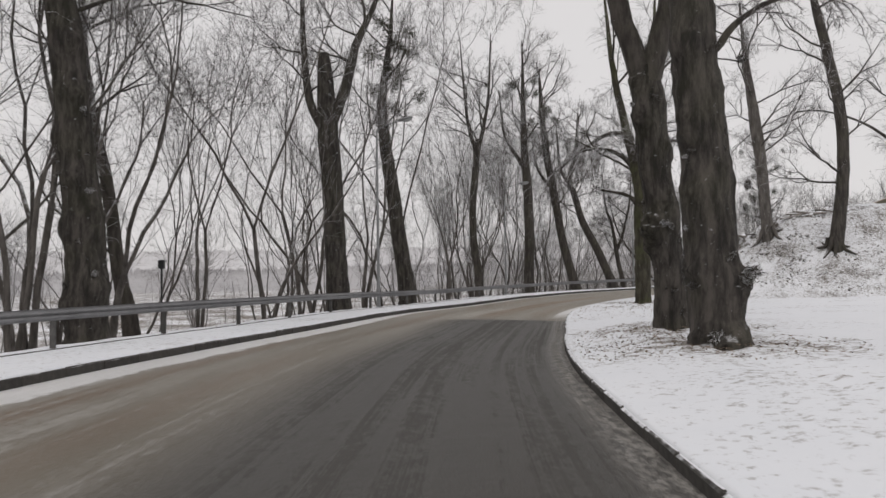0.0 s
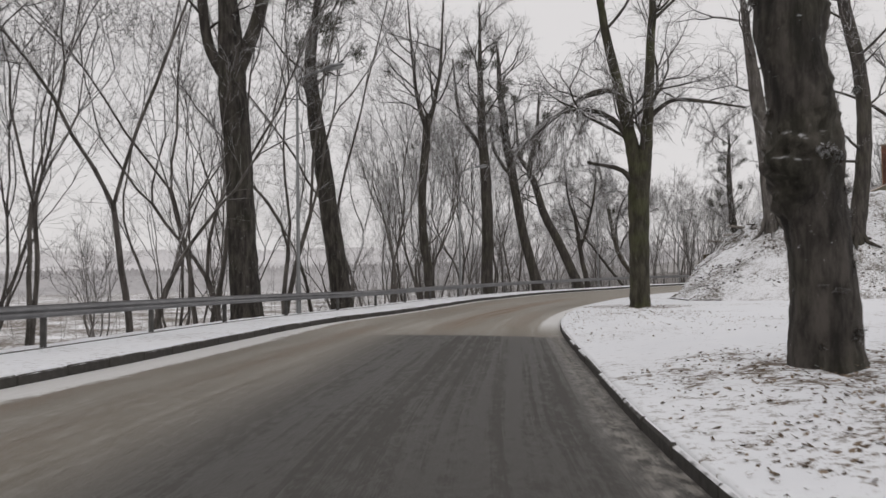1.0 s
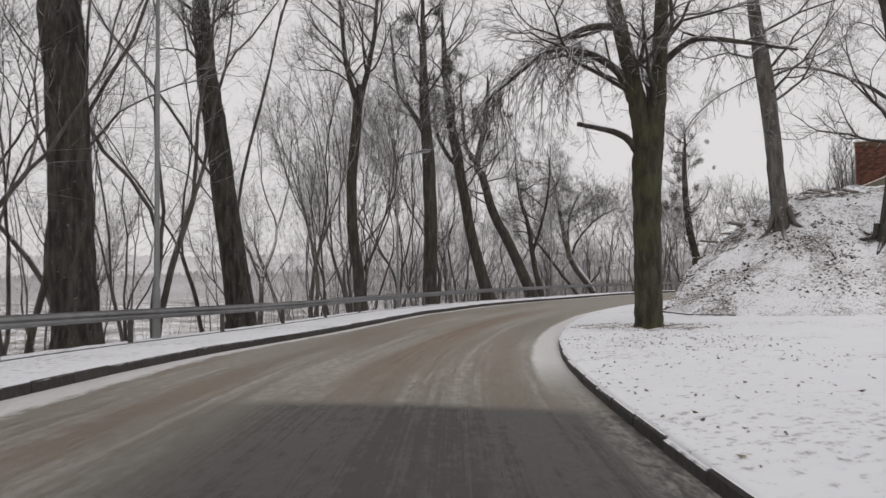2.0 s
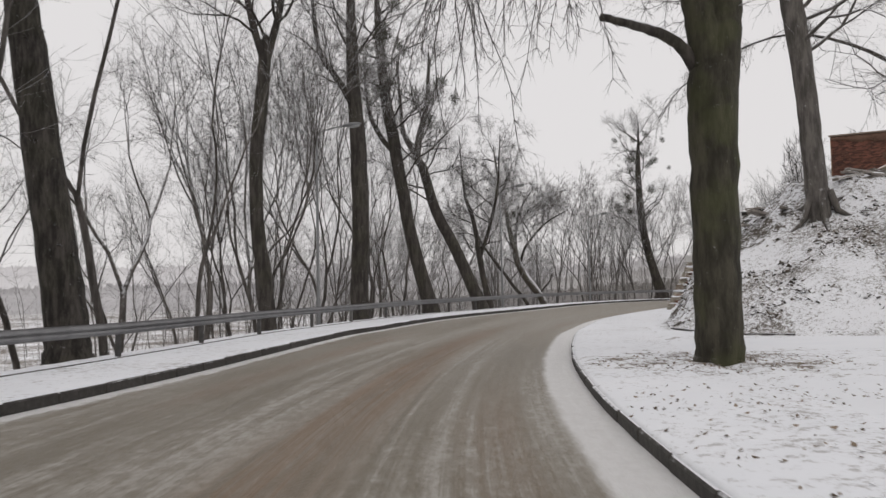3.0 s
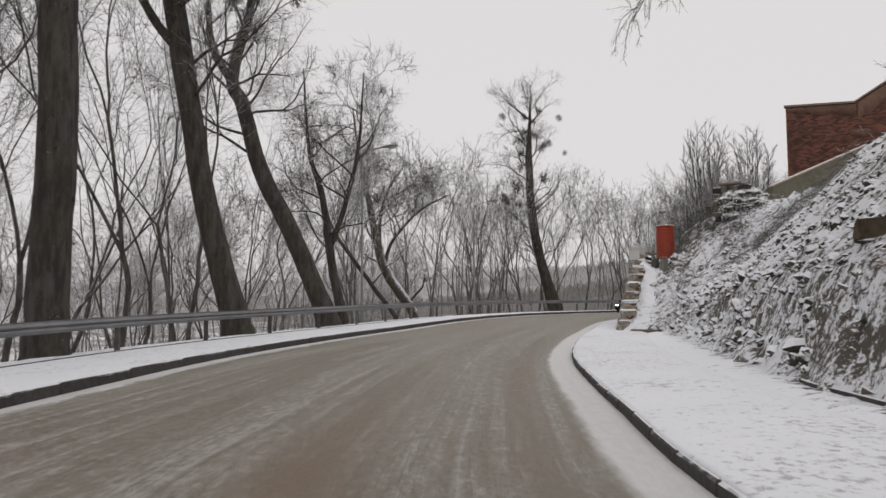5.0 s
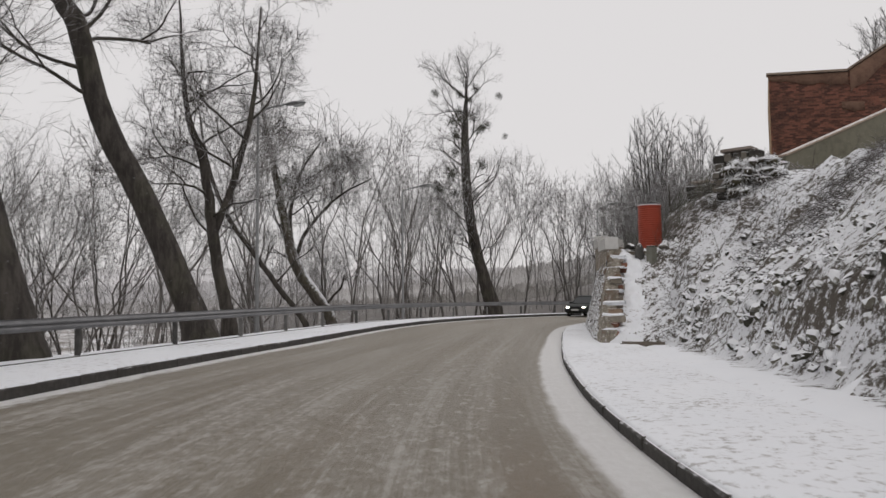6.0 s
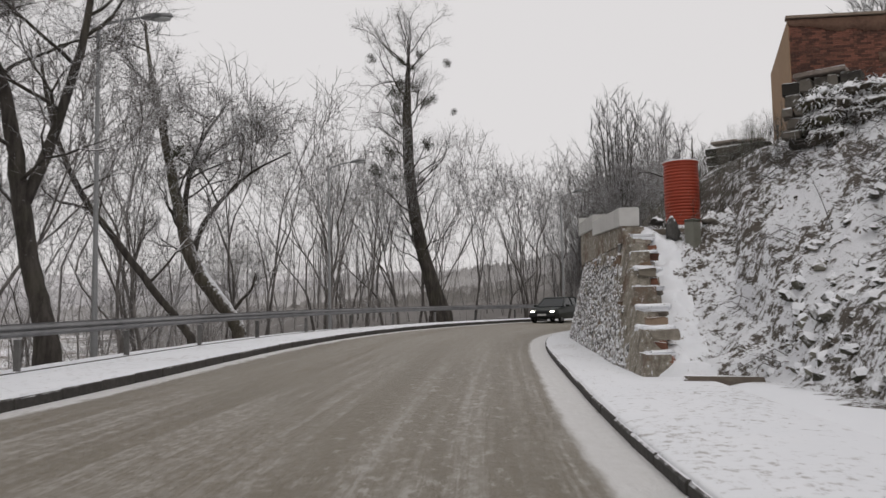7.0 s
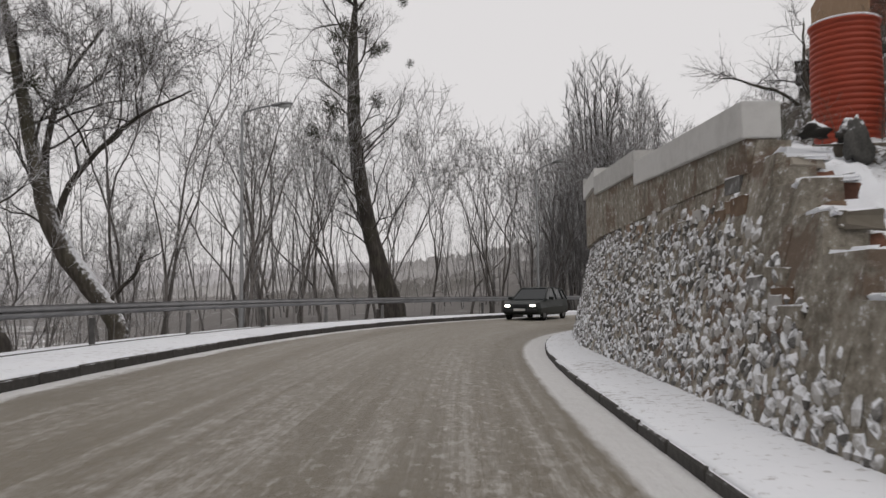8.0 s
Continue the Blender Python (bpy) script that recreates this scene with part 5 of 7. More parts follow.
thicket("crest_brush", "tangled grey-green brush on the slope beside the ribbed pipe", [(30.5 + 2.6 * a + rnd.gauss(0, 0.35), 69.3 - 2.2 * a + rnd.gauss(0, 0.35)) for a in (rnd.random() for _ in range(110))] + [(31.6 + 3.2 * a, 70.6 - 1.2 * a + rnd.gauss(0, 0.6)) for a in (rnd.random() for _ in range(90))] + [(rnd.uniform(30.2, 32.2), rnd.uniform(70.3, 72.5)) for _ in range(50)], 54, (0.35, 1.15), 8, 0.008, 0.5, "brush")


# ---- wooded ridges far across the valley; painted haze makes the farther ones paler ----
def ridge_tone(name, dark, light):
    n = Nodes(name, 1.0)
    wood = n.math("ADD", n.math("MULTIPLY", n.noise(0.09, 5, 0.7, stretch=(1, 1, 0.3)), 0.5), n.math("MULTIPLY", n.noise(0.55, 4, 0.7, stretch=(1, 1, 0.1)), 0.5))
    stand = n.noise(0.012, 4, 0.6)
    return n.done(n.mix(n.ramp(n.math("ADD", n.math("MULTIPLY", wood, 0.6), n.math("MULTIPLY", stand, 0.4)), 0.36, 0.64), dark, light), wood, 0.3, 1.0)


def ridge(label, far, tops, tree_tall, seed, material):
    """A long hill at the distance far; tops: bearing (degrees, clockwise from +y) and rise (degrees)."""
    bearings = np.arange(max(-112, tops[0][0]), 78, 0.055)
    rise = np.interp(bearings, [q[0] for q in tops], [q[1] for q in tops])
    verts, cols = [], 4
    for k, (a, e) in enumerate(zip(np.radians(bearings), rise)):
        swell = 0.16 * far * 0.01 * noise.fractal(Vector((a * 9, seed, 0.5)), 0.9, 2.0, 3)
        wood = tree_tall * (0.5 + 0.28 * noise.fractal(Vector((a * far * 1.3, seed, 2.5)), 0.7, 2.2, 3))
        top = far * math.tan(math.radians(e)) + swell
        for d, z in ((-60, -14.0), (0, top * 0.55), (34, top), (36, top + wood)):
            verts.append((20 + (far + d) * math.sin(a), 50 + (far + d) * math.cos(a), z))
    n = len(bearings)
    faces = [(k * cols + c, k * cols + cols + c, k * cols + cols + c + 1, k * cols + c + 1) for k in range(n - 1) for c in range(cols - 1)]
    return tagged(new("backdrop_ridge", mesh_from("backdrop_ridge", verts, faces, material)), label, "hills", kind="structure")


ridge("wooded hills on the horizon beyond the valley, paled with painted haze", 640, ((-112, 1.6), (-60, 1.8), (-20, 2.4), (10, 2.6), (78, 2.6)), 7, 1.0, ridge_tone("hazed_far_hills", (0.58, 0.57, 0.585), (0.70, 0.69, 0.70)))
ridge("wooded hillside across the valley, greyed with painted haze", 380, ((-112, 0.2), (-60, 0.4), (-25, 0.8), (0, 1.2), (20, 1.9), (40, 3.0), (78, 3.4)), 7, 5.0, ridge_tone("hazed_wooded_hillside", (0.36, 0.35, 0.36), (0.52, 0.51, 0.52)))
# three stacked layers, added so the painted haze pales in soft steps
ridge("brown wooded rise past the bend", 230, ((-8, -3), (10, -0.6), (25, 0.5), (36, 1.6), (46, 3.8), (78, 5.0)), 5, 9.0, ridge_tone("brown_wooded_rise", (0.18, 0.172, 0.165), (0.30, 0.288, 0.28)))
ridge("wooded rise behind the first one, greyed with painted haze", 290, ((-16, -3), (0, -0.2), (18, 0.8), (30, 2.0), (44, 4.4), (78, 5.4)), 6, 13.0, ridge_tone("hazed_wooded_rise", (0.29, 0.28, 0.275), (0.42, 0.41, 0.405)))
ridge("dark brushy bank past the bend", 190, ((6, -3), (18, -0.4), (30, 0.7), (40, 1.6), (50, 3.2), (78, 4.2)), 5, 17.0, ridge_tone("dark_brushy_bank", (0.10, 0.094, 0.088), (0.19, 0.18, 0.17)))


# ---- burrs and sprouting tufts on the old trunks ----
def lump_mesh(name, seed, material, sub=3, rough=0.28):
    bm = bmesh.new()
    bmesh.ops.create_icosphere(bm, subdivisions=sub, radius=1)
    for v in bm.verts:
        k = noise.fractal(v.co * 1.4 + Vector((seed * 3.1, 0, seed)), 0.9, 2.0, 4)
        v.co *= 1 + rough * k
    me = bpy.data.meshes.new(name)
    bm.to_mesh(me)
    bm.free()
    me.materials.append(material)
    me.polygons.foreach_set("use_smooth", [True] * len(me.polygons))
    return me


def tuft_mesh():
    rs, tubes = np.random.RandomState(9), Tubes()
    for _ in range(260):
        d = unit(rs.normal(0, 1, 3)) * rs.uniform(0.3, 1.1)
        q = unit(d + rs.normal(0, 2.0, 3))
        tubes.add([d * 0.2, d * 0.6, d * 0.6 + q * rs.uniform(0.1, 0.4)], [0.03, 0.035, 0.02], 4)
    return tubes.mesh("sprout_tuft", M["tuft"])


M["tuft"] = bark("snow_caught_in_sprouts", (0.03, 0.026, 0.02), (0.09, 0.075, 0.06), 0.0, 0.95, 9.0, 0.2, 0.15, 0.6)
TUFT = tuft_mesh()
olds = {(round(o.location.x), round(o.location.y)): o for o in scene.objects if o.parent is None and o.get("category") == "tree"}


def dress(key, tufts):
    ob = olds[key]
    base = ob.location
    for k, (x, y, z, size) in enumerate(tufts):
        b = tagged(part("sprout_tuft", TUFT, ob, "tuft of sprouts caked with snow"), kind="stuff")
        b.matrix_basis = pose(x - base.x, y - base.y, z - base.z, k * 50, k * 30, k * 80) @ Matrix.Diagonal((size * 1.2, size, size * 0.8, 1))


dress((4, 12), [(4.72, 11.72, 1.42, 0.2), (4.6, 11.62, 1.3, 0.16), (4.1, 11.62, 0.42, 0.17), (4.32, 11.62, 0.36, 0.15), (4.5, 11.68, 0.3, 0.13), (4.68, 11.7, 2.75, 0.12), (4.64, 11.7, 4.7, 0.12), (3.74, 11.75, 3.2, 0.07), (3.72, 11.75, 2.1, 0.07)])
dress((5, 16), [(4.5, 15.5, 2.45, 0.13), (4.62, 15.5, 2.38, 0.1), (4.9, 15.7, 4.1, 0.09), (3.98, 15.85, 4.95, 0.08), (4.98, 15.75, 3.1, 0.07)])
dress((-9, 19), [(-8.702, 18.893, 3.695, 0.149), (-9.504, 18.893, 0.604, 0.172), (-8.645, 19.007, 1.634, 0.137), (-8.931, 19.007, 5.756, 0.115)])

def sprout_mesh():
    rs, tubes = np.random.RandomState(19), Tubes()
    for _ in range(42):
        d = unit(rs.normal(0, 1, 3)) * rs.uniform(0.3, 1.0)
        e = d * 0.7 + unit(rs.normal(0, 1, 3)) * 0.3
        tubes.add([d * 0.2, e, e + unit(rs.normal(0, 1, 3)) * 0.35], [0.03, 0.03, 0.01], 3)
    return tubes.mesh("sprout", M["sprout"])


M["sprout"] = bark("dark_sprouts", (0.022, 0.019, 0.015), (0.075, 0.063, 0.05), 0.0, 0.6, 9.0, 0.2, 0.45, 0.8)
SPROUT = sprout_mesh()


def fuzz(key, rows, count, seed):
    """Small tufts of sprouts scattered up an old trunk given by rows (x, y, z, r)."""
    ob, rnd = olds[key], random.Random(seed)
    base, rows = ob.location, np.array(rows)
    for _ in range(count):
        z = rnd.uniform(0.2, rows[-1, 2])
        x, y, r = (np.interp(z, rows[:, 2], rows[:, k]) for k in (0, 1, 3))
        a, size = rnd.uniform(0, 6.283), rnd.uniform(0.05, 0.13)
        b = tagged(part("sprout", SPROUT, ob, "small tuft of sprouts"), kind="stuff")
        b.matrix_basis = pose(x + r * math.cos(a) - base.x, y + r * math.sin(a) - base.y, z - base.z, a * 50, z * 90, a * 80) @ Matrix.Scale(size, 4)


fuzz((4, 12), [(4.27, 12.04, 0.2, 0.42), (4.16, 12.07, 2.9, 0.38), (4.10, 12.09, 4.2, 0.36), (3.98, 12.12, 6.0, 0.33)], 44, 1)
fuzz((5, 16), [(4.73, 16.0, 0.2, 0.34), (4.69, 16.01, 1.5, 0.31), (4.6, 16.04, 2.3, 0.34), (4.46, 16.08, 4.0, 0.33), (4.36, 16.1, 5.6, 0.3)], 40, 2)
fuzz((-9, 19), [(-9, 19.465, 0.146, 0.573), (-9.103, 19.465, 2.779, 0.538), (-9.389, 19.465, 5.413, 0.481), (-9.618, 19.465, 7.817, 0.435)], 40, 3)
fuzz((-5, 36), [(-4.92, 36.25, 0.4, 0.56), (-5.06, 36.24, 2.6, 0.5), (-5.21, 36.22, 5.9, 0.47), (-5.4, 36.19, 9.0, 0.47)], 24, 4)
fuzz((-2, 45), [(-2.13, 45.27, 0.4, 0.5), (-2.33, 45.25, 2.0, 0.45), (-2.7, 45.2, 4.6, 0.42), (-3.0, 45.18, 8.0, 0.4)], 24, 5)
fuzz((7, 59), [(6.6, 59.3, 0.5, 0.44), (6.69, 59.3, 4.9, 0.37), (6.62, 59.31, 9.0, 0.35)], 16, 6)


def ground_z(x, y):
    return float(height([x], [y], False)[0])


# ---- crash barrier ----
RAIL_AT = 2.5
fence_line = LK + LN * RAIL_AT
fence_z = rise_left(LK[:, 1]) + 0.13
beam_z = fence_z + 0.545 + np.interp(LK[:, 1], (20, 32, 42, 56, 72, 88), (0, -0.04, -0.10, -0.08, 0.04, 0.07))
seg = np.r_[0, np.cumsum(np.linalg.norm(np.diff(fence_line, axis=0), axis=1))]
barrier = thing("crash_barrier", "dull galvanised steel crash barrier along the outer kerb", "guard rail")
BEAM_TALL = 0.76  # share of a full-size W-beam
PROFILE = [(0.000, 0.31), (0.012, 0.295), (0.012, 0.26), (-0.065, 0.225), (-0.065, 0.19), (0.0, 0.165), (0.0, 0.145), (-0.065, 0.12), (-0.065, 0.085), (0.012, 0.05), (0.012, 0.015), (0.0, 0.0)]


def at_length(s):
    return np.array([np.interp(s, seg, fence_line[:, 0]), np.interp(s, seg, fence_line[:, 1]), np.interp(s, seg, fence_z)])


def beam_mesh(s0, s1):
    verts, faces, k = [], [], len(PROFILE)
    for s in np.linspace(s0, s1, 5):
        p, q = at_length(s), at_length(s + 0.05)
        d = unit((q - p)[:2])
        out = np.array([-d[1], d[0]])  # away from the road
        for front in (0.0, 0.006):
            for o, z in PROFILE:
                verts.append((p[0] + out[0] * (o + front), p[1] + out[1] * (o + front), np.interp(s, seg, beam_z) + z * BEAM_TALL))
    for r in range(4):
        for side in (0, k):
            for c in range(k - 1):
                a = r * 2 * k + side + c
                faces.append((a, a + 1, a + 2 * k + 1, a + 2 * k))
        for c in (0, k - 1):
            a = r * 2 * k + c
            faces.append((a, a + k, a + 3 * k, a + 2 * k))
    return mesh_from("beam", verts, faces, M["steel"])


POST = block(0.06, 0.11, 0.84, 0.006)
post_mesh = bpy.data.meshes.new("post")
POST.to_mesh(post_mesh)
POST.free()
M["dark_post"] = stone_like("dull_dark_steel_post", (0.06, 0.058, 0.055), (0.16, 0.155, 0.15), 6, 0.5)
post_mesh.materials.append(M["dark_post"])
s = 3.0
while s < seg[-1] - 5:
    part("beam", beam_mesh(s, s + 4.02), barrier)
    for q in (s + 0.1,):
        p, d = at_length(q), unit((at_length(q + 0.1) - at_length(q))[:2])
        o = part("post", post_mesh, barrier)
        o.matrix_basis = pose(p[0] - d[1] * 0.09, p[1] + d[0] * 0.09, p[2] - 0.29, 0, 0, math.degrees(math.atan2(d[1], d[0])))
    s += 4.0

# ---- kerbs, stone by stone ----
kerb_stones = []
for k in range(4):
    bm = block(0.985, 0.14, 0.30, 0.018, 1, 0.006, k)
    me = bpy.data.meshes.new("kerb_stone")
    bm.to_mesh(me)
    bm.free()
    me.materials.append(M["kerb"])
    kerb_stones.append(me)


def kerb(name, label, line, out, rise, s_lo, s_hi, up):
    ob = tagged(new(name), label, "kerb", kind="structure")
    length = np.r_[0, np.cumsum(np.linalg.norm(np.diff(line, axis=0), axis=1))]
    rnd, s = random.Random(4), s_lo
    while s < s_hi:
        x, y = np.interp(s, length, line[:, 0]), np.interp(s, length, line[:, 1])
        x2, y2 = np.interp(s + 0.2, length, line[:, 0]), np.interp(s + 0.2, length, line[:, 1])
        i = int(np.argmin(abs(length - s)))
        st = part("kerb_stone", kerb_stones[rnd.randrange(4)], ob)
        st.matrix_basis = pose(x + out[i, 0] * 0.06, y + out[i, 1] * 0.06, rise(y) - 0.30 + up + rnd.uniform(-0.008, 0.008), rnd.uniform(-1, 1), 0, math.degrees(math.atan2(y2 - y, x2 - x)))
        s += 1.0
    return ob


kerb("kerb_left", "wet dark concrete kerb of the outer footway", LK, LN, rise_left, 36, 152, 0.145)
kerb("kerb_right", "wet dark concrete kerb of the inner verge", RK, RN, rise_right, 36, 140, 0.115)
columns = [np.c_[LK + LN * o, rise_left(LK[:, 1]) + h] for o, h in ((2.2, 0.0), (2.2, 0.166), (2.235, 0.166), (2.235, 0.0))]
v, f = sheet(None, None, columns)
tagged(new("edging", mesh_from("edging", v, f, M["kerb"], True)), "narrow concrete edging behind the footway", "edging", kind="structure")

low = [i for i in range(len(TOE_LINE)) if 41 < TOE_LINE[i, 1] < 50 and TOE_LINE[i, 0] < 26]
low_line, low_out = TOE_LINE[low] - TOE_N[low] * 0.12, TOE_N[low]
columns = [np.c_[low_line + low_out * o, np.full(len(low), h)] for o, h in ((0.0, 0.0), (0.004, 0.182), (0.046, 0.186), (0.05, 0.0))]
v, f = sheet(None, None, columns)
tagged(new("edging", mesh_from("edging", v, f, M["kerb"], True)), "narrow concrete edging at the foot of the bank", "edging", kind="structure")

# ---- retaining wall with rubble face ----
wall = tagged(new("retaining_wall"), "battered rubble retaining wall with cement render and snow in its joints", "wall", kind="structure")
BATTER = 0.24
FINE = densify(WALL, 0.12)
FINE_N = normals(FINE)
FINE_S = np.r_[0, np.cumsum(np.linalg.norm(np.diff(FINE, axis=0), axis=1))]
CHEEK, BLOCK_RUN, BLOCK_RISE = 7, 0.72, 0.38


def wall_top(s):
    if s < CHEEK * BLOCK_RUN:
        return 0.12 + BLOCK_RISE * (int(s / BLOCK_RUN) + 1)
    return 3.06 + 0.055 * min(s - CHEEK * BLOCK_RUN, 14)


def wall_at(s, z, out=0.0):
    """A place on the wall's battered face."""
    i = min(int(np.searchsorted(FINE_S, s)), len(FINE) - 1)
    q = FINE[i] + FINE_N[i] * (BATTER * z - out)
    return Vector((q[0], q[1], z + rise_right(FINE[i][1]))), FINE_N[i]


verts, faces, ss = [], [], []
s = 0.0
while s < FINE_S[-1]:
    ss.append((s, wall_top(s + 1e-4)))
    n = s + 0.14
    edge = (int(s / BLOCK_RUN + 1e-6) + 1) * BLOCK_RUN
    if s < CHEEK * BLOCK_RUN and n >= edge - 1e-6:
        ss.append((edge - 1e-3, wall_top(edge - 1e-3)))
        n = edge
    s = n
levels = 9
for s, top in ss:
    for k in range(levels + 1):
        p, nn = wall_at(s, -0.2 + (top + 0.2) * k / levels)
        p = p + Vector((nn[0], nn[1], 0)) * 0.03 * noise.noise(Vector((s * 1.5, k * 0.9, 2)))
        verts.append(p)
    p, nn = wall_at(s, top)
    for back, z in ((0.38, top), (0.42, -0.2)):
        verts.append((p.x + nn[0] * back, p.y + nn[1] * back, z + 0.0))
w = levels + 3
for r in range(len(ss) - 1):
    for c in range(w - 1):
        a = r * w + c
        faces.append((a, a + w, a + w + 1, a + 1))
faces.append(tuple(range(w))[::-1])
part("wall_body", mesh_from("wall_body", verts, faces, M["face"], True), wall, "grey-brown cement render")


def rock_mesh(seed, material, seg=6, rings=4):
    bm = bmesh.new()
    bmesh.ops.create_uvsphere(bm, u_segments=seg, v_segments=rings, radius=0.5)
    rnd = random.Random(seed)
    for v in bm.verts:
        v.co *= rnd.uniform(0.68, 1.25)
        v.co.z = max(min(v.co.z, 0.40), -0.40)
    me = bpy.data.meshes.new("stone")
    bm.to_mesh(me)
    bm.free()
    me.materials.append(material)
    return me


ROCKS = [rock_mesh(k, M["stone"]) for k in range(6)]
ROCK_DATA = [([np.array(v.co) for v in me.vertices], [tuple(p.vertices) for p in me.polygons]) for me in ROCKS]
rnd = random.Random(77)
spots = []
s = 0.7
while s < 20:
    z = 0.02
    while z < wall_top(s) - 0.12:
        top = wall_top(s)
        keep = 1.0 if z < top - 1.0 else 0.45 if z < top - 0.7 else 0.0
        if rnd.random() < keep:
            spots.append((s + rnd.uniform(-0.06, 0.06), z + rnd.uniform(-0.06, 0.06), rnd.uniform(0.06, 0.2), rnd.uniform(0.10, 0.30), rnd.uniform(0.012, 0.045)))
        z += rnd.uniform(0.12, 0.22)
    s += rnd.uniform(0.09, 0.13)
rest_v, rest_f = [], []
for k, (s, z, a, h, out) in enumerate(spots):
    p, nn = wall_at(s, z)
    m = Matrix.Translation(p) @ Matrix.Rotation(math.atan2(-nn[0], nn[1]), 4, "Z") @ Matrix.Rotation(rnd.gauss(0.25, 0.6), 4, "Y") @ Matrix.Rotation(rnd.uniform(-0.3, 0.1), 4, "X") @ Matrix.Diagonal((a, 2 * out, h, 1))
    if k < 300:
        o = part("stone", ROCKS[k % 6], wall)
        o.matrix_basis = m
    else:
        vs, fs = ROCK_DATA[k % 6]
        n0 = len(rest_v)
        rest_v += [m @ Vector(q) for q in vs]
        rest_f += [tuple(i + n0 for i in q) for q in fs]
tagged(part("rubble_face", mesh_from("rubble_face", rest_v, rest_f, M["stone"], True), wall), kind="stuff")

# a few squared blocks show through the plaster of the upper wall
M["brownstone"] = stone_like("brown_sandstone_block", (0.13, 0.085, 0.055), (0.30, 0.22, 0.16), 7, 0.98, lo=0.45, hi=0.8)
for k in range(44):
    s = rnd.uniform(2.5, 15)
    z = wall_top(s) - rnd.uniform(0.15, 1.2)
    p, nn = wall_at(s, z)
    o = part("wall_block", block(rnd.uniform(0.25, 0.6), 0.05, rnd.uniform(0.14, 0.26), 0.012, 1, 0.008, 600 + k, False), wall, "", M["brownstone" if k % 3 == 0 else "face" if k % 3 == 1 else "stone"])
    o.matrix_basis = pose(p.x, p.y, p.z, 0, rnd.uniform(-3, 3), math.degrees(math.atan2(-nn[0], nn[1])))

# cast coping blocks, each higher than the last
for (a, b, z0, z1, tall) in (((29.16, 70.19), (32.5, 74.42), 3.52, 3.78, 0.43), ((32.45, 74.36), (35.0, 77.6), 3.99, 4.14, 0.43), ((34.97, 77.55), (37.6, 80.3), 4.35, 4.48, 0.43), ((37.55, 80.25), (41.2, 82.9), 4.66, 4.78, 0.43)):
    a, b = np.array(a), np.array(b)
    d = unit(b - a)
    n = np.array([d[1], -d[0]])
    bm = bmesh.new()
    vs = [bm.verts.new((*(p + n * o), z - t)) for p, z in ((a, z0), (b, z1)) for o in (0.0, 0.46) for t in (tall, 0)]
    for q in ((0, 1, 3, 2), (4, 6, 7, 5), (0, 4, 5, 1), (2, 3, 7, 6), (1, 5, 7, 3), (0, 2, 6, 4)):
        bm.faces.new([vs[i] for i in q])
    bmesh.ops.recalc_face_normals(bm, faces=bm.faces)
    bmesh.ops.bevel(bm, geom=bm.edges[:], offset=0.015, segments=2, affect="EDGES")
    part("coping", bm, wall, "smooth pale grey concrete coping", M["concrete"])
    filler = bmesh.new()
    low = [filler.verts.new((*(p + n * o), z)) for p, zz in ((a + d * 0.03, z0), (b - d * 0.03, z1)) for o in (0.07, 0.42) for z in (2.7, zz - tall + 0.01)]
    for q in ((0, 1, 3, 2), (4, 6, 7, 5), (0, 4, 5, 1), (2, 3, 7, 6), (1, 5, 7, 3), (0, 2, 6, 4)):
        filler.faces.new([low[i] for i in q])
    bmesh.ops.recalc_face_normals(filler, faces=filler.faces)
    part("wall_head", filler, wall, "", M["face"])

# ---- stairs beside the wall ----
M["bank_light"] = snow_ground()
M["step"] = stone_like("stone_step_under_snow", (0.12, 0.10, 0.08), (0.26, 0.23, 0.19), 7, 0.98, lo=0.35, hi=0.7)
stairs = thing("stone_stairs", "worn stone stairs buried in snow beside the retaining wall", "stairs")
HEAD = math.degrees(math.atan2(UP[1], UP[0]))


def on_stair(u, v, z):
    p = STAIR + UP * u + ACROSS * v
    return (p[0], p[1], z)


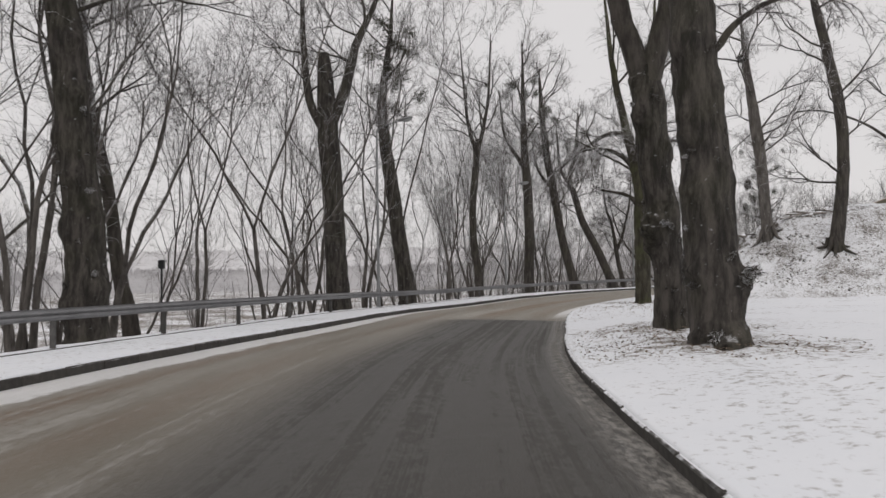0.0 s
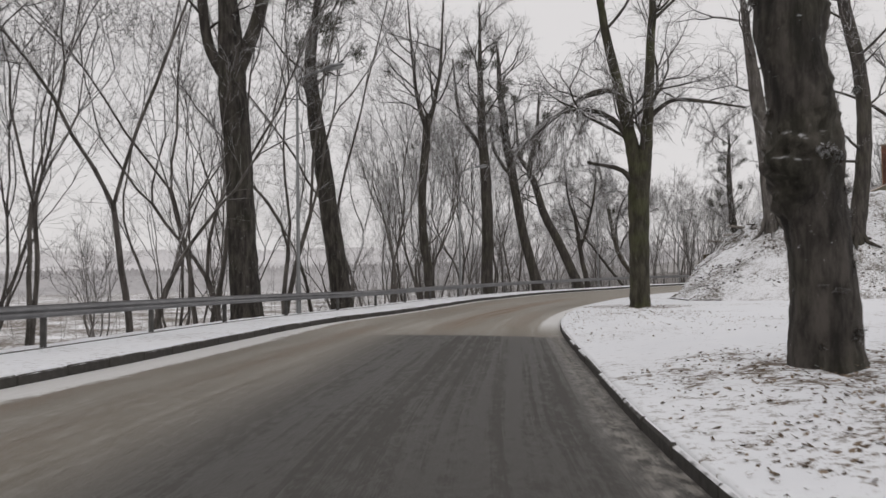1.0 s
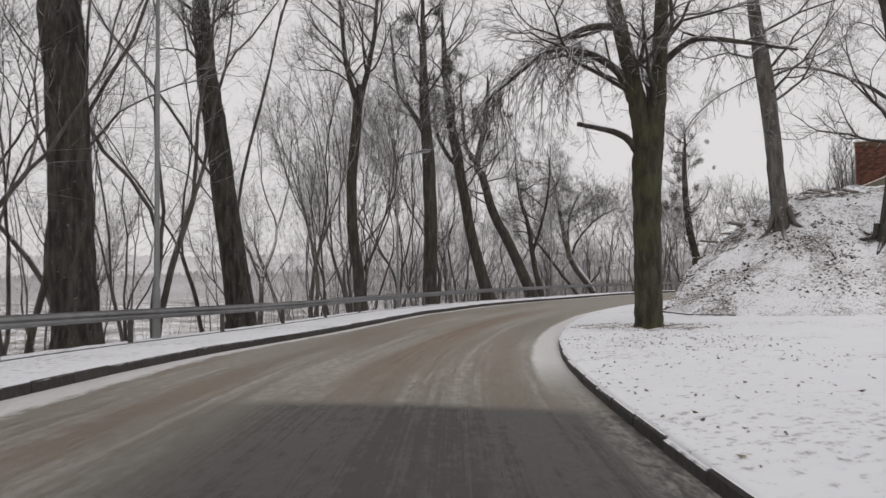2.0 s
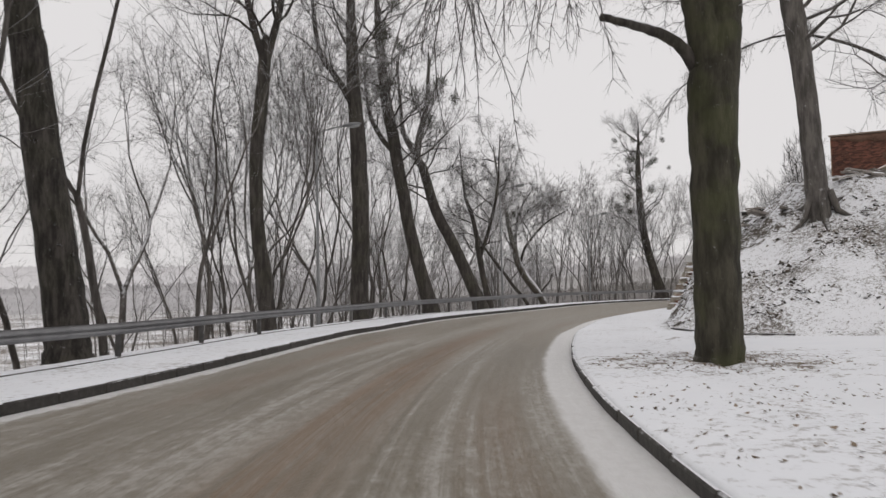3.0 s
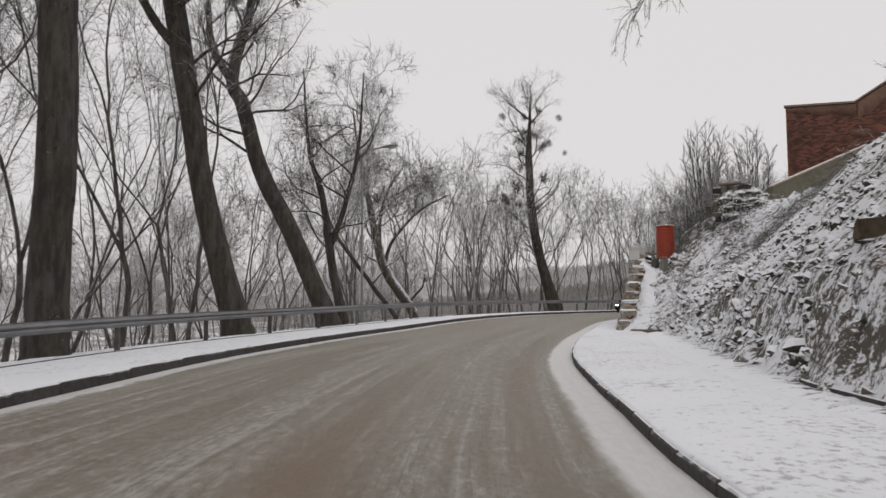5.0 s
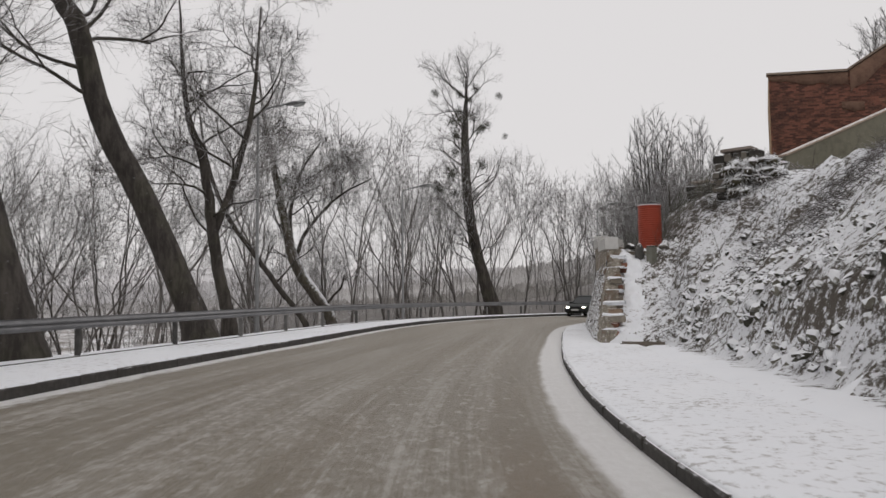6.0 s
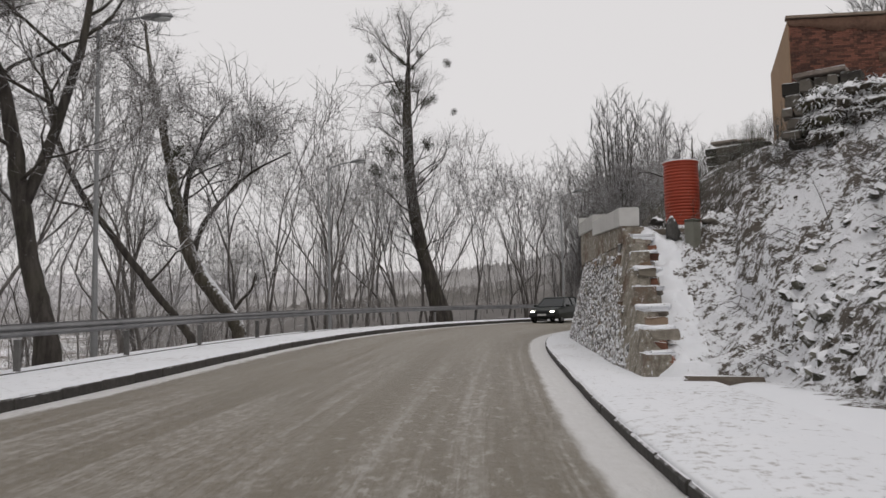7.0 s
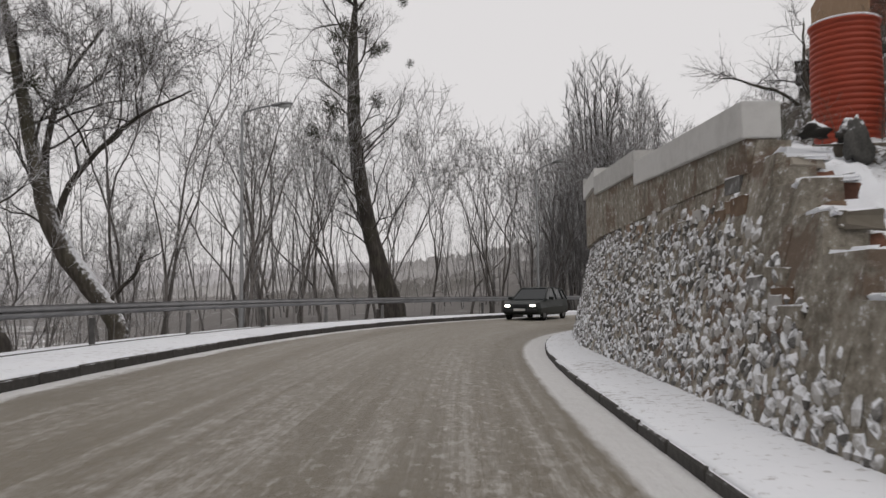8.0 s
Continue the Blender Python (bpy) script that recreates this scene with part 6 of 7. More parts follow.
for k in range(STEPS):
    bm = block(RUN + 0.18, WIDE - 0.2, RISE + 0.25, 0.035, 2, 0.012, k)
    o = part("step", bm, stairs, "", M["step"])
    o.matrix_basis = pose(*on_stair(k * RUN + RUN / 2 + rnd.uniform(-0.04, 0.04), WIDE / 2 + 0.2, k * RISE - 0.32 - 0.58 * math.sin(math.pi * k / 16)), rnd.uniform(-1.5, 1.5), rnd.uniform(-1.5, 1.5), HEAD)
M["redstone"] = stone_like("worn_red_brick_rubble", (0.10, 0.05, 0.035), (0.27, 0.13, 0.085), 7, 0.98, lo=0.5, hi=0.8)
for k in range(CHEEK):
    z = 0.12 + BLOCK_RISE * (k + 1)
    for course in range(2):
        u = -0.06 + rnd.uniform(0, 0.1)
        while u < 0.86:
            long, h = rnd.uniform(0.16, 0.34), BLOCK_RISE / 2 - rnd.uniform(0.01, 0.05)
            deep = rnd.uniform(0.26, 0.5)
            bm = block(long, deep, h, 0.03, 2, 0.024, rnd.randrange(9999))
            o = part("cheek_block", bm, stairs, "", M[rnd.choice(("brownstone", "brownstone", "step", "render", "redstone"))])
            p, nn = wall_at(BLOCK_RUN * (k + u) + long / 2, z)
            o.matrix_basis = pose(p.x + nn[0] * (0.10 + deep / 2), p.y + nn[1] * (0.10 + deep / 2), z - BLOCK_RISE + 0.02 + course * BLOCK_RISE / 2, rnd.uniform(-4, 4), rnd.uniform(-4, 4), HEAD + 4 + rnd.uniform(-9, 9))
            u += long / BLOCK_RUN
    for j in range(2):
        bm = block(BLOCK_RUN * rnd.uniform(0.4, 0.66), rnd.uniform(0.36, 0.6), rnd.uniform(0.06, 0.10), 0.03, 3, 0.03, 70 + 2 * k + j)
        o = part("snow_cap", bm, stairs, "thin slab of snow", M["path"])
        p, nn = wall_at(BLOCK_RUN * (k + 0.22 + 0.5 * j), z)
        o.matrix_basis = pose(p.x + nn[0] * 0.30, p.y + nn[1] * 0.30, z - 0.055, rnd.uniform(-5, 5), rnd.uniform(-4, 4), HEAD + 4 + rnd.uniform(-10, 10))


def drift(u, v):
    """The snow's height over the stairs."""
    lumps = 0.16 * noise.fractal(Vector((u * 1.5, v * 1.5, 3.0)), 0.8, 2.0, 5) + 0.05 * noise.fractal(Vector((u * 5, v * 5, 9.0)), 0.9, 2.0, 3)
    even = min((u / RUN + 0.5) * RISE, STEPS * RISE - 0.32)
    return even + 0.18 + lumps + 0.5 * max(0.0, v - WIDE + 0.3) - 0.55 * math.sin(math.pi * min(max(u / (STEPS * RUN), 0), 1)) - 0.12 * (v < 0.34)


columns = []
for v in np.linspace(0.28, WIDE + 0.7, 30):
    col = []
    for u in np.linspace(-0.3, STEPS * RUN + 0.5, 100):
        p = STAIR + UP * u + ACROSS * v
        col.append((p[0], p[1], max(drift(u, v), 0.0) if u > 0.05 else 0.1))
    columns.append(col)
vv, ff = sheet(None, None, columns)
drift_mesh = mesh_from("snow_drift", vv, ff, M["bank_light"])
drift_mesh.materials.append(M["bank_drift"])
for p in drift_mesh.polygons:
    u, v = float(np.dot(np.array(p.center[:2]) - STAIR, UP)), float(np.dot(np.array(p.center[:2]) - STAIR, ACROSS))
    p.material_index = int(v + 0.5 * noise.noise(Vector((u * 1.2, v * 1.2, 4.0))) > 1.15)
part("snow_drift", drift_mesh, stairs, "lumpy snow that half buries the steps")
bm = block(0.5, 1.15, 0.34, 0.04, 2, 0.03, 99)
o = part("bottom_slab", bm, stairs, "", M["step"])
o.matrix_basis = pose(*on_stair(-0.35, 1.2, -0.15), 0, 0, HEAD)
bm = block(2.2, 2.6, 0.3, 0.05, 2, 0.03, 98)
o = part("landing", bm, stairs, "", M["step"])
o.matrix_basis = pose(*on_stair(STEPS * RUN + 0.9, 1.2, STEPS * RISE - 0.52), 0, 0, HEAD)

# ---- red ribbed drum and what stands about it ----
drum = thing("ribbed_drum", "upright red ribbed plastic pipe on a dark base", "pipe", at=(30.9, 69.8, 2.98))
rings, around = 20, 40
verts, faces = [], []
prof = []
for k in range(rings):
    z = 0.14 + 1.48 * k / rings
    swell = 0.385 + 0.02 * math.sin(math.pi * k / rings)
    for dz, dr in ((0.0, -0.018), (0.015, 0.004), (0.047, 0.006), (0.062, -0.016)):
        prof.append((swell + dr, z + dz))
prof += [(0.41, 1.63), (0.415, 1.66), (0.385, 1.67), (0.37, 1.63), (0.37, 1.06)]
for r, z in prof:
    verts += [(r * math.cos(2 * math.pi * j / around), r * math.sin(2 * math.pi * j / around), z) for j in range(around)]
for i in range(len(prof) - 1):
    for j in range(around):
        a, b = i * around + j, i * around + (j + 1) % around
        faces.append((a, b, b + around, a + around))
part("pipe_wall", mesh_from("pipe_wall", verts, faces, M["red"]), drum)
bm = bmesh.new()
bmesh.ops.create_cone(bm, cap_ends=True, segments=32, radius1=0.4, radius2=0.36, depth=0.3)
moved(bm, Matrix.Translation((0, 0, 0.0)))
M["dark"] = plain("dark_wet_plastic", (0.022, 0.022, 0.024), 0.6, vary=0.25)
part("base", bm, drum, "dark base", M["dark"])
rim = Tubes()
rim.add([(0.40 * math.cos(a), 0.40 * math.sin(a), 1.675) for a in np.linspace(0, 6.283, 33)], [0.016] * 33, 5)
part("snow_rim", rim.mesh("snow_rim", M["path"]), drum, "rim of snow")

post = thing("concrete_post", "short mossy concrete post at the head of the stairs", "post", at=(29.93, 68.76, 2.46))
M["mossy"] = stone_like("mossy_concrete", (0.09, 0.095, 0.075), (0.19, 0.19, 0.16), 6, 0.9, lo=0.7, hi=0.95)
part("shaft", block(0.26, 0.24, 0.62, 0.02, 2, 0.006, 5), post, "", M["mossy"])
part("cap", moved(block(0.275, 0.255, 0.05, 0.015, 2), Matrix.Translation((0, 0, 0.625))), post, "", M["mossy"])


def boulder(name, label, at, size, seed, material, turn=0.0):
    me = lump_mesh(name, seed, material, 3, 0.5)
    for v in me.vertices:
        v.co.x *= 1 - 0.8 * min(v.co.z, 1.0)
        v.co.y *= 1 - 0.35 * v.co.z
    ob = new(name, me)
    ob.matrix_world = pose(*at, 0, 0, turn) @ Matrix.Diagonal((*size, 1))
    return tagged(ob, label, "stone")


M["ruinstone"] = stone_like("old_dark_masonry", (0.035, 0.032, 0.028), (0.15, 0.135, 0.115), 7, 0.97, lo=0.4, hi=0.75, random=0.5)
M["darkstone"] = stone_like("dark_wet_stone", (0.03, 0.029, 0.028), (0.1, 0.097, 0.09), 7, 0.95, lo=0.55, hi=0.85)
for k, (u, v, z, sx, sz) in enumerate(((5.15, 1.0, 3.12, 0.13, 0.15), (5.0, 1.85, 3.15, 0.2, 0.18), (5.3, 0.7, 3.2, 0.16, 0.1), (5.1, 2.2, 3.2, 0.25, 0.2))):
    boulder("loose_stone", "dark loose stone with snow on the stair head", on_stair(u, v, z), (sx * 0.8, sx * 0.9, sz), 20 + k, M["ruinstone"], k * 50)

boulder("leaning_stone", "pointed dark stone slab leaning at the head of the stairs", on_stair(4.9, 1.0, 2.95), (0.14, 0.13, 0.27), 41, M["darkstone"], 40)

M["umber_stone"] = stone_like("mossy_umber_stone", (0.03, 0.025, 0.018), (0.11, 0.085, 0.055), 7, 0.9, lo=0.5, hi=0.8)
block_stone = thing("stone_block", "squared ochre-brown stone block sticking out of the bank", "stone", at=(17.75, 49.75, 2.1), turn=20)
part("block", block(0.34, 0.46, 0.34, 0.05, 2, 0.06, 8), block_stone, "", M["umber_stone"])


# ruined walls on the crest, course by course

def ruin(label, a, b, z_top, z_foot, thick, ragged, seed):
    """A stub of rough masonry from a to b with a broken top."""
    a, b = np.array(a), np.array(b)
    d, long = unit(b - a), float(np.linalg.norm(b - a))
    ob = thing("ruined_wall", label, "wall", at=(*a, z_foot), turn=math.degrees(math.atan2(d[1], d[0])))
    rnd, row, z = random.Random(seed), 0, 0.0
    while z < max(z_top) - z_foot:
        h = rnd.uniform(0.18, 0.3)
        u = -rnd.uniform(0, 0.15)
        while u < long:
            w = rnd.uniform(0.22, 0.45)
            top = np.interp(u + w / 2, np.linspace(0, long, len(z_top)), z_top) - z_foot
            for half in (-1, 1):
                if z + h * 0.6 < top + rnd.uniform(-ragged, ragged):
                    bm = block(w - 0.02, thick * rnd.uniform(0.4, 0.55), h - 0.02, 0.03, 1, 0.025, rnd.randrange(9999))
                    o = part("stone", bm, ob, "", M["ruinstone"])
                    o.matrix_basis = pose(u + w / 2 + 0.1 * half, half * thick / 4 + rnd.uniform(-0.04, 0.04), z, rnd.uniform(-4, 4), rnd.uniform(-5, 5), rnd.uniform(-9, 9))
            u += w
        z += h
    return ob


M["cap_stone"] = stone_like("pale_snowy_capstone", (0.17, 0.14, 0.12), (0.36, 0.31, 0.27), 7, 0.97, lo=0.3, hi=0.6)
stub = ruin("stub of a ruined stone wall, overgrown and covered with snow", (32.05, 67.55), (32.45, 66.3), (6.2, 6.2, 6.15, 6.05), ground_z(32.2, 67.0) - 0.7, 0.6, 0.03, 5)
slab = part("cap_slab", block(1.05, 0.6, 0.09, 0.02, 2, 0.012, 31), stub, "flat pale capstone under a skin of snow", M["cap_stone"])
slab.matrix_basis = pose(0.6, 0, 6.2 - stub.location.z, 0, 0, 0)
low_wall = ruin("low ruined wall of dark stone on the plateau", (37.1, 73.45), (37.6, 71.9), (6.35, 6.38, 6.3, 6.2), ground_z(37.3, 72.7) - 0.5, 0.4, 0.03, 6)
for k, (u, w) in enumerate(((0.42, 0.84), (1.22, 0.74))):
    slab = part("cap_slab", block(w, 0.5, 0.08, 0.02, 2, 0.012, 33 + k), low_wall, "capstone under a skin of snow", M["cap_stone"])
    slab.matrix_basis = pose(u, 0, 6.36 - 0.05 * k - low_wall.location.z, 0, 0, 2 * k)


def ivy_mass(count_lumps, seed):
    """Clumps of growth heaped against the stub, thick with short leafy shoots."""
    rs = np.random.RandomState(seed)
    verts, faces, shoots = [], [], Tubes()
    lump = lump_mesh("clump", 77, M["ivy"], 3, 0.34)
    base_v, base_f = [np.array(v.co) for v in lump.vertices], [tuple(p.vertices) for p in lump.polygons]
    bpy.data.meshes.remove(lump)
    road = unit(np.array([-0.72, -0.69]))
    for k in range(count_lumps):
        t = (k + rs.uniform(0, 1)) / count_lumps
        at = np.array([31.95 + 0.85 * t, 67.2 - 1.3 * t]) + road * rs.uniform(0.1, 0.5)
        ground_here = ground_z(at[0], at[1])
        top = np.interp(t, (0, 0.35, 0.7, 1), (5.75, 6.05, 6.0, 5.65))
        h = rs.uniform(max(ground_here - 0.1, 4.7), max(top, ground_here + 0.15) - 0.12)
        size = np.array([rs.uniform(0.2, 0.38), rs.uniform(0.2, 0.38), rs.uniform(0.14, 0.26)])
        turn = Matrix.Rotation(rs.uniform(0, 6.28), 3, "Z")
        n0 = len(verts)
        for q in base_v:
            w = np.array(turn @ Vector(q * size))
            p = np.array([at[0], at[1], h]) + w
            verts.append(tuple(p))
            if rs.rand() < 0.35:
                d = unit(w / size + rs.normal(0, 0.5, 3) + np.array([0, 0, -0.15]))
                shoots.add([p - d * 0.02, p + d * 0.06, p + unit(d + np.array([0, 0, -0.5])) * rs.uniform(0.09, 0.16)], [0.012, 0.02, 0.006], 3)
        faces += [tuple(i + n0 for i in f) for f in base_f]
    for name, me, tag in (("ivy_clump", mesh_from("ivy_clump", verts, faces, M["ivy"]), "clumps of dead growth caked with snow"), ("ivy_shoots", shoots.mesh("ivy_shoots", M["ivy"]), "short dark shoots dusted with snow")):
        o = tagged(part(name, me, stub, tag), kind="stuff")
        o.matrix_basis = stub.matrix_world.inverted()


ivy_mass(34, 8)

# clods, stones and dead leaves on the bank
rs = np.random.RandomState(5)
cv, cf = [], []
flakes = []
for k in range(5):
    bm = block(1, 1, 1, 0, 1, 0.24, 500 + k, False)
    flakes.append(([np.array(v.co) for v in bm.verts], [tuple(v.index for v in q.verts) for q in bm.faces]))
    bm.free()
k = rs.randint(0, len(TOE_LINE), 26000)
reach = 7.5 * rs.rand(26000) ** 1.15 + 0.05
cx = TOE_LINE[k, 0] + TOE_N[k, 0] * reach + rs.uniform(-0.4, 0.4, 26000)
cy = TOE_LINE[k, 1] + TOE_N[k, 1] * reach + rs.uniform(-0.4, 0.4, 26000)
near = (cx < 36) & (cx > 12) & (cy > 36) & (cy < 69)
cx, cy = cx[near], cy[near]
cd, ci = nearest(TOE_LINE, TOE_N, cx, cy)
cz = height(cx, cy)
for x, y, z, dd in zip(cx, cy, cz, cd):
    if not 0.1 < dd < 8 or noise.fractal(Vector((x * 0.5, y * 0.5, z * 0.5)), 0.8, 2.0, 3) < (-0.15 if y < 57 else -0.06) + (0.15 if y < 43 else 0):
        continue
    size = rs.uniform(0.03, 0.09) if y < 57 else rs.uniform(0.02, 0.055)
    vs, fs = flakes[rs.randint(5)]
    m = Matrix.Translation((x, y, z + size * 0.04)) @ Euler((rs.uniform(-0.9, 0.9), rs.uniform(-0.9, 0.9), rs.uniform(0, 6.3))).to_matrix().to_4x4() @ Matrix.Diagonal((size * 1.6, size, size * 0.4, 1))
    n0 = len(cv)
    cv += [m @ Vector(q) for q in vs]
    cf += [tuple(i + n0 for i in q) for q in fs]
tagged(new("bank_rubble", mesh_from("bank_rubble", cv, cf, M["clod"], True)), "clods, stones and frozen leaves lying on the bank", "rubble", kind="stuff")

# fallen leaves on the snow round the trees and along the verge
lv, lf = [], []
for x0, y0, reach, count in ((4.25, 12, 2.2, 700), (4.7, 16, 2.0, 560), (9.3, 36, 2.0, 520), (5.5, 25, 4.5, 420), (2.9, 14, 1.8, 300), (7.4, 31, 2.6, 420)):
    for _ in range(count):
        a, d = rs.uniform(0, 6.283), reach * rs.uniform(0.15, 1) ** 0.8
        x, y = x0 + d * math.cos(a), y0 + d * math.sin(a)
        lv_d, _i = nearest(RK, RN, [x], [y])
        if lv_d[0] < 0.15:
            continue
        z = (0.155 + verge(y) * float(smooth(lv_d[0], 0.2, 1.8)) if lv_d[0] < 2.0 else ground_z(x, y) + 0.045 * (lv_d[0] < 2.6) + 0.012)
        size = rs.uniform(0.012, 0.038)
        q = Euler((rs.uniform(-0.5, 0.5), rs.uniform(-0.5, 0.5), rs.uniform(0, 6.3))).to_matrix()
        n0 = len(lv)
        for px, py, pz in ((-1, 0, 0.25), (0, -0.6, 0), (1, 0, 0.3), (0, 0.6, 0.05)):
            w = q @ Vector((px * size, py * size, pz * size))
            lv.append((x + w.x, y + w.y, z + w.z))
        lf += [(n0, n0 + 1, n0 + 3), (n0 + 1, n0 + 2, n0 + 3)]
M["leaf"] = stone_like("dead_brown_leaf", (0.09, 0.066, 0.048), (0.26, 0.2, 0.145), 12, 0.0, random=0.0, pieces=0.5)
tagged(new("fallen_leaves", mesh_from("fallen_leaves", lv, lf, M["leaf"], True)), "dead brown leaves scattered on the snow", "leaves", kind="stuff")

# rubble stones that face the foot of the steep bank, capped with snow
M["toe_stone"] = stone_like("mossy_bank_stone", (0.045, 0.043, 0.032), (0.20, 0.19, 0.155), 8, 0.97, lo=-0.15, hi=0.26, random=0.5, pieces=0.45)
facing = tagged(new("bank_facing"), "rough snow-capped rubble stones facing the foot of the bank", "stones", kind="structure")
TOE_ROCKS = [rock_mesh(30 + k, M["toe_stone"], 7, 5) for k in range(6)]
TOE_DATA = [([np.array(v.co) for v in me.vertices], [tuple(p.vertices) for p in me.polygons]) for me in TOE_ROCKS]
rs = np.random.RandomState(21)
kk = rs.randint(0, len(TOE_LINE), 7000)
up = 2.9 * rs.rand(7000) ** 1.35
sx = TOE_LINE[kk, 0] + TOE_N[kk, 0] * up + rs.uniform(-0.25, 0.25, 7000)
sy = TOE_LINE[kk, 1] + TOE_N[kk, 1] * up + rs.uniform(-0.25, 0.25, 7000)
ok = (sy > 50.0) & (sy < 65.6) & (sx < 29.5)
sx, sy = sx[ok], sy[ok]
sd, _i = nearest(TOE_LINE, TOE_N, sx, sy)
sz = height(sx, sy)
placed, more_v, more_f, singles = [], [], [], 0
for x, y, z, d in zip(sx, sy, sz, sd):
    size = rs.uniform(0.09, 0.24) * (1.15 - 0.12 * max(d, 0))
    if not 0.0 < d < 2.9 or any(abs(x - a) + abs(y - b) + abs(z - c) < 0.55 * (size + g) for a, b, c, g in placed):
        continue
    placed.append((x, y, z, size))
    m = Matrix.Translation((x, y, z - size * 0.10)) @ Euler((rs.uniform(-0.7, 0.7), rs.uniform(-0.7, 0.7), rs.uniform(0, 6.3))).to_matrix().to_4x4() @ Matrix.Diagonal((size * rs.uniform(0.9, 1.7), size, size * rs.uniform(0.7, 1.5), 1))
    k = rs.randint(6)
    if y > 54 and singles < 300:
        part("stone", TOE_ROCKS[k], facing).matrix_basis = m
        singles += 1
    else:
        vs, fs = TOE_DATA[k]
        n0 = len(more_v)
        more_v += [m @ Vector(q) for q in vs]
        more_f += [tuple(i + n0 for i in q) for q in fs]
tagged(part("rubble", mesh_from("rubble", more_v, more_f, M["toe_stone"], True), facing), kind="stuff")

# dead stalks and brambles that hang down the bank beside the stairs
stalks = Tubes()
qx, qy = rs.uniform(26.6, 34.5, 2600), rs.uniform(56.5, 68.0, 2600)
qd, _i = nearest(TOE_LINE, TOE_N, qx, qy)
patch = np.array([noise.noise(Vector((x * 0.45, y * 0.45, 6.0))) for x, y in zip(qx, qy)])
for x, y, z, n_at, d, q in zip(qx, qy, height(qx, qy), _i, qd, patch):
    if not 0.1 < d < 7.5 or q < 0.12 + 0.5 * rs.rand() - 0.3:
        continue
    down = -TOE_N[n_at]
    w = unit(np.array([down[0] + rs.normal(0, 0.45), down[1] + rs.normal(0, 0.45), rs.uniform(-0.75, 0.15)]))
    long = rs.uniform(0.3, 0.8)
    p = np.array([x, y, z + 0.02])
    k = p + unit(w + np.array([0, 0, 0.7])) * long * 0.4
    e = k + unit(w + np.array([0, 0, -0.25])) * long * 0.6
    stalks.add([p, k], [0.010, 0.009], 3, cap=False)
    stalks.spike(k, e, 0.009)
    for _ in range(3):
        b = k + (e - k) * rs.rand()
        stalks.spike(b, b + unit(w + rs.normal(0, 0.7, 3)) * long * 0.35, 0.006)
tagged(new("bank_brambles", stalks.mesh("bank_brambles", M["twig"])), "dark dead stalks hanging down the bank beside the stairs", "brambles", kind="stuff")

# sloping parapet up to the brick building
M["coping_stone"] = stone_like("stained_sandstone_coping", (0.16, 0.11, 0.08), (0.36, 0.28, 0.22), 6, 0.6, lo=0.75, hi=1.0)
M["mossy_wall"] = stone_like("mossy_brown_render", (0.055, 0.055, 0.038), (0.15, 0.14, 0.105), 4, 0.0)
parapet = thing("sloping_parapet", "sloping cement-rendered parapet that climbs towards the brick building", "wall")
a, b = np.array((34.3, 66.9)), np.array((43.5, 66.3))
d = unit(b - a)
n = np.array([d[1], -d[0]])
for name, tall, lift, wide, mat in (("parapet_body", 1.6, 0.0, 0.30, "mossy_wall"), ("parapet_coping", 0.07, 0.06, 0.40, "coping_stone")):
    bm = bmesh.new()
    vs = [bm.verts.new((*(p + n * o), z + lift - t)) for p, z in ((a, 6.2), (b, 9.75)) for o in (-wide / 2, wide / 2) for t in (tall, 0)]
    for q in ((0, 1, 3, 2), (4, 6, 7, 5), (0, 4, 5, 1), (2, 3, 7, 6), (1, 5, 7, 3), (0, 2, 6, 4)):
        bm.faces.new([vs[i] for i in q])
    bmesh.ops.recalc_face_normals(bm, faces=bm.faces)
    bmesh.ops.bevel(bm, geom=bm.edges[:], offset=0.02, segments=2, affect="EDGES")
    part(name, bm, parapet, "", M[mat])

# ---- brick building on the hill ----
building = thing("brick_building", "red brick outbuilding with a plastered flank and a stepped parapet", "building")
C0, C2, C1 = np.array((45.25, 75.6)), np.array((48.2, 73.2)), np.array((51.7, 80.6))
M["plaster"] = stone_like("stained_ochre_plaster", (0.29, 0.19, 0.115), (0.45, 0.32, 0.21), 3, 0.0)
M["old_plaster"] = stone_like("old_brown_plaster", (0.085, 0.048, 0.036), (0.20, 0.12, 0.085), 5, 0.0, random=0.2)


def stained_brick():
    n = Nodes("weathered_red_brickwork", 0.9)
    grain = n.noise(9, 6, 0.75)
    tone = n.math("ADD", n.math("MULTIPLY", grain, 0.55), n.math("MULTIPLY", n.island(), 0.45))
    body = n.mix(n.ramp(tone, 0.25, 0.75), (0.07, 0.036, 0.028), (0.21, 0.09, 0.063))
    body = n.mix(n.math("MULTIPLY", n.ramp(n.noise(0.45, 6, 0.7), 0.5, 0.66), 0.7), body, (0.05, 0.032, 0.026))
    body = n.mix(n.math("MULTIPLY", n.ramp(n.noise(1.3, 5, 0.75, stretch=(1, 1, 1.6)), 0.6, 0.72), 0.75), body, (0.27, 0.17, 0.115))
    return n.done(body, grain, 0.5, 0.02)


M["brickwork"] = stained_brick()
M["slate"] = stone_like("coping_tiles", (0.12, 0.09, 0.07), (0.24, 0.19, 0.15), 6, 0.8)


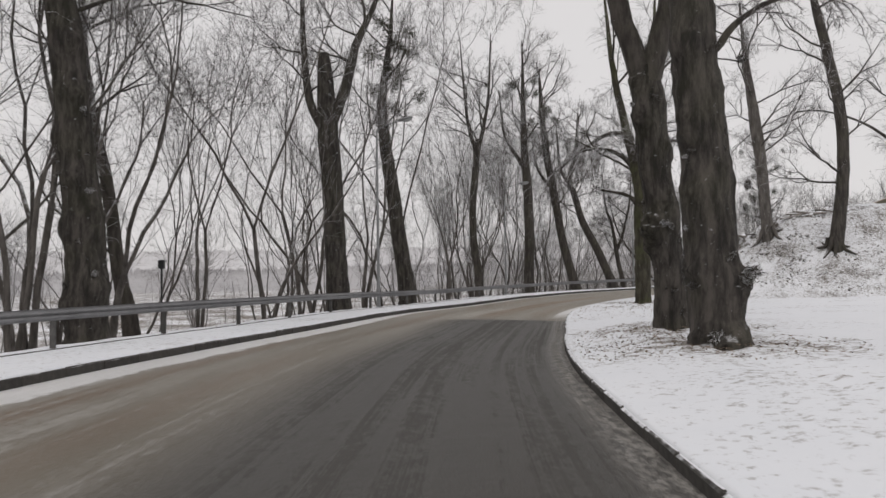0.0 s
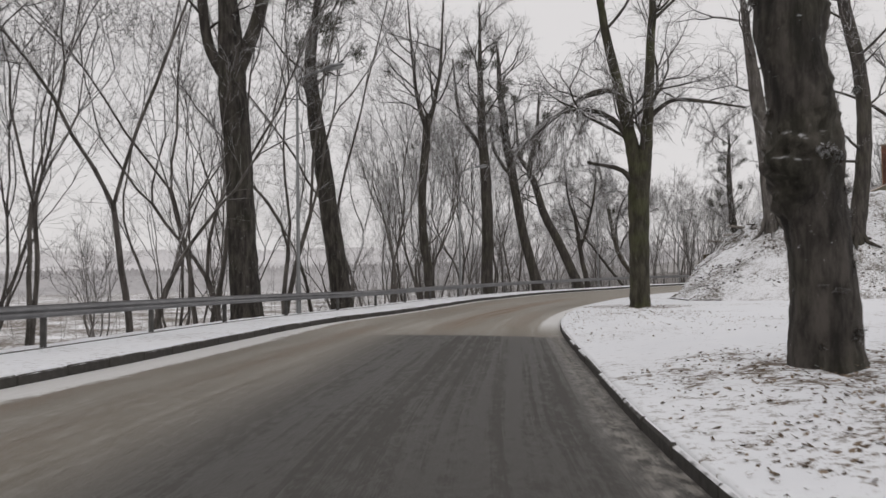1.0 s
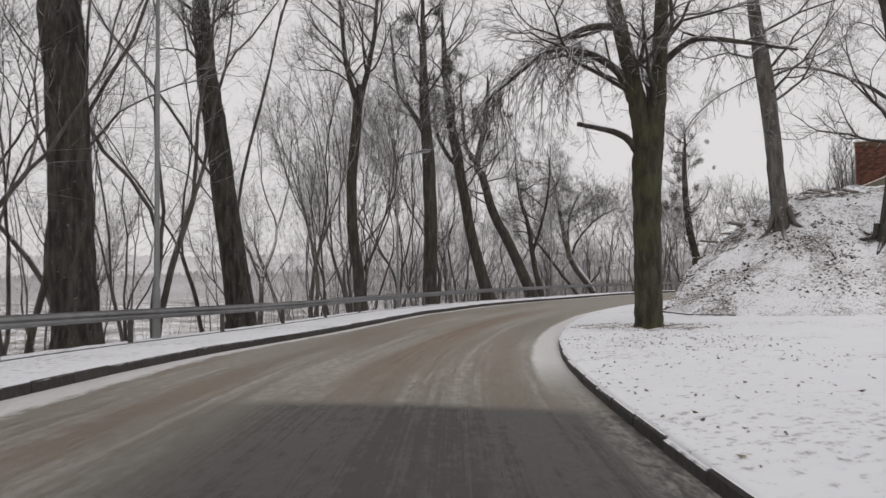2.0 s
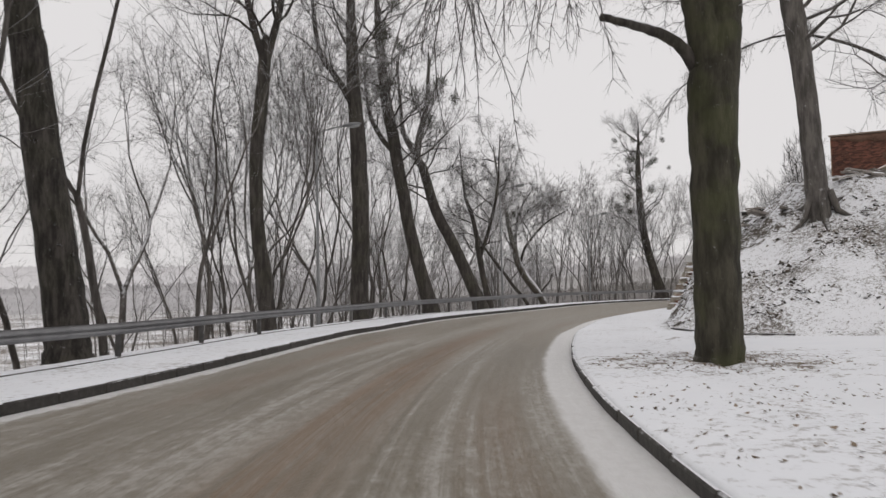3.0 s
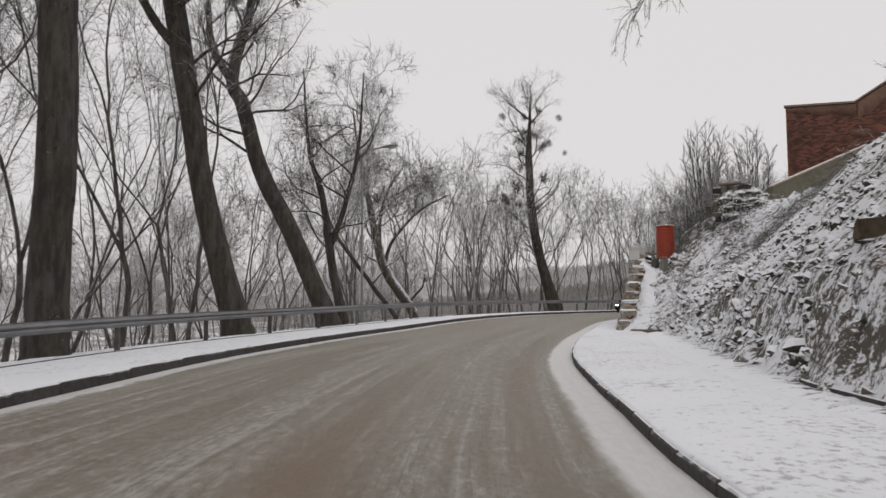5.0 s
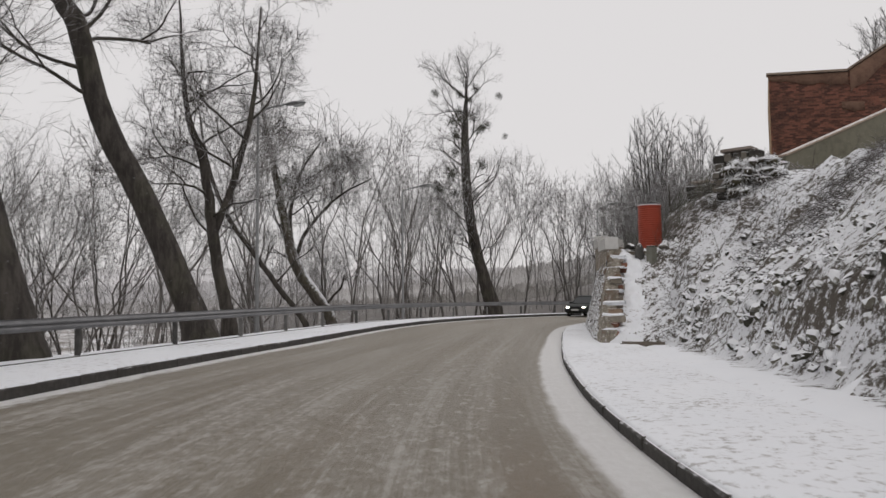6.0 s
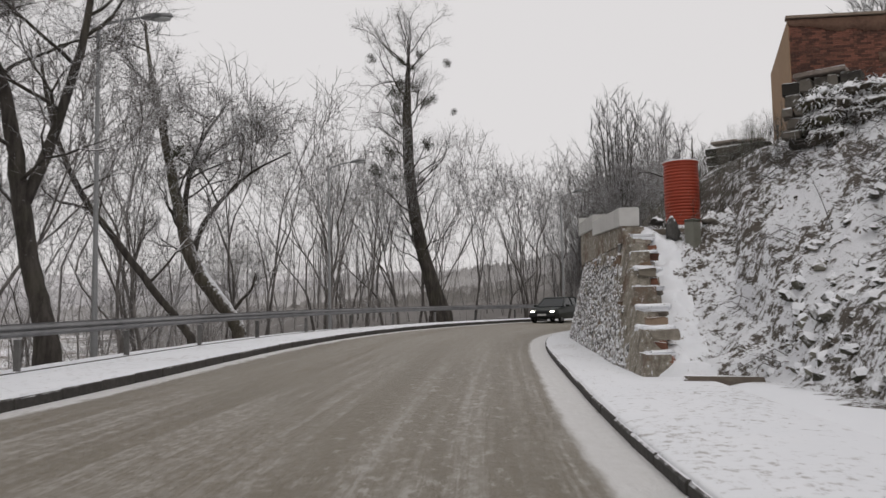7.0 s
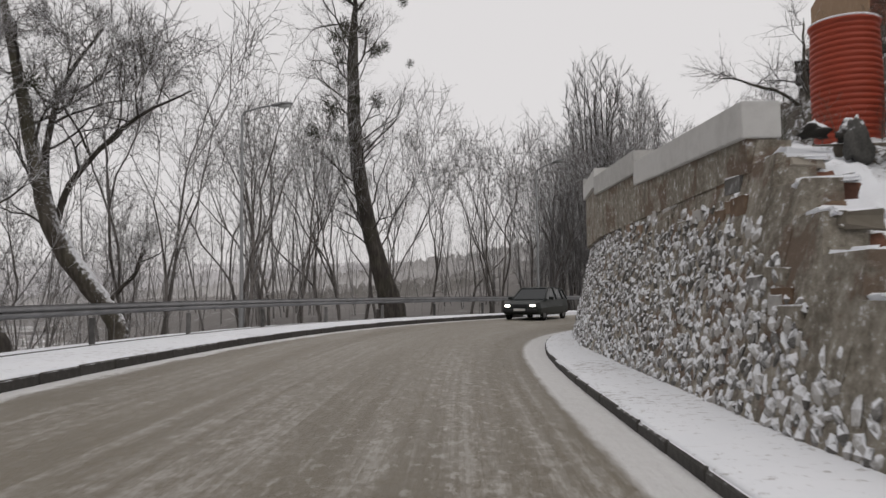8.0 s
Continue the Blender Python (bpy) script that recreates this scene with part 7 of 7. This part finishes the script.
def prism(name, corners, z0, tops, material, label=""):
    bm = bmesh.new()
    lo = [bm.verts.new((*c, z0)) for c in corners]
    hi = [bm.verts.new((*c, t)) for c, t in zip(corners, tops)]
    k = len(corners)
    bm.faces.new(hi)
    bm.faces.new(lo[::-1])
    for i in range(k):
        bm.faces.new((lo[i], lo[(i + 1) % k], hi[(i + 1) % k], hi[i]))
    bmesh.ops.recalc_face_normals(bm, faces=bm.faces)
    return part(name, bm, building, label, material)


face = unit(C2 - C0)
deep = unit(C1 - C0)
E0 = C0 + face * 11
prism("core", [C0 + deep * 0.12 + face * 0.12, C0 + face * 3.8 + deep * 0.12, C0 + face * 3.8 + deep * 8.2, C1 + face * 0.12], 4.5, [12.9] * 4, M["mortar"])
prism("gable_wall", [C0 + face * 3.8 + deep * 0.1, E0 + deep * 0.1, E0 + deep * 8.2, C0 + face * 3.8 + deep * 8.2], 4.5, [12.9, 17.5, 17.5, 12.9], M["mortar"])
prism("flank", [C0 + deep * 0.03, C0 + deep * 0.13 + face * 0.125, C1 + face * 0.125, C1], 4.5, [12.9] * 4, M["plaster"], "stained ochre plaster")
for name, p0, p1, za, zb in (("coping_tile", C0 - face * 0.08, C0 + face * 3.8, 12.9, 12.9), ("coping_tile", C0 + face * 3.8, E0, 12.9, 17.5)):
    q = [p0 - deep * 0.1, p1 - deep * 0.1, p1 + deep * 0.35, p0 + deep * 0.35]
    bm = bmesh.new()
    lo = [bm.verts.new((*c, z + 0.005)) for c, z in zip(q, (za, zb, zb, za))]
    hi = [bm.verts.new((*c, z + 0.11)) for c, z in zip(q, (za, zb, zb, za))]
    bm.faces.new(hi)
    bm.faces.new(lo[::-1])
    for i in range(4):
        bm.faces.new((lo[i], lo[(i + 1) % 4], hi[(i + 1) % 4], hi[i]))
    bmesh.ops.recalc_face_normals(bm, faces=bm.faces)
    part(name, bm, building, "", M["slate"])
# courses of brick, proud of the mortar
bv, bf = [], []
course, long = 0.085, 0.27
row = 0
z = 6.6
while z < 17.3:
    u = -long / 2 * (row % 2)
    while u < 10.9:
        top = 12.86 if u < 3.8 else 12.86 + 4.6 * (u - 3.8) / 7.2
        gone = noise.noise(Vector((u * 0.9, z * 0.9, 2.0))) > 0.52 and rnd.random() < 0.7
        if z + course < top and not gone:
            lo_u, hi_u = max(u, 0) + 0.008, min(u + long, 11) - 0.008
            if hi_u - lo_u > 0.04:
                out = rnd.uniform(-0.006, 0.008)
                n0 = len(bv)
                for uu in (lo_u, hi_u):
                    for zz in (z + 0.005, z + course - 0.005):
                        for dd in (0.14, 0.06 - out):
                            p = C0 + face * uu + deep * dd
                            bv.append((p[0], p[1], zz))
                bf += [tuple(n0 + i for i in q) for q in ((1, 3, 7, 5), (0, 2, 3, 1), (4, 5, 7, 6), (2, 6, 7, 3), (0, 1, 5, 4))]
        u += long
    z += course
    row += 1
tagged(part("brickwork", mesh_from("brickwork", bv, bf, M["brickwork"], True), building, "weathered red brick with sooty and ochre stains"), kind="stuff")


def plaster_patch(label, across, low, high, seed):
    """What is left of a coat of plaster: a thin ragged skin on the bricks."""
    low_edge, high_edge = [], []
    for u in np.arange(across[0], across[1] + 0.01, 0.12):
        rag = 0.22 * noise.fractal(Vector((u * 0.8, seed, 0.0)), 0.6, 2.3, 5)
        t = (u - across[0]) / (across[1] - across[0])
        top = high[0] + (high[1] - high[0]) * t
        base = min(low[0] + (low[1] - low[0]) * t + rag, top - 0.05)
        p = C0 + face * u + deep * 0.024
        low_edge.append((p[0], p[1], base))
        high_edge.append((p[0], p[1], top))
    k = len(low_edge)
    back = [(x + deep[0] * 0.06, y + deep[1] * 0.06, h) for x, y, h in low_edge]
    faces = [(i, i + 1, k + i + 1, k + i) for i in range(k - 1)] + [(2 * k + i, 2 * k + i + 1, i + 1, i) for i in range(k - 1)]
    part("plaster", mesh_from("plaster", low_edge + high_edge + back, faces, M["old_plaster"]), building, label)


plaster_patch("band of old brown plaster under the coping", (0.02, 3.95), (12.6, 12.2), (12.86, 12.86), 3.0)
plaster_patch("ragged remains of ochre plaster", (3.5, 4.6), (10.95, 11.0), (11.35, 11.3), 8.0)
plaster_patch("band of old brown plaster under the sloping coping", (3.95, 10.8), (11.9, 16.5), (12.93, 17.3), 5.0)

# ---- street lamps ----
M["lamp_steel"] = plain("grey_painted_lamp_steel", (0.26, 0.265, 0.27), 0.5, 0.3, vary=0.15)
M["lamp_glass"] = plain("dull_lamp_bowl", (0.42, 0.43, 0.43), 0.25, vary=0.1)


def street_lamp(x, y, tall, turn, reach=1.45):
    ob = thing("street_lamp", "grey steel street lamp with a flat cobra head", "street lamp", "street lamps", at=(x, y, ground_z(x, y) - 0.03), turn=turn)
    t = Tubes()
    t.add([(0, 0, -0.2), (0, 0, 1.2), (0, 0, 1.25), (0, 0, tall)], [0.095, 0.09, 0.07, 0.045], 14)
    part("pole", t.mesh("pole", M["lamp_steel"]), ob)
    t = Tubes()
    t.add([(0, 0, tall - 0.05), (0.12, 0, tall + 0.12), (0.6, 0, tall + 0.28), (reach - 0.3, 0, tall + 0.42)], [0.04, 0.036, 0.034, 0.032], 10)
    part("arm", t.mesh("arm", M["lamp_steel"]), ob)
    bm = bmesh.new()
    bmesh.ops.create_uvsphere(bm, u_segments=20, v_segments=10, radius=0.5)
    for v in bm.verts:
        v.co.x *= 0.85
        v.co.y *= 0.30 + 0.10 * (v.co.x < 0)
        v.co.z *= 0.22 if v.co.z > 0 else 0.10
    moved(bm, Matrix.Translation((reach, 0, tall + 0.44)) @ Matrix.Rotation(radians(-9), 4, "Y"))
    head = part("head", bm, ob, "flat grey lamp head", M["lamp_steel"])
    bm = bmesh.new()
    bmesh.ops.create_uvsphere(bm, u_segments=16, v_segments=8, radius=0.5)
    for v in bm.verts:
        v.co.x *= 0.5
        v.co.y *= 0.22
        v.co.z *= 0.14
    moved(bm, Matrix.Translation((reach + 0.12, 0, tall + 0.40)) @ Matrix.Rotation(radians(-9), 4, "Y"))
    part("bowl", bm, head, "", M["lamp_glass"])
    return ob


street_lamp(-3.05, 35.95, 8.3, -20)
street_lamp(4.65, 57.35, 8.1, -6)
street_lamp(19.6, 79.3, 8.9, -17)
street_lamp(32.3, 92.2, 8.3, -25)
street_lamp(52.5, 97.5, 8.3, -75)

sign = thing("marker_post", "thin post with a small dark box on top", "post", at=(-7.87, 21.43, ground_z(-7.87, 21.43) - 0.05))
t = Tubes()
t.add([(0, 0, -0.2), (0, 0, 2.0)], [0.03, 0.03], 8)
part("shaft", t.mesh("shaft", M["dark"]), sign)
part("box", moved(block(0.16, 0.14, 0.24, 0.015, 2), Matrix.Translation((0, 0, 1.98))), sign, "", M["dark"])

# slabs and planks left on the crest
M["old_wood"] = stone_like("weathered_snowy_wood", (0.12, 0.105, 0.09), (0.32, 0.29, 0.26), 7, 0.95, lo=0.3, hi=0.75)
for k, (x, y, turn, long) in enumerate(((21.2, 46.6, 20, 1.6), (21.7, 47.0, 35, 1.9), (22.3, 47.2, 10, 1.5), (22.9, 47.5, 28, 2.0), (23.6, 47.9, 40, 1.7), (24.2, 48.3, 15, 1.5), (22.5, 46.8, 60, 1.2), (19.0, 47.0, 50, 1.3), (18.6, 47.6, 25, 1.5), (18.9, 48.2, 70, 1.2), (18.2, 48.0, 40, 1.0), (18.0, 48.8, 15, 1.4))):
    ob = thing("plank", "weathered plank with snow lying on the crest of the bank", "plank", "planks on the bank", at=(x, y, ground_z(x, y) + 0.08 + 0.07 * (k % 3)), turn=turn)
    ob.rotation_euler = (radians(-6 + 4 * (k % 4)), radians(-10 + 7 * (k % 3)), radians(turn))
    part("board", block(long, 0.22, 0.09, 0.02, 2, 0.012, 300 + k), ob, "", M["old_wood"])

# ---- oncoming car, standing in its lane ----
M["paint"] = plain("dark_green_car_paint", (0.012, 0.017, 0.014), 0.5, vary=0.2, scale=2.0)
M["paint"].node_tree.nodes["Principled BSDF"].inputs["Coat Weight"].default_value = 0.15
M["glass"] = plain("dark_car_glass", (0.02, 0.024, 0.026), 0.08, vary=0.1)
M["rubber"] = plain("tyre_rubber", (0.016, 0.016, 0.016), 0.9, vary=0.2)
M["rim"] = plain("dull_alloy", (0.22, 0.22, 0.23), 0.4, 0.7, vary=0.2)
M["plate"] = plain("pale_plate", (0.55, 0.55, 0.54), 0.5, vary=0.05)
lamp = Nodes("lit_headlamp", 0.3)
lamp.b.inputs["Emission Color"].default_value = (1.0, 0.93, 0.8, 1)
lamp.b.inputs["Emission Strength"].default_value = 7.0
M["beam"] = lamp.done((0.8, 0.8, 0.78))


def loft(rings, material, name, parent, label=""):
    """A closed skin through rings of points, with capped ends."""
    k = len(rings[0])
    verts = [p for r in rings for p in r]
    faces = [(i * k + j, i * k + (j + 1) % k, (i + 1) * k + (j + 1) % k, (i + 1) * k + j) for i in range(len(rings) - 1) for j in range(k)]
    faces += [tuple(range(k))[::-1], tuple((len(rings) - 1) * k + j for j in range(k))]
    bm = bmesh.new()
    vs = [bm.verts.new(v) for v in verts]
    for q in faces:
        bm.faces.new([vs[i] for i in q])
    bmesh.ops.recalc_face_normals(bm, faces=bm.faces)
    bmesh.ops.bevel(bm, geom=[e for e in bm.edges if e.calc_face_angle(0) > 0.5], offset=0.03, segments=2, affect="EDGES")
    return part(name, bm, parent, label, material)


def car(x, y, z, turn):
    ob = thing("oncoming_car", "dark green estate car with lit headlights in the far lane", "car", at=(x, y, z), turn=turn)

    def ring(px, half, lo, hi, tuck):
        return [(px, -half, lo + 0.1), (px, -half * 0.96, lo), (px, half * 0.96, lo), (px, half, lo + 0.1), (px, half * 1.01, (lo + hi) / 2), (px, half * tuck, hi), (px, -half * tuck, hi), (px, -half * 1.01, (lo + hi) / 2)]

    loft([ring(-2.12, 0.74, 0.42, 0.80, 0.93), ring(-2.0, 0.82, 0.30, 0.95, 0.93), ring(-1.2, 0.85, 0.24, 0.97, 0.93), ring(0.5, 0.85, 0.24, 0.96, 0.93), ring(0.9, 0.85, 0.24, 0.94, 0.92), ring(1.75, 0.83, 0.26, 0.84, 0.9), ring(2.02, 0.76, 0.32, 0.74, 0.92), ring(2.08, 0.70, 0.40, 0.62, 0.95)], M["paint"], "body", ob)

    def top(px, half, lo, hi, tuck):
        return [(px, -half, lo), (px, half, lo), (px, half * tuck, hi), (px, -half * tuck, hi)]

    loft([top(-2.02, 0.76, 0.93, 0.97, 0.99), top(-1.72, 0.77, 0.93, 1.40, 0.80), top(-1.2, 0.78, 0.93, 1.47, 0.77), top(-0.1, 0.78, 0.93, 1.49, 0.77), top(0.25, 0.78, 0.93, 1.44, 0.78), top(1.0, 0.76, 0.90, 0.95, 0.97)], M["glass"], "glasshouse", ob, "dark glass")
    roof = loft([top(-1.75, 0.63, 1.40, 1.45, 0.96), top(-1.2, 0.63, 1.46, 1.515, 0.95), top(-0.1, 0.63, 1.48, 1.53, 0.95), top(0.26, 0.62, 1.43, 1.47, 0.96)], M["paint"], "roof", ob)
    for side in (-1, 1):
        for p0, p1 in (((0.98, 0.76, 0.94), (0.25, 0.615, 1.46)), ((-0.45, 0.785, 0.95), (-0.42, 0.615, 1.49)), ((-1.35, 0.785, 0.95), (-1.3, 0.615, 1.47)), ((-2.0, 0.76, 0.95), (-1.72, 0.62, 1.42))):
            t = Tubes()
            t.add([(p0[0], side * p0[1], p0[2]), (p1[0], side * p1[1], p1[2])], [0.035, 0.03], 6)
            part("pillar", t.mesh("pillar", M["paint"]), ob)
        mirror = part("mirror", moved(block(0.12, 0.2, 0.14, 0.03, 2), Matrix.Translation((0.72, side * 0.93, 0.93))), ob, "", M["paint"])
        bm = bmesh.new()
        bmesh.ops.create_uvsphere(bm, u_segments=14, v_segments=8, radius=0.5)
        moved(bm, Matrix.Translation((2.03, side * 0.55, 0.66)) @ Matrix.Diagonal((0.12, 0.26, 0.15, 1)))
        part("headlight", bm, ob, "lit headlight", M["beam"])
        for px in (1.32, -1.28):
            wheel = part("wheel", moved(merged(*[moved(block(0.05, 0.05, 0.4, 0.01), Matrix.Translation((px, side * 0.8, 0.31)) @ Matrix.Rotation(a * 1.2566, 4, "Y") @ Matrix.Translation((0, 0, -0.2))) for a in range(5)]), Matrix.Identity(4)), ob, "", M["rim"])
            t = Tubes()
            t.add([(px + 0.25 * math.cos(a), side * 0.77, 0.31 + 0.25 * math.sin(a)) for a in np.linspace(0, 6.283, 25)], [0.075] * 25, 8, cap=False)
            part("tyre", t.mesh("tyre", M["rubber"]), wheel)
            bm = bmesh.new()
            bmesh.ops.create_cone(bm, cap_ends=True, segments=24, radius1=0.19, radius2=0.19, depth=0.08)
            part("rim", moved(bm, Matrix.Translation((px, side * 0.79, 0.31)) @ Matrix.Rotation(radians(90), 4, "X")), wheel, "", M["rim"])
    part("grille", moved(block(0.05, 0.62, 0.13, 0.02, 2), Matrix.Translation((2.055, 0, 0.59))), ob, "black grille", M["dark"])
    part("bumper", moved(block(0.16, 1.5, 0.16, 0.05, 3), Matrix.Translation((2.04, 0, 0.37))), ob, "dark plastic bumper", M["dark"])
    part("number_plate", moved(block(0.02, 0.5, 0.11, 0.004), Matrix.Translation((2.13, 0, 0.44))), ob, "pale number plate", M["plate"])
    return ob


qz = 0.5 * (rise_left(89.0) + rise_right(84.0)) + 0.09
auto = car(44.9, 89.85, float(qz), math.degrees(math.atan2(-0.45, -0.9)))
auto.scale = (1.0, 1.0, 0.93)
